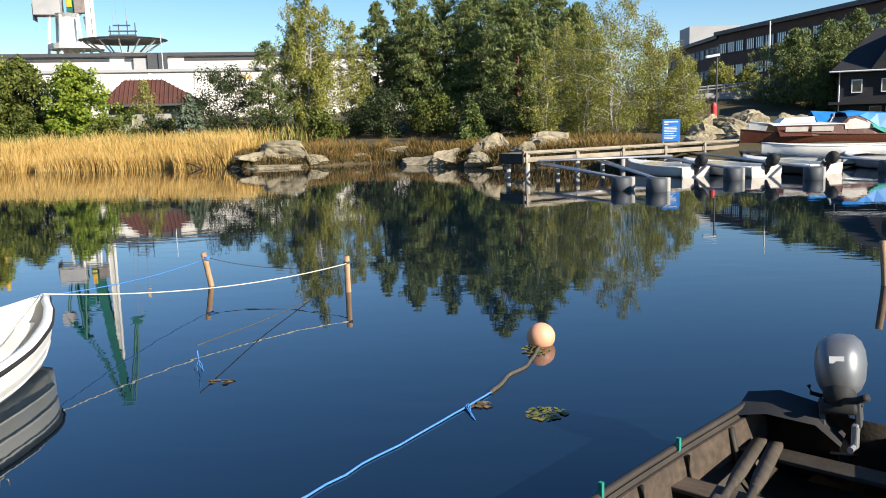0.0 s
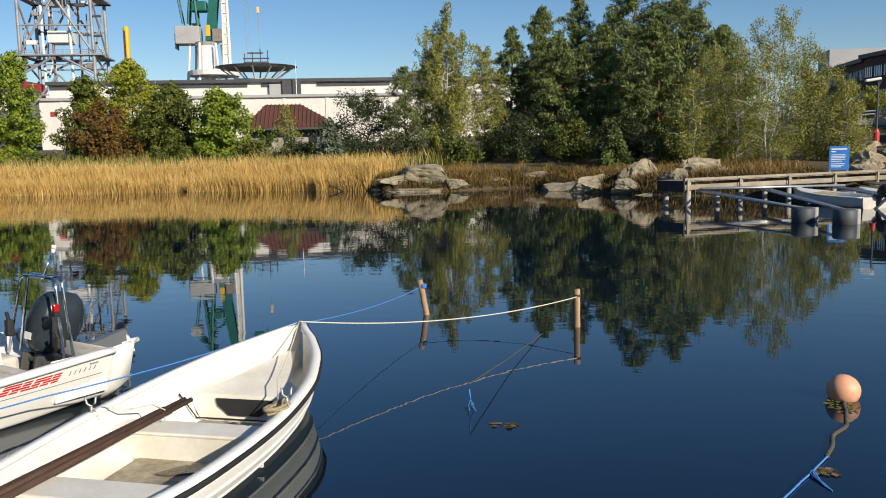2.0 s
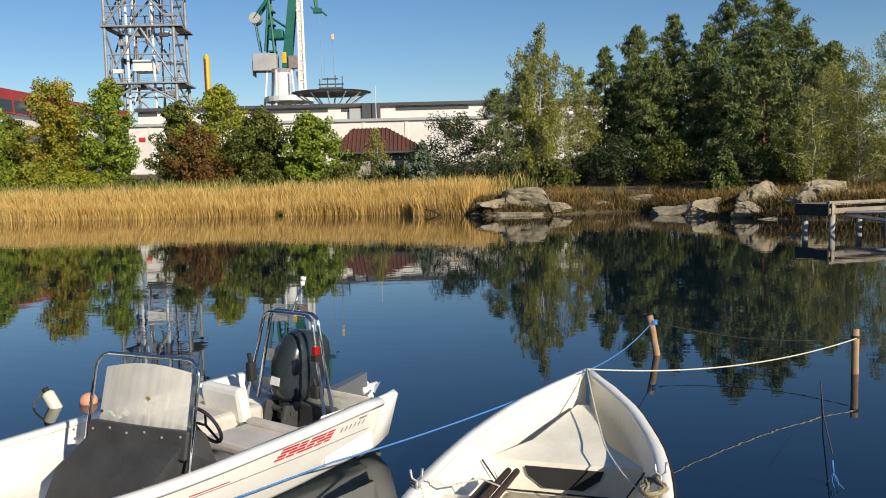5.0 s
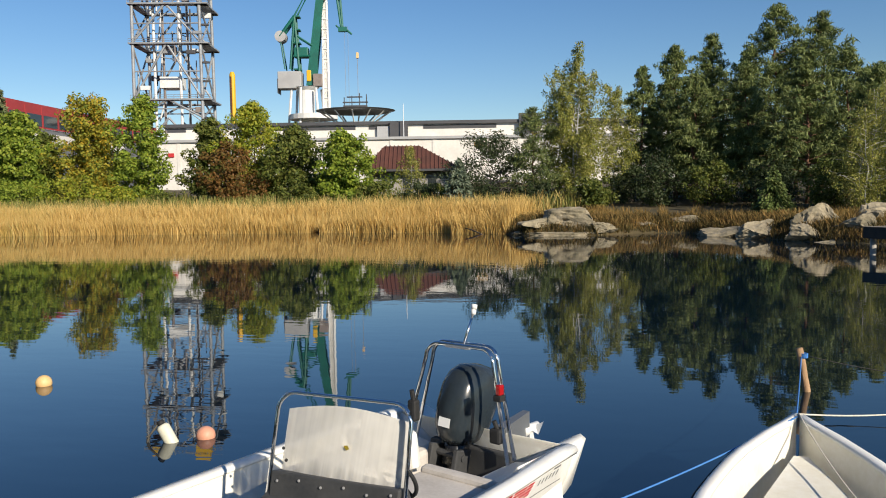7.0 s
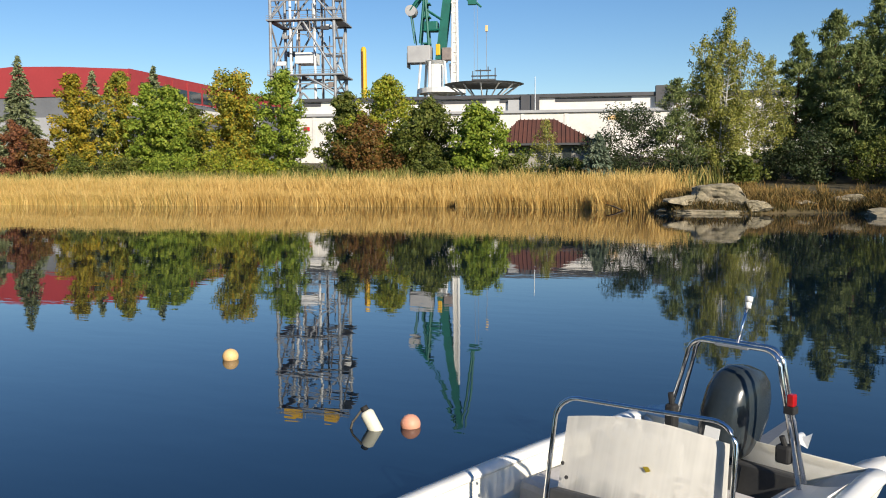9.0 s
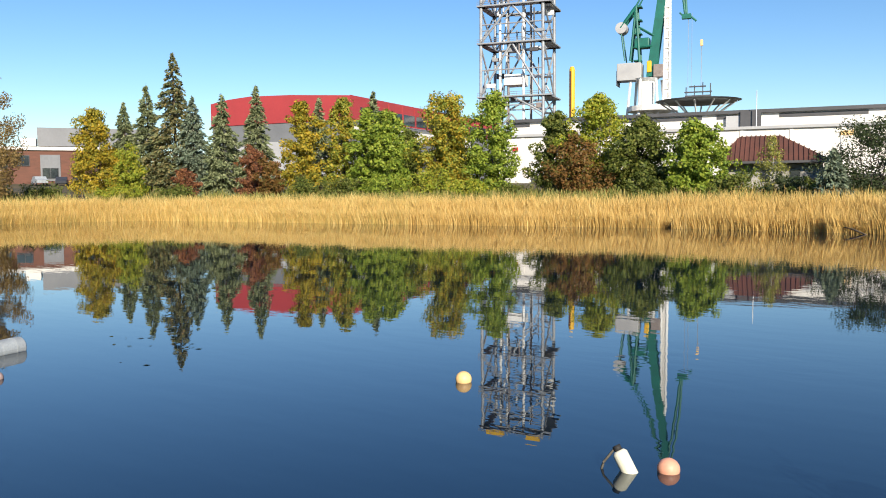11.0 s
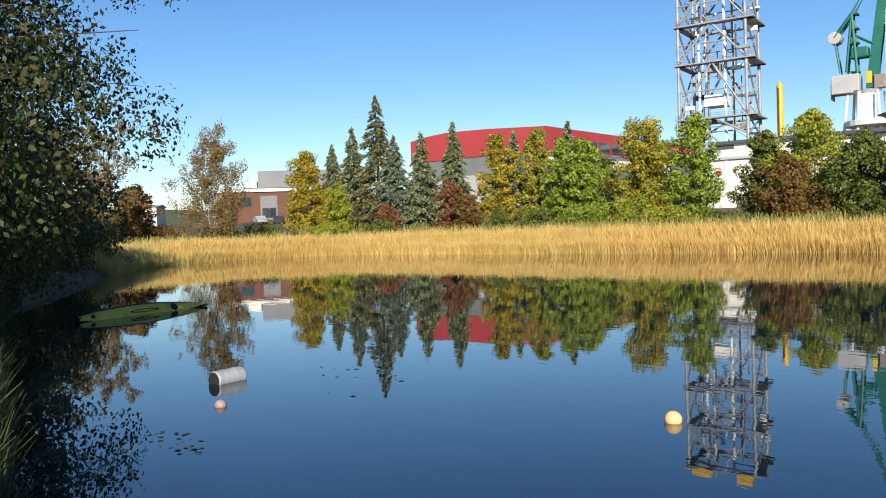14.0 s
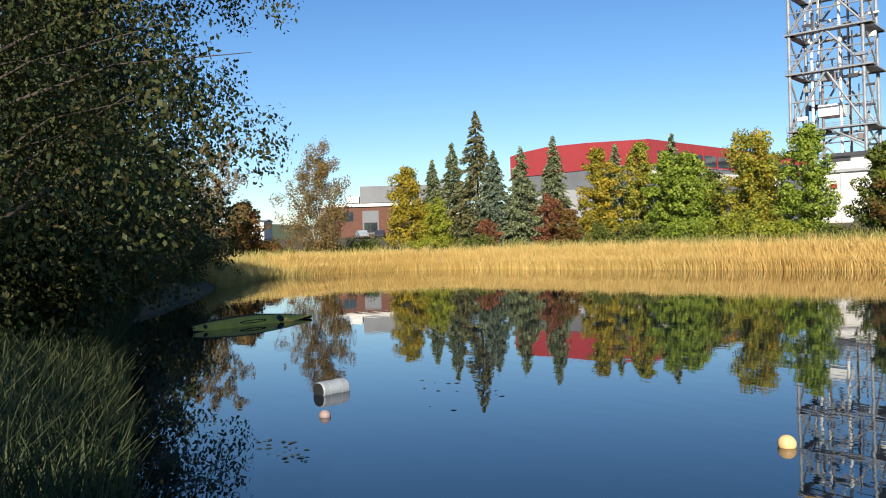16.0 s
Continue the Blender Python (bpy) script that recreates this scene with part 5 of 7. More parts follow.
part("backrest", Geo().box(0.10, 0.66, 0.50, 0.62, 0.40, 0.74, pose(0, 0, 0, -8, 0, 0), cut=0.05), M["white_hull"], mboat)
for q in (-1, 1):
    part("corner_seat", Geo().loft([[(q * x, y, z) for x, z in ((0.36, 0.15), (0.36, 0.33), (0.43, 0.365), (0.56, 0.385), (0.68, 0.42), (0.78, 0.49), (0.83, 0.555), (0.86, 0.15))][::q] for y in (0.06, 0.16, 0.42, 0.62)], True, cap=True), M["white_hull"], mboat, "moulded white corner seat", smooth=False)
part("cleat", Geo().tube([(0.74, 2.9, 0.49), (0.74, 2.9, 0.55)], 0.012, 6).tube([(0.74, 2.80, 0.555), (0.74, 3.0, 0.555)], 0.013, 6), M["black_rubber"], mboat)
part("deck", Geo().loft([[(-0.72, 3.05, 0.46), (0, 3.05, 0.49), (0.72, 3.05, 0.46)], [(-0.40, 3.9, 0.53), (0, 3.95, 0.56), (0.40, 3.9, 0.53)], [(-0.05, 4.4, 0.59), (0, 4.42, 0.61), (0.05, 4.4, 0.59)]]), M["console"], mboat, "black non-slip bow deck", smooth=True)

# old dark wooden boat with a grey motor
dm = pose(2.17, 5.03, 0, 0, 0, 142)
DB = fine_stations([(0, 0.58, 0.52, -0.02), (1.0, 0.70, 0.46, -0.08), (2.0, 0.72, 0.45, -0.08), (2.9, 0.50, 0.52, 0.0), (3.6, 0.06, 0.62, 0.15)], 18)
dboat = thing("wooden_boat", "old tarred wooden boat with a grey outboard motor", "boat", dm)
hull_parts(dboat, DB, ROUND, M["dark_wood"], M["dark_wood"], M["dark_wood"], 0.03, rim=0.03, wall=0.025, rim_h=0.03)
for s in (-1, 1):
    for z0, z1, ins in ((0.30, 0.50, 0.045), (0.12, 0.27, 0.10)):
        part("plank", Geo().loft([[(s * (b * (0.99 - ins * 0.6) - 0.05 - ins * 0.4), y, g - 0.53 + z0), (s * (b - 0.048 - ins * 0.3), y, g - 0.53 + z1), (s * (b - 0.065 - ins * 0.3), y, g - 0.53 + z1), (s * (b * (0.99 - ins * 0.6) - 0.067 - ins * 0.4), y, g - 0.53 + z0)] for y, b, g, k in DB[:-2]], True, cap=True), M["old_wood"], dboat, "worn brown inner plank")
    for y in (0.45, 0.95, 1.45, 1.95, 2.45):
        b, g0 = between(DB, y, 1), between(DB, y, 2)
        part("rib", Geo().tube([(s * (b - 0.085), y, g0 - 0.03), (s * (b - 0.13), y, g0 - 0.25), (s * (b * 0.6), y, 0.06)], 0.022, 6), M["dark_wood"], dboat, smooth=True)
for y in (0.30, 1.05, 2.0):
    b = between(DB, y, 1) * 0.9
    part("thwart", Geo().box(-b, b, y - 0.09, y + 0.09, 0.28, 0.31, cut=0.006), M["old_wood"] if y > 0.5 else M["dark_wood"], dboat, "worn plank seat")
part("floor_board", Geo().box(-0.45, 0.45, 0.4, 2.9, 0.045, 0.06), M["green_floor"], dboat, "green painted floor")
part("stern_cover", Geo().loft([[(0.60, 0.30, 0.49), (0.40, 0.26, 0.53), (0.12, 0.20, 0.50), (-0.02, 0.16, 0.38)], [(0.62, -0.02, 0.56), (0.42, -0.05, 0.60), (0.14, -0.05, 0.56), (0.0, -0.05, 0.42)]]), M["black_rubber"], dboat, "black plastic cover over the stern", smooth=True)
outboard(dboat, pose(0.05, -0.08, 0.64, 8, 6, 10) @ Matrix.Diagonal((1.12, 1.12, 0.80, 1)), 0.75, M["cowl_silver"], "outboard_motor", mark=M["white_mark"], mark_z=0.36)
om_d = pose(0.05, -0.08, 0.64, 8, 6, 10)
part("front_cowl", Geo().ball((0, 0.135, 0.02), 0.095, 1.0, 18, 12, om_d).box(-0.10, 0.11, 0.10, 0.20, -0.10, -0.03, om_d, cut=0.02), M["black_rubber"], dboat, "black lower motor front", smooth=True)
part("tiller", Geo().tube([(0.02, 0.18, -0.02), (-0.10, 0.25, 0.0), (-0.17, 0.30, 0.03)], [0.02, 0.022, 0.026], 10, om_d), M["black_rubber"], dboat, "black steering handle", smooth=True)
part("shift_lever", Geo().tube([(0.10, 0.12, 0.0), (0.16, 0.14, 0.02), (0.17, 0.15, 0.07)], 0.014, 8, om_d), M["black_rubber"], dboat, smooth=True)
part("clamp", Geo().box(-0.10, -0.06, 0.05, 0.11, 0.36, 0.52, cut=0.01).tube([(-0.08, 0.12, 0.38), (-0.08, 0.18, 0.38)], 0.02, 8), M["alu"], dboat)
for i, (x, y) in enumerate(((0.66, 0.95), (0.71, 1.75))):
    part("oar_pin", Geo().box(x - 0.012, x + 0.012, y - 0.012, y + 0.012, 0.40, 0.53), M["tarp_green"], dboat, "pale green rowlock pin")
for k, x in enumerate((0.44, 0.34)):
    om3 = dm @ pose(x, 0.22, 0.335, -1.2, 0, 8 + 2 * k)
    g = Geo().loft([[(-a, yy, -0.01), (a, yy, -0.01), (a, yy, 0.014), (-a, yy, 0.014)] for yy, a in ((0.0, 0.035), (0.04, 0.045), (0.55, 0.042), (0.75, 0.026))], True, om3, True)
    g.tube([(0, 0.7, 0.0), (0, 1.5, 0.01), (0, 2.4, 0.02)], [0.026, 0.024, 0.022], 8, om3).box(-0.04, 0.04, 0.95, 1.05, -0.02, 0.045, om3, cut=0.01)
    solid("oar", g, M["grey_oar"], "worn grey-brown wooden oar in an old boat", "oar", group="oars", smooth=True)
coil = [dm @ Vector((-0.30 + (0.06 + 0.02 * math.sin(i)) * math.cos(i * 0.6), 1.0 + 0.07 * math.sin(i * 0.6), 0.32 + 0.0012 * i)) for i in range(60)]
solid("rope_coil", Geo().tube(coil, 0.005, 5), M["rope_dark"], "thin grey line coiled on a boat seat", "rope", smooth=True)

# ---- posts, ropes, buoys ----
def post(x, y, h, r, bend, label, material="post_wood", lean=0.0):
    g = Geo().tube([(x - bend, y, -1.3), (x + bend, y, -0.4), (x + bend * 0.8, y, 0.02), (x + bend * 0.2, y, h * 0.35), (x - bend * 0.2, y, h * 0.6), (x - bend + lean, y, h)], [r * 1.05, r * 1.02, r * 1.03, r * 0.94, r, r * 0.97], 12)
    return solid("mooring_post", g, M[material], label, "post", group="mooring posts", smooth=True)


post(-4.47, 12.37, 0.53, 0.045, 0.05, "crooked bare wooden mooring post in the water")
post(-2.15, 11.71, 0.53, 0.043, 0.0, "straight peeled wooden mooring post in the water")
post(5.38, 11.49, 0.62, 0.05, 0.03, "thin pale mooring post in the water")
bow = rowm @ Vector((0, 4.46, 0.69))
rope("mooring_rope", "white rope from a boat bow to a mooring post", [bow, (-2.15, 11.66, 0.43)], 0.007, M["rope_white"], 0.14, smooth_n=24)
rope("mooring_rope", "blue rope from a boat bow to a mooring post", [bow + Vector((-0.02, -0.03, -0.02)), (-4.5, 12.33, 0.43)], 0.007, M["rope_blue"], 0.07, smooth_n=20)
rope("mooring_rope", "blue rope slack between two boats", [bow + Vector((-0.03, -0.05, -0.02)), (-6.6, 6.6, 0.40), (-8.3, 3.5, 0.42)], 0.007, M["rope_blue"], 0.04, smooth_n=16)
rope("mooring_rope", "thin dark rope between two mooring posts", [(-4.42, 12.37, 0.44), (-2.2, 11.75, 0.40)], 0.005, M["rope_dark"], 0.10, smooth_n=16)
g = Geo()
for k in range(5):
    a = k * 1.3
    g.tube([(-4.47 - 0.048 * math.cos(t), 12.37 + 0.048 * math.sin(t), 0.42 + 0.012 * k) for t in np.linspace(0, 6.2, 12)], 0.006, 5)
solid("rope_knot", g, M["rope_blue"], "blue rope wound round a post", "rope", smooth=True)
g = Geo()
for k in range(3):
    g.tube([(-2.15 + 0.046 * math.cos(t), 11.71 + 0.046 * math.sin(t), 0.43 + 0.012 * k) for t in np.linspace(0, 6.2, 12)], 0.006, 5)
solid("rope_knot", g, M["rope_dark"], "dark cord wound round a post", "rope", smooth=True)
g = Geo()
for k in range(6):
    a = k * 1.05
    g.tube([(-3.03, 7.93, 0.10), (-3.03 + 0.03 * math.cos(a), 7.93 + 0.03 * math.sin(a), 0.05), (-3.03 + (0.04 + 0.008 * k) * math.cos(a + 0.5), 7.93 + 0.06 * math.sin(a), -0.005)], 0.0035, 5)
g.tube([(-3.04, 7.93, 0.20), (-3.03, 7.93, 0.10)], 0.008, 6)
solid("frayed_rope", g, M["rope_blue"], "frayed blue rope end hanging at the water", "rope", smooth=True)
rope("mooring_line", "slack grey line from a frayed rope to the water", [(-3.04, 7.93, 0.25), (-2.85, 9.5, 0.10), (-2.59, 11.26, 0.0)], 0.006, M["rope_dark"], 0.0)


def buoy(x, y, r, material, label, up=0.35):
    b = thing("buoy", label, "buoy", pose(x, y, 0), "buoys")
    part("float", Geo().ball((0, 0, r * up), r, 0.97, 28, 16), M[material], b, smooth=True)
    part("eye", Geo().tube([(r * 0.5, 0, r * up - r * 0.82), (r * 0.62, 0, r * up - r * 1.0), (r * 0.7, 0, r * up - r * 0.7)], 0.018, 6), M["black_rubber"], b, smooth=True)
    return b


buoy(0.49, 8.71, 0.155, "buoy_orange", "faded orange-pink ball buoy", 0.55)
buoy(-14.09, 10.45, 0.105, "buoy_yellow", "faded yellow-orange ball buoy", 0.35)
buoy(-10.58, 8.88, 0.098, "buoy_pink", "faded pink-orange ball buoy", 0.25)
buoy(-19.11, 6.75, 0.085, "buoy_dull", "small dull pink weathered ball buoy", 0.2)
can = thing("canister_buoy", "tilted white plastic canister used as a buoy", "buoy", pose(-10.88, 8.67, 0.05, 0, -32, 0), "buoys")
part("canister", Geo().tube([(0, 0, -0.12), (0, 0, -0.10), (0, 0, 0.11), (0, 0, 0.135)], [0.055, 0.068, 0.068, 0.05], 16), M["canister"], can, smooth=True)
part("neck", Geo().tube([(0, 0, 0.135), (0, 0, 0.185)], 0.036, 12), M["black_rubber"], can, "dark rope-bound neck", smooth=True)
rope("mooring_line", "dark line from a canister into the water", [(-10.98, 8.67, 0.19), (-11.06, 8.60, 0.06), (-11.1, 8.58, -0.1)], 0.012, M["rope_dark"])
dr = thing("plastic_drum", "grey plastic drum floating on its side", "drum", pose(-20.93, 7.60, 0.06, 90, 0, 16))
part("drum_body", Geo().tube([(0, 0, -0.28), (0, 0, -0.26), (0, 0, 0.26), (0, 0, 0.28)], [0.14, 0.155, 0.155, 0.14], 24), M["drum"], dr, smooth=False)
part("end_cap", Geo().tube([(0, 0, 0.275), (0, 0, 0.292)], 0.135, 24), M["black_rubber"], dr, "dark drum lid")
for zz in (-0.12, 0.12):
    part("hoop", Geo().tube([(0, 0, zz - 0.015), (0, 0, zz + 0.015)], 0.160, 24), M["drum"], dr)
KY = fine_stations([(0, 0.10, 0.17, 0.04), (0.7, 0.23, 0.17, -0.03), (2.3, 0.33, 0.17, -0.06), (3.9, 0.20, 0.17, -0.03), (4.9, 0.012, 0.165, 0.13)], 22)
kay = thing("kayak", "yellow kayak with black edging tilted in the water", "kayak", pose(-33.87, 8.12, -0.03, 0, 50, 21))
part("hull", Geo().loft([outer_ring(y, b, g, k, ROUND) for y, b, g, k in KY]), M["kayak"], kay, "yellow hull side", smooth=True)
part("deck", Geo().loft([[(-b, y, g), (-b * 0.6, y, g + 0.05), (0, y, g + 0.07), (b * 0.6, y, g + 0.05), (b, y, g)] for y, b, g, k in KY]), M["kayak"], kay, smooth=True)
part("cockpit", Geo().loft([[(0.05 * math.cos(a) * f, 2.3 + 0.5 * math.sin(a) * f, 0.235 + zz) for a in np.linspace(0, 2 * math.pi, 24, endpoint=False)] for f, zz in ((1.1, -0.02), (1.08, 0.03), (0.95, 0.03), (0.9, -0.0))], True, cap=True), M["black_rubber"], kay, "narrow black cockpit slot", smooth=True)
for y, r in ((3.45, 0.13), (0.45, 0.07)):
    part("hatch", Geo().tube([(0, y, 0.20), (0, y, 0.262)], r, 18), M["black_rubber"], kay, "black round hatch")
for s in (-1, 1):
    part("edge_band", Geo().loft([[(s * b * 1.0, y, g - 0.07), (s * (b * 1.02 + 0.014), y, g), (s * b * 0.80, y, g + 0.04)][::s] for y, b, g, k in KY]), M["black_rubber"], kay, smooth=True)
part("stern_cap", Geo().loft([[(-0.11, -0.012, 0.05), (0.11, -0.012, 0.05), (0.12, -0.012, 0.18), (0, -0.012, 0.24), (-0.12, -0.012, 0.18)], [(-0.13, 0.07, 0.03), (0.13, 0.07, 0.03), (0.135, 0.07, 0.185), (0, 0.07, 0.25), (-0.135, 0.07, 0.185)]], True, cap=True), M["black_rubber"], kay, "black stern cap")
rope("mooring_line", "blue rope lying on the water towards a buoy", [(-1.75, 4.25, 0.03), (-1.28, 5.03, 0.01), (-0.25, 6.71, 0.012), (-0.05, 7.08, 0.015)], 0.009, M["rope_blue"], 0.0, frayed=0.03)
rope("mooring_line", "weed-grown dark rope at a buoy", [(-0.05, 7.08, 0.012), (0.12, 7.55, 0.008), (0.36, 8.1, 0.006), (0.47, 8.6, 0.0)], 0.02, M["rope_dark"], 0.0, frayed=0.05)
g = Geo()
for k in range(4):
    g.tube([(-0.25, 6.71, 0.04), (-0.25 + 0.02 * math.cos(k * 1.6), 6.69 + 0.02 * math.sin(k * 1.6), 0.02), (-0.22 + 0.012 * k, 6.50 - 0.03 * k, 0.006)], 0.005, 5)
solid("rope_knot", g, M["rope_blue"], "blue rope knot with loose ends", "rope", smooth=True)


def litter(name, label, x, y, rx, ry, n, seed, material="weed", size=0.035):
    r = np.random.default_rng(seed)
    a, q = r.uniform(0, 6.28, n), np.sqrt(r.uniform(0, 1, n))
    p = np.stack([x + rx * q * np.cos(a), y + ry * q * np.sin(a), 0.004 + r.uniform(0, 0.006, n)], 1)
    t = r.uniform(0, 6.28, n)
    u, w = np.stack([np.cos(t), np.sin(t), 0 * t], 1), np.stack([-np.sin(t), np.cos(t), 0.15 * np.cos(3 * t)], 1)
    s = size * r.uniform(0.5, 1.3, n)[:, None]
    v = np.stack([p - u * s, p - w * s * 0.6, p + u * s, p + w * s * 0.6], 1).reshape(-1, 3)
    return solid(name, np_mesh(name, v, np.arange(4 * n).reshape(-1, 4), M[material]), None, label, "leaves", "stuff")


litter("floating_leaves", "brown fallen leaves floating together", -2.66, 7.5, 0.13, 0.08, 26, 400)
litter("floating_leaves", "pinkish fallen leaves on the water", -0.14, 6.77, 0.10, 0.08, 30, 401)
litter("water_weed", "patch of dark weed at the surface", 0.40, 6.55, 0.18, 0.16, 90, 402, "grass", 0.03)
litter("water_weed", "weed tangled round a buoy rope", 0.42, 8.45, 0.16, 0.22, 60, 403, "grass", 0.03)
litter("floating_leaves", "scattered leaves near a drum", -19.6, 9.2, 1.6, 1.2, 14, 404, "dark_shade_leaf", 0.05)
litter("floating_leaves", "scattered dark leaves by the bank", -17.6, 5.6, 0.8, 0.25, 26, 405, "dark_shade_leaf", 0.05)


# ---- industrial hall and yard ----
def wall_frame(a, b):
    """A frame whose x runs along the wall from a to b and whose y points away behind it."""
    ang = math.degrees(math.atan2(b[1] - a[1], b[0] - a[0]))
    return pose(a[0], a[1], 0, 0, 0, ang), math.hypot(b[0] - a[0], b[1] - a[1])


def window_mesh(w, h, depth=0.12):
    """The window's frame as one ring, a glazing bar and the pane."""
    def ring(a, y):
        return [(-w / 2 + a, y, a), (w / 2 - a, y, a), (w / 2 - a, y, h - a), (-w / 2 + a, y, h - a)]
    fr = Geo().loft([ring(0, depth), ring(0, -0.05), ring(0.08, -0.05), ring(0.08, depth), ring(0, depth)], True)
    return fr, Geo().box(-0.035, 0.035, -0.04, depth, 0.08, h - 0.08), Geo().box(-w / 2 + 0.05, w / 2 - 0.05, 0.03, 0.06, 0.05, h - 0.05)


def windows(parent, places, w, h, frame_m, bars=1, glass="window_glass"):
    fr, bar, gl = window_mesh(w, h)
    fme, bme, gme = mesh_of("window_frame", fr, frame_m), mesh_of("glazing_bar", bar, frame_m), mesh_of("pane", gl, M[glass])
    for x, y, z in places:
        o = part("window", fme, None, parent)
        o.location = (x, y, z)
        part("pane", gme, None, o)
        for i in range(bars):
            part("glazing_bar", bme, None, o).location = (-w / 2 + w * (i + 1) / (bars + 1), 0, 0)


hm, hl = wall_frame((-84.0, 109.5), (-8.0, 132.7))
hall = thing("industrial_hall", "long low white industrial hall with dark roof edge", "building", hm)
part("lower_wall", Geo().box(0, hl, 0, 26, 1, 11.1), M["wall_white"], hall)
part("cornice", Geo().box(-0.3, hl + 0.3, -0.4, 3.4, 11.1, 11.5), M["wall_grey"], hall, "grey cornice")
part("upper_wall", Geo().box(0.5, hl, 3, 26, 11.5, 13.6), M["wall_white"], hall)
part("roof_edge", Geo().box(0.2, hl, 2.4, 26.3, 13.6, 14.1), M["dark_metal"], hall, "dark roof edge")
for x0, x1 in ((0, 3.5), (12, 30), (31.5, 37.0), (40, 52), (60, hl)):
    part("dark_band", Geo().box(x0 + 0.6, x1, 2.9, 3.0, 12.9, 13.45), M["dark_metal"], hall, "dark strip below the roof")
part("vent_box", Geo().box(35.4, 38.2, 2.0, 3.2, 11.6, 13.9), M["dark_metal"], hall, "dark ventilation box")
part("vent_box", Geo().box(33.4, 35.3, 2.4, 3.0, 11.6, 13.3), M["wall_grey"], hall)
part("vent_box", Geo().box(12.6, 16.4, 2.0, 3.2, 11.6, 13.9), M["dark_metal"], hall, "dark ventilation box")
part("vent_box", Geo().box(55.5, 58.5, 2.0, 3.2, 12.2, 15.0), M["dark_metal"], hall, "dark roof unit")
part("sign_box", Geo().box(48.4, 50.2, -0.15, 0, 9.9, 10.5), M["buoy_yellow"], hall, "small yellow sign box")
part("alarm_box", Geo().box(1.6, 2.5, -0.2, 0, 8.9, 9.5), M["red_post"], hall, "small red box")
for x in (3, 9.5, 16, 22.5, 29, 35.5, 42, 48.5, 55, 61.5, 68):
    part("pilaster", Geo().box(x, x + 0.5, -0.12, 0, 1.5, 11.1), M["wall_white"], hall)
    part("opening", Geo().box(x + 1.6, x + 5.2, -0.05, 0.1, 2.4, 4.6), M["dark_metal"], hall, "dark low opening")
part("flag_pole", Geo().tube([(37.6, 1.0, 11.4), (37.6, 1.0, 16.6)], [0.09, 0.05], 8), M["alu"], hall, "thin mast with lamp")

hs, hsl = wall_frame((-35.6, 74.3), (-27.0, 77.0))
house = thing("brick_house", "small house with a hipped red-brown tile roof, wall greyed for shade", "house", hs)
# the wall's grey stands for the shade lying on it
part("wall", Geo().box(0.4, hsl - 0.4, 0.9, 7.6, 1.4, 5.0), M["concrete"], house, "rendered wall, coloured grey for shade")
rg = Geo().add([(-0.3, -0.3, 4.95), (hsl + 0.3, -0.3, 4.95), (hsl + 0.3, 8.3, 4.95), (-0.3, 8.3, 4.95), (1.7, 3.6, 7.4), (hsl - 3.8, 3.6, 7.4)], [(0, 1, 5, 4), (1, 2, 5), (2, 3, 4, 5), (3, 0, 4), (3, 2, 1, 0)])
roof = part("roof", rg, M["roof_tile"], house, "red-brown tiled hip roof")
for i in range(24):
    x = -0.1 + i * (hsl + 0.2) / 23
    lo, hi = Vector((x, -0.3, 5.0)), None
    if x < 1.7:
        f = (x + 0.3) / 2.0
    elif x > hsl - 3.8:
        f = (hsl + 0.3 - x) / 4.1
    else:
        f = 1.0
    f = max(min(f, 1), 0.05)
    hi = Vector((x, -0.3 + 3.9 * f, 5.0 + 2.45 * f))
    part("tile_rib", Geo().tube([lo, hi], 0.06, 5), M["roof_tile"], roof)
part("eave", Geo().box(-0.35, hsl + 0.35, -0.36, -0.30, 4.8, 5.0), M["dark_metal"], house, "dark eave board")
for x in (1.6, 3.6, 6.0):
    part("window", Geo().box(x, x + 0.8, 0.83, 0.90, 3.2, 4.2), M["window_glass"], house)

# lattice tower
tm = pose(-143.7, 200.8, 0, 0, 0, 19)
tower = thing("lattice_tower", "tall grey steel lattice tower of a rig", "tower", tm)
TW, TD = 9.2, 7.0
levels = [3, 14, 24.5, 29.5, 44.5, 55.0, 66.0]
for x in (-TW, TW):
    for y in (-TD, TD):
        part("leg", Geo().tube([(x, y, 2), (x * 0.97, y * 0.97, 67)], 0.46, 8), M["steel_light"], tower)
for sx, sy in ((-0.45, -1), (0.3, -1), (-0.45, 1), (0.3, 1)):
    part("inner_leg", Geo().tube([(sx * TW, sy * TD * 0.6, 2), (sx * TW, sy * TD * 0.6, 66)], 0.38, 8), M["steel_white"], tower)
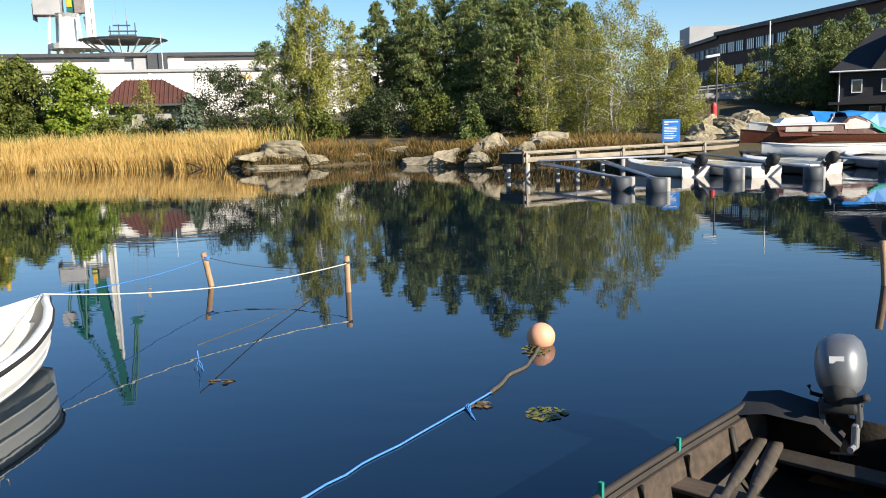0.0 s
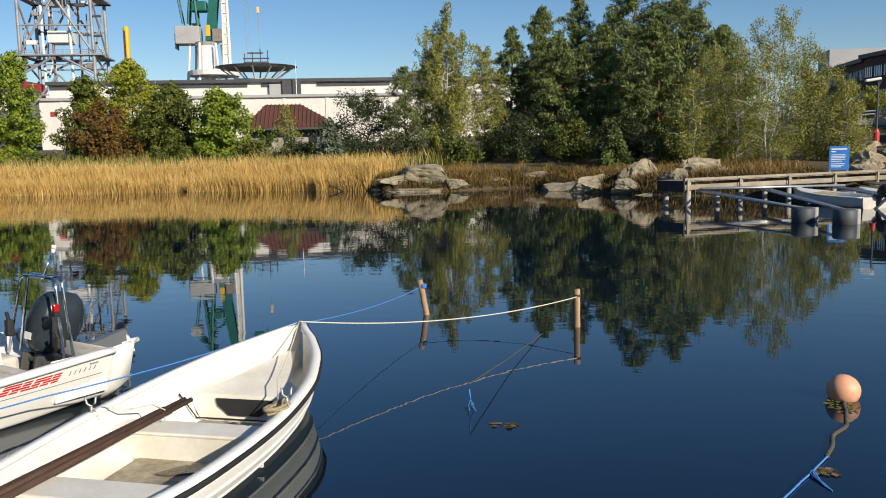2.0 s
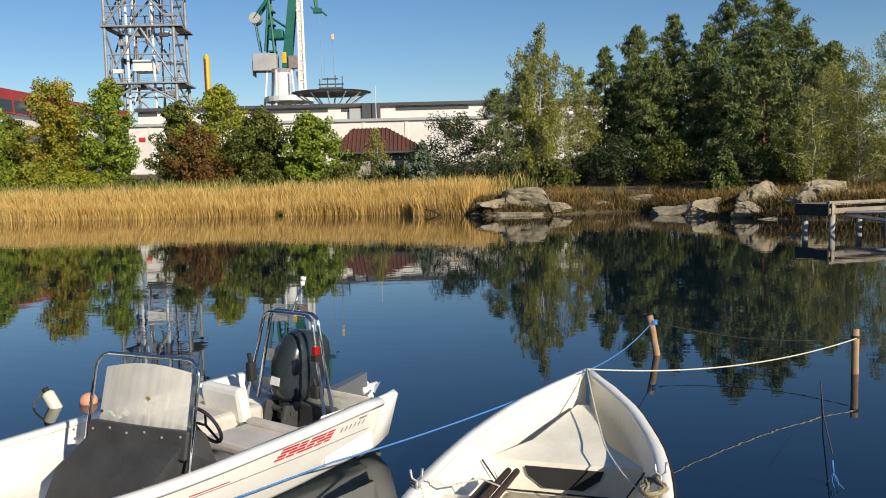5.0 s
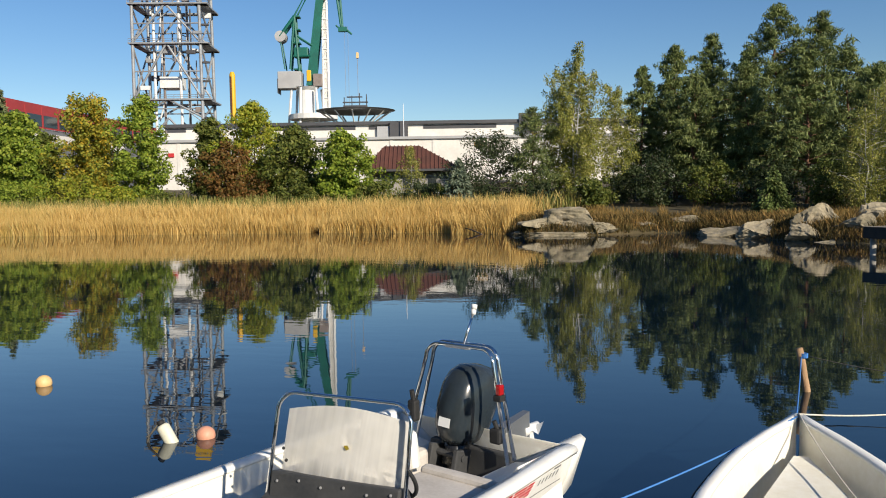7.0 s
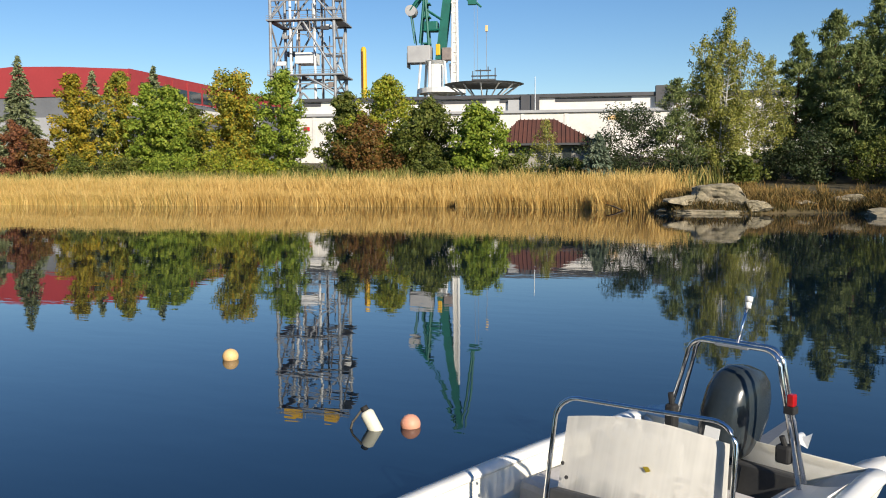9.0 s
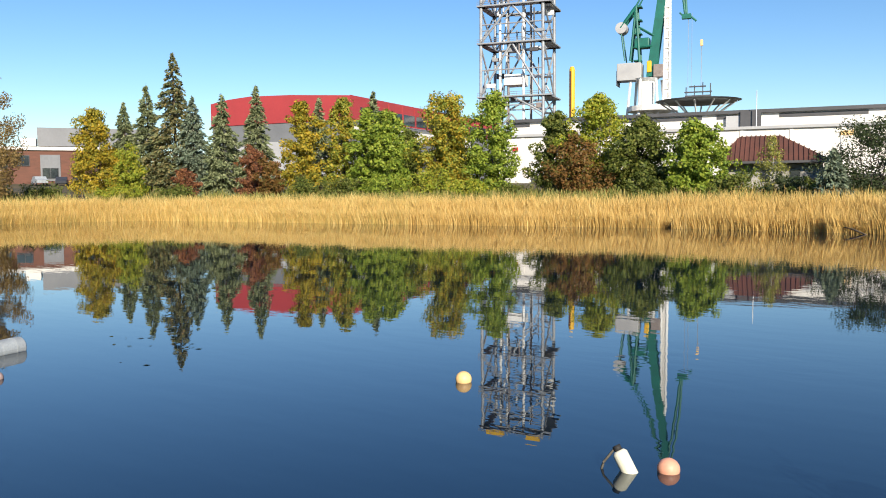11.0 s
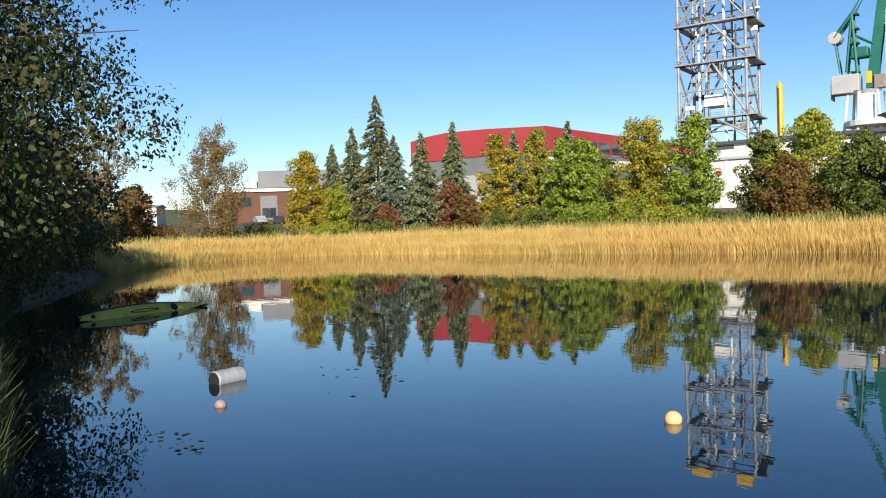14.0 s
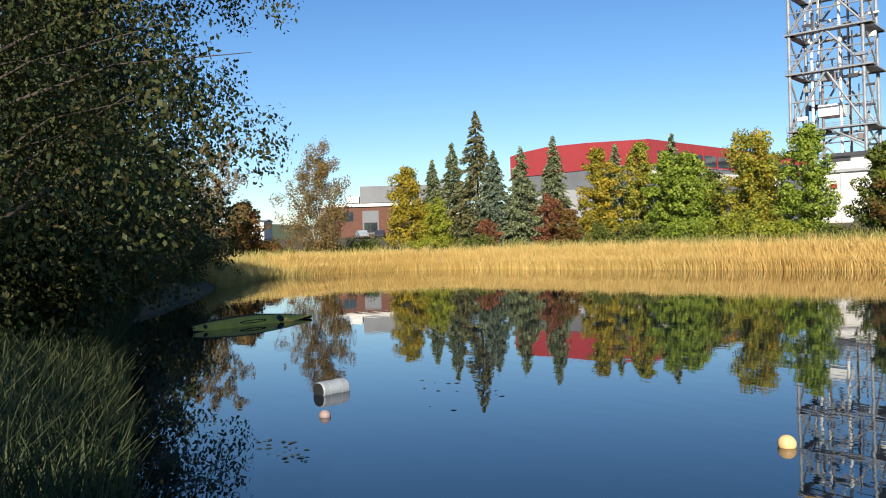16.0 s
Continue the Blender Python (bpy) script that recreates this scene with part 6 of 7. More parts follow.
for z0, z1 in zip(levels, levels[1:]):
    for y in (-TD, TD):
        part("brace", Geo().tube([(-TW, y, z0), (0, y, z1)], 0.3, 6), M["steel_light"], tower)
        part("brace", Geo().tube([(0, y, z1), (TW, y, z0)], 0.3, 6), M["steel_light"], tower)
        part("brace", Geo().tube([(-TW, y, (z0 + z1) / 2), (TW, y, (z0 + z1) / 2)], 0.2, 6), M["steel_light"], tower)
    for x in (-TW, TW):
        part("brace", Geo().tube([(x, -TD, z0), (x, TD, z1)], 0.28, 6), M["steel_light"], tower)
        part("brace", Geo().tube([(x, TD, z0), (x, -TD, z1)], 0.28, 6), M["steel_light"], tower)
    part("riser", Geo().tube([(-2.0, -3, z0), (-2.0, -3, z1)], 0.30, 6), M["skin_rust"], tower)
    part("riser", Geo().tube([(3.4, 2, z0), (3.4, 2, z1)], 0.26, 6), M["skin_rust"], tower)
    part("riser", Geo().tube([(-5.4, 3, z0), (-4.0, 3, z1)], 0.22, 6), M["steel_white"], tower)
trng = random.Random(77)
for k in range(46):
    z = trng.uniform(20, 63)
    x, y = trng.uniform(-TW, TW), trng.choice((-TD, -TD + 1.5, TD - 1.5, 0))
    if k % 3 == 0:
        part("pipe", Geo().tube([(x, y, z), (x, y, z + trng.uniform(5, 14))], trng.uniform(0.12, 0.24), 6), M[trng.choice(("skin_rust", "dark_metal", "steel_light"))], tower)
    elif k % 3 == 1:
        part("cross_member", Geo().tube([(x, y, z), (max(-TW, min(TW, x + trng.uniform(-6, 6))), y, z + trng.uniform(-3, 3))], 0.16, 6), M["steel_light"], tower)
    else:
        sx = trng.uniform(0.5, 1.3)
        part("fitting", Geo().box(x - sx, x + sx, y - 0.5, y + 0.5, z, z + trng.uniform(0.5, 1.6), cut=0.08), M[trng.choice(("skin_rust", "dark_metal", "steel_light", "steel_white"))], tower)
for z in (29.5, 44.5, 55.0, 66.0):
    deck = Geo().box(-TW - 0.8, TW + 2.2, -TD - 0.8, -TD + 2.2, z - 0.25, z + 0.15).box(-TW - 0.8, TW + 1.5, TD - 1.6, TD + 0.8, z - 0.25, z + 0.15).box(-TW - 0.8, -TW + 1.4, -TD, TD, z - 0.25, z + 0.1).box(TW - 1.6, TW + 1.8, -TD, TD, z - 0.25, z + 0.1)
    dk = part("platform", deck, M["steel_light"], tower, "grated steel platform")
    rl2 = Geo()
    for zz in (0.6, 1.15):
        rl2.tube([(-TW - 0.7, -TD - 0.7, z + zz), (TW + 2.1, -TD - 0.7, z + zz), (TW + 2.1, -TD + 2.0, z + zz)], 0.06, 4)
    for i in range(12):
        x = -TW - 0.7 + i * (2 * TW + 2.8) / 11
        rl2.tube([(x, -TD - 0.7, z), (x, -TD - 0.7, z + 1.15)], 0.05, 4)
    part("railing", rl2, M["steel_light"], dk)
for z in (24, 34, 39, 49, 60):
    part("lamp_bracket", Geo().box(TW + 0.4, TW + 2.2, -TD - 0.5, -TD + 0.5, z, z + 0.5), M["dark_metal"], tower)
part("gear", Geo().box(-3, 2.5, -4, 2, 33, 36), M["steel_white"], tower)
part("gear", Geo().box(-1.5, 1.8, -6, -3, 42, 44), M["steel_light"], tower)
part("gear", Geo().box(4, 8, -TD + 0.2, -TD + 2, 66.2, 69.6), M["yellow_paint"], tower, "yellow machine on the top deck")
part("gear", Geo().box(-8, -3, -TD + 0.2, -TD + 2, 66.2, 68.6), M["yellow_paint"], tower, "yellow machine on the top deck")

yb = thing("yellow_column", "bright yellow steel column behind a hall", "column", pose(-134.8, 216, 0))
part("column", Geo().tube([(0, 0, 3), (0, 0, 38.6), (0, 0, 39.4)], [0.85, 0.85, 0.5], 12), M["yellow_paint"], yb, smooth=False)
part("ladder", Geo().box(-0.25, 0.25, -1.05, -0.85, 6, 38), M["brown_clad"], yb)

# harbour crane
cm = pose(-120.6, 235.6, 0, 0, 0, 17)
crane = thing("harbour_crane", "tall white and green harbour crane", "crane", cm)
part("pedestal", Geo().tube([(0, 0, 2), (0, 0, 27), (0, 0, 35.5), (0, 0, 36.5)], [2.6, 2.4, 2.6, 4.0], 20), M["steel_white"], crane, "white crane column")
for a in range(6):
    t = a * math.pi / 3 + 0.3
    part("strut", Geo().tube([(6.2 * math.cos(t), 6.2 * math.sin(t), 20), (4.6 * math.cos(t), 4.6 * math.sin(t), 36)], 0.4, 6), M["steel_white"], crane)
part("platform", Geo().tube([(2, 0, 26.5), (2, 0, 28.0)], 7.5, 24), M["steel_white"], crane)
part("cab", Geo().box(-8.4, -1.2, -2.8, 2.8, 36.0, 41.2, cut=0.2), M["wall_grey"], crane, "pale grey machinery house")
# dark sheet standing in for shade on the machinery house's left face
part("cab_shade_side", Geo().box(-8.55, -8.4, -2.6, 2.6, 34.6, 39.0), M["dark_metal"], crane)
jib = Geo()
for s in (-1.3, 1.3):
    jib.loft([[(0.2, s - 0.35, 37), (3.0, s - 0.35, 37), (3.0, s + 0.35, 37), (0.2, s + 0.35, 37)], [(3.6, s - 0.35, 62), (6.0, s - 0.35, 62), (6.0, s + 0.35, 62), (3.6, s + 0.35, 62)], [(6.6, s - 0.3, 80), (8.2, s - 0.3, 80), (8.2, s + 0.3, 80), (6.6, s + 0.3, 80)]], True, cap=True)
for z in range(42, 80, 5):
    x = 1.8 + (z - 37) * 0.115
    jib.box(x - 0.6, x + 0.6, -1.3, 1.3, z - 0.3, z + 0.3)
part("boom", jib, M["crane_green"], crane, "green boom")
aft = Geo()
for s in (-1.6, 1.6):
    aft.tube([(-1.5, s, 37), (-3.0, s, 58)], 0.42, 6).tube([(-4.6, s, 42), (-3.0, s, 58)], 0.35, 6).tube([(-3.0, s, 58), (1.4, s, 66), (6.0, s * 0.5, 80)], 0.34, 6)
    aft.tube([(-3.0, s, 58), (-7.6, s, 52)], 0.5, 6).tube([(-7.6, s, 52), (-6.2, s, 42)], 0.22, 6)
    aft.tube([(-1.5, s, 46), (1.8, s, 46)], 0.3, 6).tube([(-2.2, s, 52), (2.4, s, 49)], 0.3, 6)
for z in (42, 46, 50, 54, 58):
    aft.box(-3.6, -1.4, -1.6, 1.6, z - 0.2, z + 0.2)
part("gantry", aft, M["crane_green"], crane, "green back frame")
part("counterweight", Geo().tube([(-7.4, -2.0, 52.0), (-7.4, 2.0, 52.0)], 1.7, 18), M["wall_grey"], crane)
part("winch", Geo().box(-3.4, 1.0, -1.8, 1.8, 45.6, 48.6, cut=0.3), M["crane_green"], crane)
part("winch", Geo().box(0.4, 1.8, -2.0, 2.0, 38.2, 41.6, cut=0.2), M["yellow_paint"], crane, "yellow winch")
part("operator_cabin", Geo().box(2.4, 5.2, -2.4, 0.4, 36.6, 40.4, cut=0.2), M["skin_rust"], crane)
wt = Geo()
for x, y in ((5.2, -1.2), (7.0, -1.2), (5.2, 1.2), (7.0, 1.2)):
    wt.tube([(x, y, 28), (x + (6.4 - x) * 0.35, y * 0.6, 66)], 0.28, 6)
for z in range(30, 64, 3):
    wt.box(5.2, 7.0, -1.2, 1.2, z, z + 0.25)
    wt.tube([(5.2, -1.2, z), (7.0, -1.2, z + 3)], 0.14, 5)
part("stair_tower", wt, M["steel_white"], crane, "white stair tower")
part("stair_clad", Geo().box(5.5, 6.8, -0.9, 0.9, 30, 62), M["wall_white"], crane)
fly = Geo()
for s in (-0.8, 0.8):
    fly.tube([(7.6, s, 80), (9.6, s, 68), (11.2, s, 55)], 0.36, 6).tube([(8.8, s, 80), (10.8, s, 68), (11.6, s, 55)], 0.3, 6)
for z in range(57, 77, 4):
    fly.tube([(11.1 - (z - 55) * 0.14, -0.8, z), (11.4 - (z - 55) * 0.11, 0.8, z + 3)], 0.18, 5)
fly.box(10.3, 12.9, -0.8, 0.8, 53.4, 54.8).tube([(12.4, 0, 54.4), (14.4, 0, 52.6)], 0.35, 6).tube([(10.8, 0, 54.2), (9.6, 0, 55.4)], 0.3, 6)
part("fly_jib", fly, M["crane_green"], crane, "green hanging jib")
part("cable", Geo().tube([(13.2, 0, 55), (13.2, 0, 30)], 0.05, 5).tube([(12.2, 0, 55), (12.2, 0, 30)], 0.05, 5).tube([(16.0, 0, 47), (16.0, 0, 33)], 0.08, 5), M["steel_light"], crane, "hanging steel cables")
part("hook", Geo().box(15.6, 16.4, -0.4, 0.4, 45.2, 47.0, cut=0.1), M["buoy_yellow"], crane)

# helicopter deck
hd = thing("helicopter_deck", "round helicopter deck on steel struts", "platform", pose(-98.3, 221.3, 0, 0, 0, 17))
part("deck", Geo().tube([(0, 0, 26.6), (0, 0, 26.8)], 10.2, 28), M["steel_light"], hd, "grey round deck")
part("rim", Geo().tube([(0, 0, 26.6), (0, 0, 27.0)], [10.3, 11.4], 28, caps=False), M["steel_light"], hd)
for i in range(12):
    a = i * math.pi / 6
    part("strut", Geo().tube([(9.8 * math.cos(a), 9.8 * math.sin(a), 26.5), (5.0 * math.cos(a), 5.0 * math.sin(a), 23.2)], 0.22, 5), M["steel_white"], hd)
part("support", Geo().box(-4.5, 4.5, -4.5, 4.5, 3, 23.6), M["wall_grey"], hd)
ant = Geo()
for x in (-3.2, -1.0, 1.2, 3.2):
    ant.tube([(x, 0, 27.5), (x, 0, 31.5 + (x > 0) * 0.8 - abs(x) * 0.2)], 0.14, 5)
ant.box(-3.6, 3.6, -0.4, 0.4, 29.3, 29.6).box(-2.4, 2.0, -0.4, 0.4, 30.8, 31.1).box(-3.4, 3.4, -1, 1, 28.0, 28.5)
part("antenna_rack", ant, M["dark_metal"], hd, "rack of antennas")

# red hall
rm, rl1 = wall_frame((-166.0, 111.9), (-130.3, 120.6))
redb = thing("red_hall", "large red and grey hall with a gently arched roof", "building", rm)
arch = [(0, 22.6), (5, 23.3), (11, 23.7), (22, 23.4), (rl1, 22.5)]
gw = Geo().loft([[(x, 0, 17.6), (x, 0, z)] for x, z in arch]).loft([[(x, 0, z), (x, 82, z)] for x, z in arch])
gw.add([(rl1, 0, 17.6), (rl1, 82, 17.6), (rl1, 82, 22.4), (rl1, 0, 22.6)], [(0, 1, 2, 3)]).add([(0, 0, 17.6), (0, 62, 17.6), (0, 62, 22.4), (0, 0, 22.6)], [(0, 3, 2, 1)])
part("red_cladding", gw, M["red_metal"], redb, "red metal cladding")
part("lower_wall", Geo().box(0.2, rl1 - 0.2, 0.2, 81, 1, 17.6), M["metal_grey"], redb, "grey metal cladding")
part("white_wall", Geo().box(6, rl1 - 1, -0.3, 0.2, 1, 13.6), M["wall_grey"], redb)
for i in range(12):
    part("window", Geo().box(rl1 - 0.02, rl1 + 0.08, 4 + i * 6.2, 9.6 + i * 6.2, 18.0, 20.4), M["window_glass"], redb)
    part("mullion", Geo().box(rl1 - 0.02, rl1 + 0.16, 9.6 + i * 6.2, 10.2 + i * 6.2, 17.6, 22.0), M["red_metal"], redb)
part("white_band", Geo().box(rl1 - 0.3, rl1 + 0.3, 0.5, 60, 14.5, 16.6), M["wall_white"], redb)

# brown office with grey box, white house, cars
bm2, bl = wall_frame((-158.6, 61.0), (-148.8, 78.5))
bro = thing("brown_building", "low brown wood-clad building with a grey box above", "building", bm2)
part("wall", Geo().box(0, bl, 0, 14, 3, 10.3), M["brown_clad"], bro, "red-brown wood cladding")
part("roof_band", Geo().box(-0.3, bl + 0.3, -0.4, 14, 10.4, 11.0), M["wall_white"], bro, "white roof band")
part("upper_box", Geo().box(8.0, bl + 8, 3, 14, 11.3, 14.6), M["metal_grey"], bro, "grey metal-clad upper box")
part("roof_unit", Geo().box(5.4, 7.8, 2, 5, 11.3, 12.6), M["wall_white"], bro)
part("entrance", Geo().box(8.6, 11.8, -0.15, 0.1, 5.0, 9.6), M["metal_grey"], bro, "grey entrance bay")
windows(bro, [(2.2, -0.1, 7.2), (5.6, -0.1, 7.6), (10.2, -0.25, 5.4), (15.5, -0.1, 7.4)], 2.6, 1.9, M["dark_metal"], 1)
wh = thing("white_house", "small white house at the end of the inlet", "house", wall_frame((-168.6, 45.0), (-164.6, 52.0))[0])
part("wall", Geo().box(3.6, 8, 0, 8, 3, 8.2), M["wall_white"], wh)
part("roof", Geo().add([(3.3, -0.4, 8.2), (8.4, -0.4, 8.2), (8.4, 8.4, 8.2), (3.3, 8.4, 8.2), (3.3, 4, 8.7), (8.4, 4, 8.7)], [(0, 1, 5, 4), (2, 3, 4, 5), (1, 2, 5), (3, 0, 4), (3, 2, 1, 0)]), M["wall_grey"], wh, "low pale roof")
windows(wh, [(4.9, -0.1, 5.2), (6.8, -0.1, 5.2)], 1.2, 1.3, M["white_mark"], 1)


def car(x, y, turn, paint, label, z):
    c = thing("car", label, "car", pose(x, y, z, 0, 0, turn), "cars in a car park")
    part("body", Geo().loft([[(px, -0.85, pz), (px, 0.85, pz)] for px, pz in ((-2.1, 0.35), (-2.15, 0.8), (-1.9, 0.95), (-1.2, 1.0), (-0.6, 1.45), (0.9, 1.45), (1.7, 0.98), (2.15, 0.85), (2.2, 0.35))]).add([(px, s * 0.85, pz) for s in (-1, 1) for px, pz in ((-2.1, 0.35), (-2.15, 0.8), (-1.9, 0.95), (-1.2, 1.0), (-0.6, 1.45), (0.9, 1.45), (1.7, 0.98), (2.15, 0.85), (2.2, 0.35))], [tuple(range(9)), tuple(range(9, 18))[::-1]]), paint, c)
    part("side_window", Geo().add([(-1.0, -0.86, 1.0), (1.4, -0.86, 1.0), (0.8, -0.86, 1.38), (-0.5, -0.86, 1.38)], [(0, 1, 2, 3)]), M["window_glass"], c)
    for px in (-1.3, 1.3):
        for py in (-0.8, 0.8):
            wl = part("wheel", Geo().tube([(px, py - 0.1, 0.32), (px, py + 0.1, 0.32)], 0.32, 14), M["black_rubber"], c)
            part("rim", Geo().tube([(px, py - 0.11, 0.32), (px, py + 0.11, 0.32)], 0.18, 10), M["alu"], wl)
    return c


for i, (x, y, paint, lb) in enumerate([(-143.5, 67.0, "car_dark", "dark parked car"), (-142.4, 69.6, "car_dark", "dark blue parked car"), (-141.5, 72.0, "car_white", "white parked van-like car"), (-140.5, 74.4, "car_white", "white parked car"), (-144.5, 63.8, "drum", "silver parked car"), (-139.8, 70.8, "car_white", "white parked estate car")]):
    car(x, y, 150 + 17 * (i % 3), M[paint], lb + " by a brown building", float(ground_z(x, y)))
hills = [[(-620 + 14 * math.sin(i), -420 + i * 24, -1), (-660, -420 + i * 24, 22 + 9 * noise.noise(Vector((i * 0.33, 1, 0))) + 3 * noise.noise(Vector((i * 1.7, 4, 0)))), (-760, -420 + i * 24, 27 + 10 * noise.noise(Vector((i * 0.3, 5, 0))))] for i in range(36)]
solid("backdrop_hill", Geo().loft(hills), M["hill"], "low wooded hill in the distance", "hill", "structure", smooth=True)

# ---- brick office, road, dark house ----
om, ol = wall_frame((37.2, 139.0), (55.0, 66.0))
office = thing("brick_office", "long dark brick office with rows of bright windows", "building", om)
# the wall's outer side faces the water, so depth runs the other way
part("wall", Geo().box(0, ol, 0, 16, 1, 15.0), M["brick_dark"], office)
part("roof_edge", Geo().box(-0.5, ol + 0.5, -0.7, 16.5, 15.0, 15.6), M["dark_metal"], office, "dark flat roof edge")
part("rooftop", Geo().box(44, 52, 4, 12, 15.6, 18.6), M["brick_dark"], office)
pl3 = [(1.4 + 2.55 * i + 0.5 * (i // 3), -0.1, z) for z in (12.0, 8.4, 4.8) for i in range(27)]
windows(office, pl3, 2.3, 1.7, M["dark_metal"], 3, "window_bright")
om2, ol2 = wall_frame((36.0, 172.0), (37.4, 139.6))
off2 = thing("brick_office", "lower wing of a dark brick office", "building", om2)
part("wall", Geo().box(0, ol2, 0, 16, 1, 14.6), M["brick_dark"], off2)
part("roof_edge", Geo().box(-0.5, ol2 + 0.4, -0.6, 16.5, 14.6, 15.2), M["dark_metal"], off2, "dark flat roof edge")
part("lift_house", Geo().box(1, 8, 2, 12, 15.2, 19.2), M["wall_grey"], off2, "pale lift house on the roof")
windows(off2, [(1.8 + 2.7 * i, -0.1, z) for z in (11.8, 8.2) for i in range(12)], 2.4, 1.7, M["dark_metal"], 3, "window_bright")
rail = thing("road_railing", "pale steel railing along a raised road", "railing")
part("deck", Geo().loft([[(14, 78.2, 2.9), (14, 78.2, 4.0), (14, 84, 4.0)], [(26, 78.6, 3.7), (26, 78.6, 4.75), (26, 85, 4.75)]]), M["concrete"], rail, "concrete road edge")
for zz in (0.35, 0.62):
    part("rail", Geo().tube([(14, 78.1, 4.0 + zz), (26, 78.5, 4.75 + zz)], 0.07, 6), M["alu"], rail)
for i in range(9):
    x = 14 + 1.5 * i
    part("post", Geo().tube([(x, 78.1 + 0.03 * i, 3.9 + 0.094 * i), (x, 78.1 + 0.03 * i, 4.7 + 0.094 * i)], 0.05, 6), M["alu"], rail)
wall3 = Geo().box(14, 27, 76.5, 77.5, 0.5, 3.0)
solid("retaining_wall", wall3, M["brick_dark"], "dark retaining wall below a road", "wall")
lamp = thing("street_lamp", "street lamp with a flat white head", "lamp", pose(16.4, 61.7, float(ground_z(16.4, 61.7))))
part("pole", Geo().tube([(0, 0, 0), (0, 0, 4.9)], [0.08, 0.055], 8), M["dark_metal"], lamp)
part("head", Geo().box(-0.15, 0.85, -0.2, 0.2, 4.82, 5.0, pose(0, 0, 0, 0, -8, 0), cut=0.05), M["white_mark"], lamp, "flat white lamp head")
part("arm", Geo().tube([(0, 0, 4.4), (0.2, 0, 4.85)], 0.04, 6), M["dark_metal"], lamp)
fp = thing("flag_pole", "tall thin white pole", "pole", pose(25.4, 78.0, float(ground_z(25.4, 78.0))))
part("pole", Geo().tube([(0, 0, 0), (0, 0, 6.9)], [0.11, 0.06], 8), M["steel_white"], fp)
fp2 = solid("red_marker", Geo().tube([(15.0, 57.0, 0.8), (15.0, 57.0, 3.0), (15.0, 57.0, 3.2)], [0.20, 0.20, 0.12], 12), M["red_post"], "red painted marker post", "post")
dh = thing("black_house", "black-painted wooden house with white-framed windows", "house", wall_frame((26.4, 65.2), (36.0, 61.4))[0])
part("wall", Geo().box(0, 10.4, 0, 8, 0.8, 5.2), M["house_black"], dh)
part("roof", Geo().add([(-0.6, -0.6, 5.3), (11, -0.6, 5.3), (11, 8.6, 5.3), (-0.6, 8.6, 5.3), (2.6, 4, 8.7), (10.6, 4, 8.7)], [(0, 1, 5, 4), (1, 2, 5), (2, 3, 4, 5), (3, 0, 4), (3, 2, 1, 0)]), M["house_black"], dh, "steep dark roof")
part("dormer", Geo().add([(2.2, -0.5, 5.4), (6.4, -0.5, 5.4), (4.3, -0.5, 8.6), (2.2, 3, 5.4), (6.4, 3, 5.4), (4.3, 3, 8.6)], [(0, 1, 2), (0, 2, 5, 3), (1, 4, 5, 2)]), M["house_black"], dh)
part("gutter", Geo().tube([(-0.6, -0.65, 5.3), (10.8, -0.65, 5.3)], 0.07, 6).tube([(0.1, -0.62, 5.3), (0.1, -0.1, 4.9), (0.1, -0.08, 0.9)], 0.05, 6), M["white_mark"], dh, "white gutter and downpipe")
part("porch_roof", Geo().box(-0.6, 10.6, -1.1, 0, 2.85, 3.05), M["house_black"], dh)
windows(dh, [(1.3, -0.1, 3.7), (3.3, -0.1, 3.7), (7.0, -0.1, 3.7)], 0.75, 1.0, M["white_mark"], 0)
windows(dh, [(4.3, -0.55, 6.0)], 1.1, 1.1, M["white_mark"], 1)
windows(dh, [(2.6, -0.1, 1.0), (3.7, -0.1, 1.0)], 0.85, 1.7, M["grey_mark"], 0)

# ---- pier, moorings and moored boats ----
pmx, plen = wall_frame((1.25, 34.2), (12.4, 42.5))
pier = thing("pier", "weathered wooden pier with plank side on posts", "pier", pmx)
brd = mesh_of("deck_board", Geo().box(0, 0.135, -0.05, 1.55, 1.02, 1.055), M["pier_wood"])
for i in range(int(plen / 0.15)):
    o = part("deck_board", brd, None, pier)
    o.location = (i * 0.15, 0.012 * math.sin(i * 5.1), 0.004 * math.sin(i * 3.3))
n_seg = 5
for i in range(n_seg):
    x0, x1 = plen * i / n_seg, plen * (i + 1) / n_seg
    part("side_plank", Geo().box(x0 + 0.02, x1 - 0.02, -0.09, -0.05, 0.70, 0.90, cut=0.006), M["pier_wood"], pier)
    part("edge_beam", Geo().box(x0 + 0.01, x1 - 0.01, -0.10, 0.05, 1.06, 1.16, cut=0.008), M["pier_wood"], pier)
    part("side_post", Geo().box(x0 + 0.1, x0 + 0.2, -0.14, -0.09, 0.6, 1.1, cut=0.006), M["pier_wood"], pier)
    for y in (0.1, 1.4):
        part("pier_post", Geo().tube([(x0 + 0.35, y, -1.4), (x0 + 0.35, y, 1.0)], 0.11, 10), M["concrete"], pier, smooth=True)
    part("joist", Geo().box(x0 + 0.2, x0 + 0.35, 0, 1.5, 0.85, 1.02), M["pier_wood"], pier)
part("end_plank", Geo().box(-0.05, 0.0, -0.1, 1.5, 0.62, 1.05, cut=0.006), M["dark_wood"], pier)


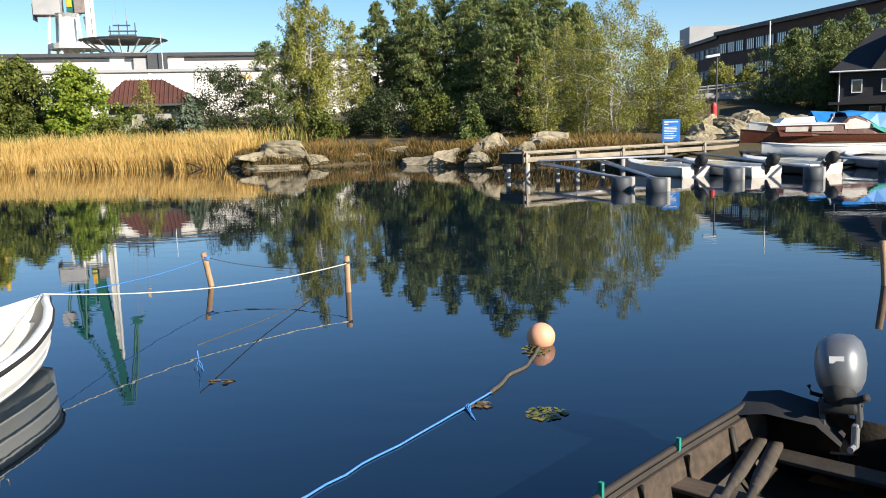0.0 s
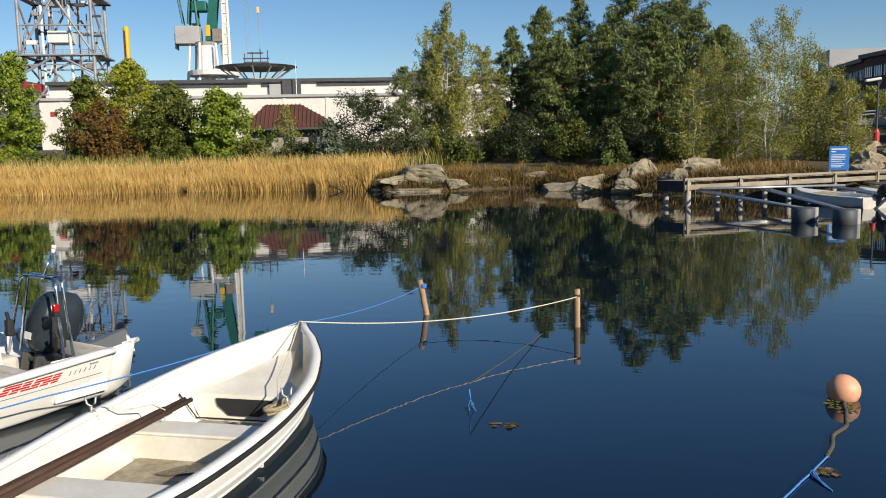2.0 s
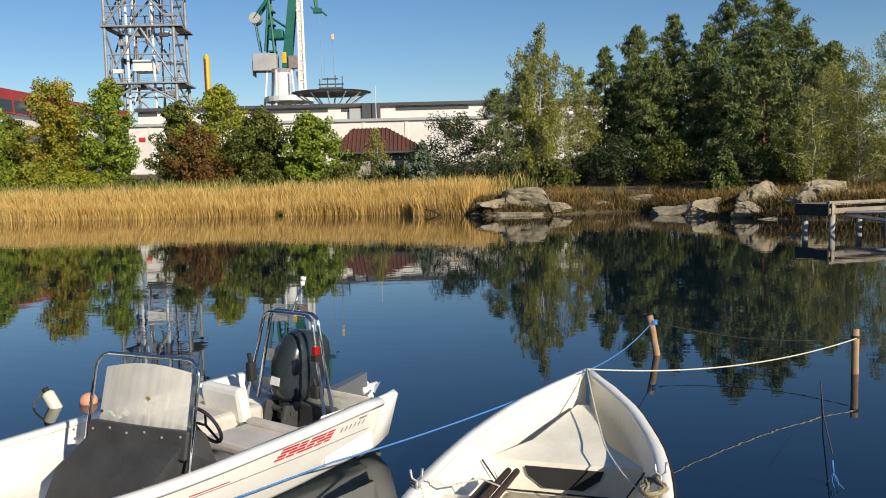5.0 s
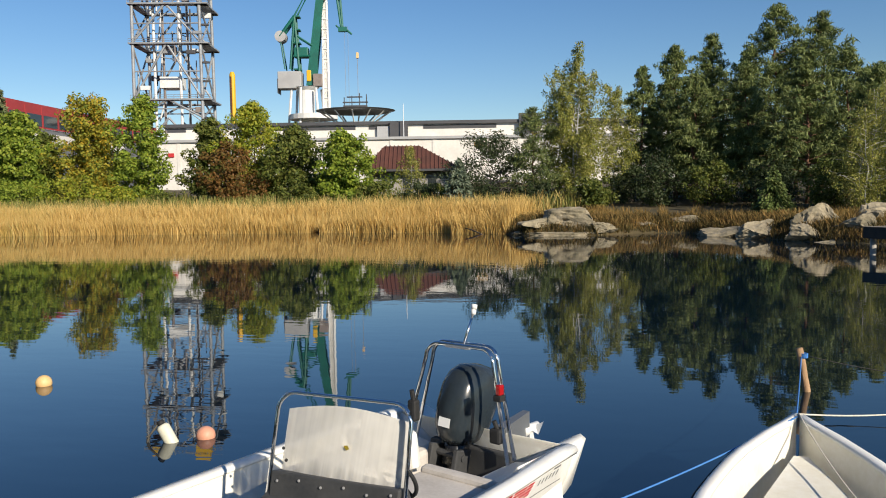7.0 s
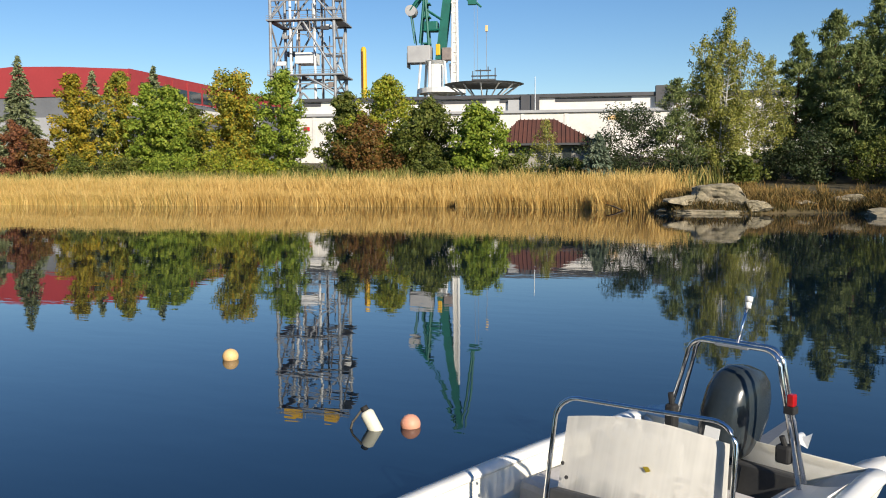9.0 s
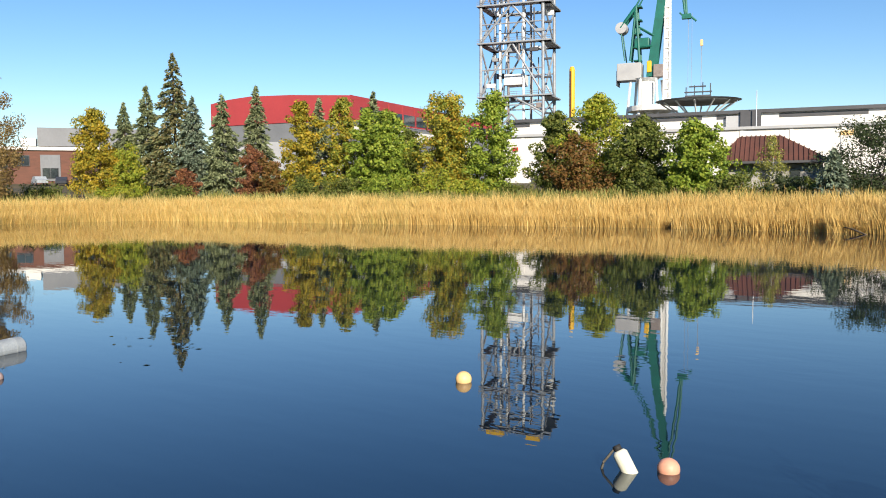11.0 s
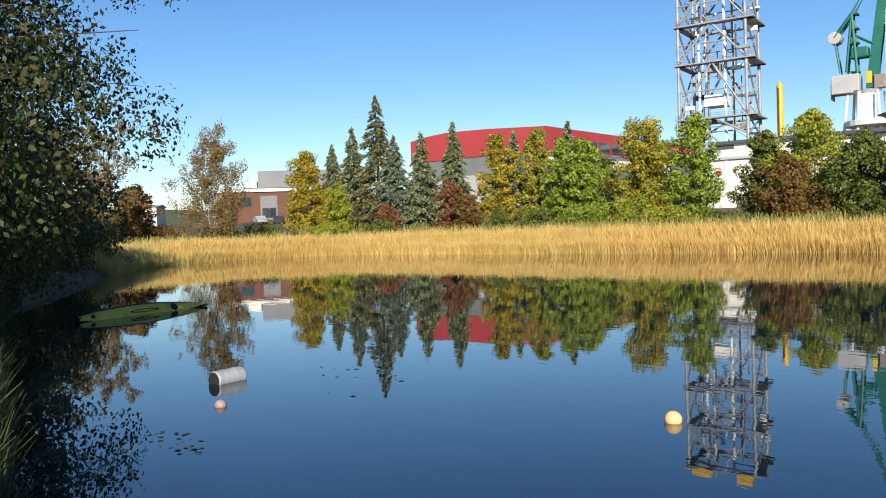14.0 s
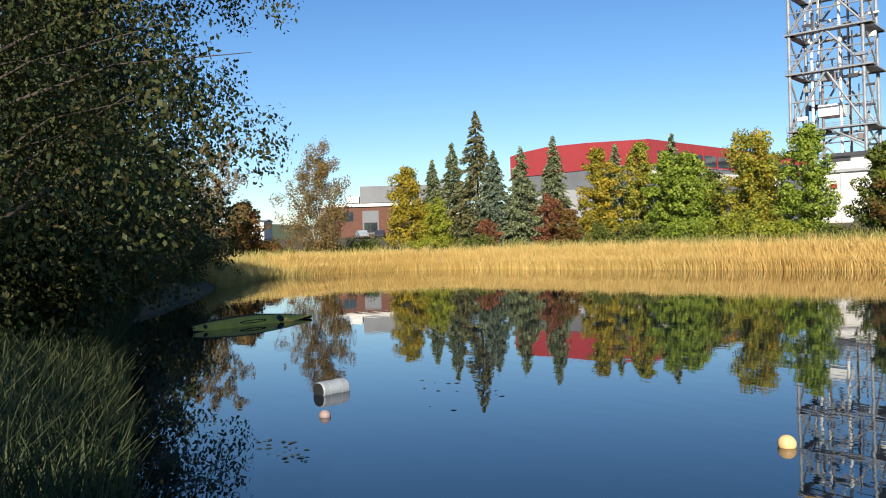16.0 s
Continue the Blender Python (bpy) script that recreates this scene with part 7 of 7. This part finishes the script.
def boom(a, b, label):
    bt = thing("mooring_boom", label, "boom")
    a, b = Vector(a), Vector(b)
    d = (b - a).normalized()
    side = Vector((-d.y, d.x, 0)) * 0.16
    part("beam", Geo().tube([a - side, b], 0.05, 8).tube([a + side, b], 0.05, 8), M["alu"], bt, smooth=True)
    part("float", Geo().tube([(b.x, b.y, -0.25), (b.x, b.y, 0.40), (b.x, b.y, 0.46)], [0.34, 0.34, 0.28], 20), M["float_grey"], bt, "dark grey cylinder float", smooth=True)
    part("float_cap", Geo().tube([(b.x + 0.36, b.y + 0.1, -0.2), (b.x + 0.36, b.y + 0.1, 0.44)], 0.11, 12), M["concrete"], bt)
    return bt


for a, b in (((2.0, 34.8, 0.62), (4.3, 27.7, 0.42)), ((4.6, 36.8, 0.62), (5.3, 26.9, 0.42)), ((7.4, 38.8, 0.62), (8.9, 31.0, 0.42)), ((9.8, 40.5, 0.62), (11.5, 30.2, 0.42)), ((12.0, 42.0, 0.6), (15.4, 33.0, 0.42)), ((1.9, 34.7, 0.72), (8.0, 37.2, 0.66))):
    boom(a, b, "aluminium mooring boom with a float")


def small_boat(x, y, turn, length, beam, hull, label, lift=0.0):
    b = thing("motorboat", label, "boat", pose(x, y, lift, 0, 0, turn), "boats at the pier")
    st = fine_stations([(0, beam * 0.46, 0.42, -0.05), (length * 0.4, beam * 0.5, 0.44, -0.1), (length * 0.75, beam * 0.36, 0.52, -0.02), (length, 0.03, 0.6, 0.2)], 14)
    hull_parts(b, st, CHINE, hull, M["cream_inner"], M["white_hull"], 0.12, rim=0.10, wall=0.06)
    part("foredeck", Geo().loft([[(-bb * 0.95, yy, g), (0, yy, g + 0.06), (bb * 0.95, yy, g)] for yy, bb, g, k in st[8:]]), M["white_hull"], b, smooth=True)
    tb = beam * 0.455
    part("transom", Geo().loft([[(-tb, yy, 0.43), (-tb * 0.35, yy, 0.42), (tb * 0.35, yy, 0.42), (tb, yy, 0.43), (tb * 0.98, yy, 0.12), (tb * 0.9, yy, -0.1), (-tb * 0.9, yy, -0.1), (-tb * 0.98, yy, 0.12)] for yy in (-0.03, 0.05)], True, cap=True), M["seat"], b, "cream transom")
    part("stern_deck", Geo().box(-tb * 0.95, tb * 0.95, 0.06, 0.42, 0.33, 0.37, cut=0.012), M["white_hull"], b)
    part("bench", Geo().box(-beam * 0.4, beam * 0.4, length * 0.35, length * 0.42, 0.28, 0.33, cut=0.01), M["seat"], b)
    outboard(b, pose(0, -0.12, 0.46, 34, 8, 0) @ Matrix.Diagonal((1.2, 0.9, 0.9, 1)), 0.92, M["black_rubber"])
    return b


small_boat(8.0, 32.9, 30, 4.2, 1.6, M["white_hull"], "small white open motorboat at a pier")
small_boat(10.4, 31.9, 28, 4.6, 1.7, M["white_hull"], "white motorboat with tilted black outboard")
small_boat(12.8, 32.4, 24, 4.6, 1.8, M["float_grey"], "grey-hulled motorboat with tilted black outboard")
small_boat(16.4, 34.0, 2, 4.8, 1.8, M["drum"], "grey aluminium boat at a pier")
small_boat(18.6, 34.4, 0, 4.4, 1.7, M["white_hull"], "white dinghy at a pier")
wb = thing("wooden_cruiser", "varnished mahogany boat with blue tarpaulin", "boat", pose(23.2, 43.6, 0.36, 0, 0, 91))
WST = fine_stations([(0, 1.0, 0.95, 0.0), (3.0, 1.3, 0.85, -0.1), (6.5, 1.2, 0.95, -0.05), (9.0, 0.7, 1.1, 0.1), (10.4, 0.05, 1.25, 0.4)], 18)
hull_parts(wb, WST, ROUND, M["mahogany"], M["cream_inner"], M["mahogany"], 0.3, rim=0.2, wall=0.06)
part("cabin", Geo().loft([[(-1.14, y, 0.86), (-1.02 * f, y, 1.38), (0, y, 1.46), (1.02 * f, y, 1.38), (1.14, y, 0.86)] for y, f in ((5.5, 1.0), (7.2, 0.93), (8.8, 0.62))], False, cap=True), M["mahogany"], wb, "low mahogany cabin")
part("cabin_roof", Geo().loft([[(-1.08 * f, y, 1.39), (0, y, 1.48), (1.08 * f, y, 1.39), (1.08 * f, y, 1.43), (0, y, 1.52), (-1.08 * f, y, 1.43)] for y, f in ((5.3, 1.0), (7.2, 0.93), (9.0, 0.6))], True, cap=True), M["white_hull"], wb, "white cabin roof edge")
for y0, y1 in ((6.2, 7.25), (7.4, 8.5)):
    part("cabin_window", Geo().box(-0.02, 0.02, y0, y1, 1.05, 1.28, pose(-1.10 + 0.045 * (y0 - 6.2), 0, 0, 0, -13, 0) @ pose(0, 0, 0, 0, 0, -2)), M["seat"], wb, "pale beige cabin window")
prof = [(3.7, 1.08), (4.1, 1.30), (4.6, 1.62), (5.1, 1.80), (5.45, 1.74), (5.75, 1.38)]
part("wheelhouse_side", Geo().loft([[(-1.12, y, 0.86), (-1.02, y, z), (1.02, y, z), (1.12, y, 0.86)] for y, z in prof], False, cap=False), M["mahogany"], wb, "arched mahogany coaming")
part("side_glass", Geo().loft([[(-1.11, y, 1.14), (-1.055, y, z)] for y, z in ((4.15, 1.2), (4.6, 1.48), (5.1, 1.66), (5.4, 1.6), (5.6, 1.36))]), M["seat"], wb, "pale beige side window")
part("tarpaulin", Geo().loft([[(-1.05, y, z0), (-0.8, y, z1 - 0.06 - 0.03 * (i % 2)), (0, y, z1), (0.8, y, z1 - 0.08), (1.05, y, z0)] for i, (y, z0, z1) in enumerate(((5.5, 1.75, 2.0), (4.9, 1.78, 2.06), (4.4, 1.52, 2.0), (3.9, 1.2, 1.97), (3.3, 1.05, 1.93), (3.0, 1.0, 1.5), (2.6, 0.98, 1.05)))]), M["tarp_blue"], wb, "bright blue tarpaulin")
part("green_tarpaulin", Geo().loft([[(-1.07, y, z), (-1.22, y, z - 0.2)] for y, z in ((4.3, 1.42), (3.8, 1.15), (3.2, 1.02), (2.2, 0.98))]), M["tarp_green"], wb, "green tarpaulin edge")
part("bollard", Geo().tube([(-0.3, 5.9, 1.48), (-0.3, 5.85, 1.95)], 0.05, 8).tube([(-0.3, 5.9, 1.75), (-0.5, 6.1, 1.50)], 0.03, 6), M["alu"], wb)
for yy in (1.5, 5.0, 8.0):
    part("cradle", Geo().box(-0.9, 0.9, yy - 0.1, yy + 0.1, -0.3, 0.1), M["old_wood"], wb)
wb2 = thing("cabin_boat", "white cabin boat with a blue cover", "boat", pose(20.6, 47.0, 0.85, 0, 0, 92))
hull_parts(wb2, fine_stations([(0, 1.0, 0.8, -0.1), (3, 1.15, 0.8, -0.15), (5, 0.8, 0.95, 0), (6.4, 0.05, 1.1, 0.3)], 14), CHINE, M["white_hull"], M["cream_inner"], M["white_hull"], 0.2, rim=0.2, wall=0.08)
part("cabin", Geo().loft([[(-0.85, 3.0, 0.8), (-0.7, 3.1, 1.3), (0.7, 3.1, 1.3), (0.85, 3.0, 0.8)], [(-0.6, 5.0, 0.9), (-0.5, 4.6, 1.25), (0.5, 4.6, 1.25), (0.6, 5.0, 0.9)]], False, cap=True), M["white_hull"], wb2)
part("cover", Geo().loft([[(-1.05, 0.2, 0.85), (0, 0.2, 1.0), (1.05, 0.2, 0.85)], [(-1.1, 1.6, 0.9), (0, 1.6, 1.5), (1.1, 1.6, 0.9)], [(-0.9, 3.0, 1.0), (0, 3.0, 1.6), (0.9, 3.0, 1.0)]]), M["tarp_blue"], wb2, "blue boat cover")
sgn = thing("information_sign", "blue information sign on two posts by a pier", "sign", pose(8.96, 41.9, float(ground_z(8.96, 41.9)), 0, 0, -4))
zb = 2.25 - float(ground_z(8.96, 41.9))
part("board", Geo().box(-0.43, 0.43, -0.02, 0.02, zb - 1.1, zb, cut=0.008), M["blue_paint"], sgn, "blue board")
for x in (-0.38, 0.38):
    part("post", Geo().tube([(x, 0.04, -0.3), (x, 0.04, zb - 0.05)], 0.035, 8), M["alu"], sgn)
for zz, w, h in ((0.10, 0.34, 0.06), (0.22, 0.10, 0.05), (0.38, 0.30, 0.03), (0.45, 0.32, 0.03), (0.52, 0.30, 0.03), (0.59, 0.31, 0.03), (0.68, 0.24, 0.03), (0.80, 0.30, 0.03), (0.87, 0.28, 0.03), (0.94, 0.22, 0.03)):
    part("text_bar", Geo().box(-0.34, -0.34 + 2 * w * 0.98, -0.027, -0.0225, zb - zz - h, zb - zz), M["white_mark"], sgn)
sk = thing("white_skiff", "long white open boat lying along the pier", "boat", pose(19.4, 39.2, 0.25, 0, 0, 88))
hull_parts(sk, fine_stations([(0, 0.8, 0.6, -0.1), (3, 0.95, 0.6, -0.12), (5.4, 0.7, 0.68, 0), (6.8, 0.05, 0.8, 0.25)], 16), ROUND, M["white_hull"], M["cream_inner"], M["white_hull"], 0.12, rim=0.14, wall=0.06)
part("thwart", Geo().box(-0.8, 0.8, 2.2, 2.5, 0.4, 0.44, cut=0.01), M["seat"], sk)
pont = thing("floating_pontoon", "low grey floating pontoon by the boats", "pontoon", pose(0, 0, 0))
for i in range(4):
    part("pontoon_deck", Geo().box(12.4 + 2.6 * i, 14.95 + 2.6 * i, 36.2, 37.6, 0.15, 0.42, cut=0.03), M["concrete"], pont)
for i, (x, y, sx, sy, h, t) in enumerate([(17.5, 57.5, 1.8, 1.3, 1.2, 0), (19.6, 56.0, 1.6, 1.2, 1.1, 40), (13.4, 46.0, 1.3, 0.9, 0.7, 10), (14.8, 45.0, 1.0, 0.8, 0.6, 60), (21.5, 58.5, 1.8, 1.3, 1.0, 20), (11.2, 45.4, 1.0, 0.8, 0.6, 0), (18.0, 52.0, 1.5, 1.0, 0.9, 70), (12.8, 58.0, 1.5, 1.2, 1.6, 30)]):
    rock(x, y, sx, sy, h, 340 + i, t, "rough grey rock on the slope by the pier")
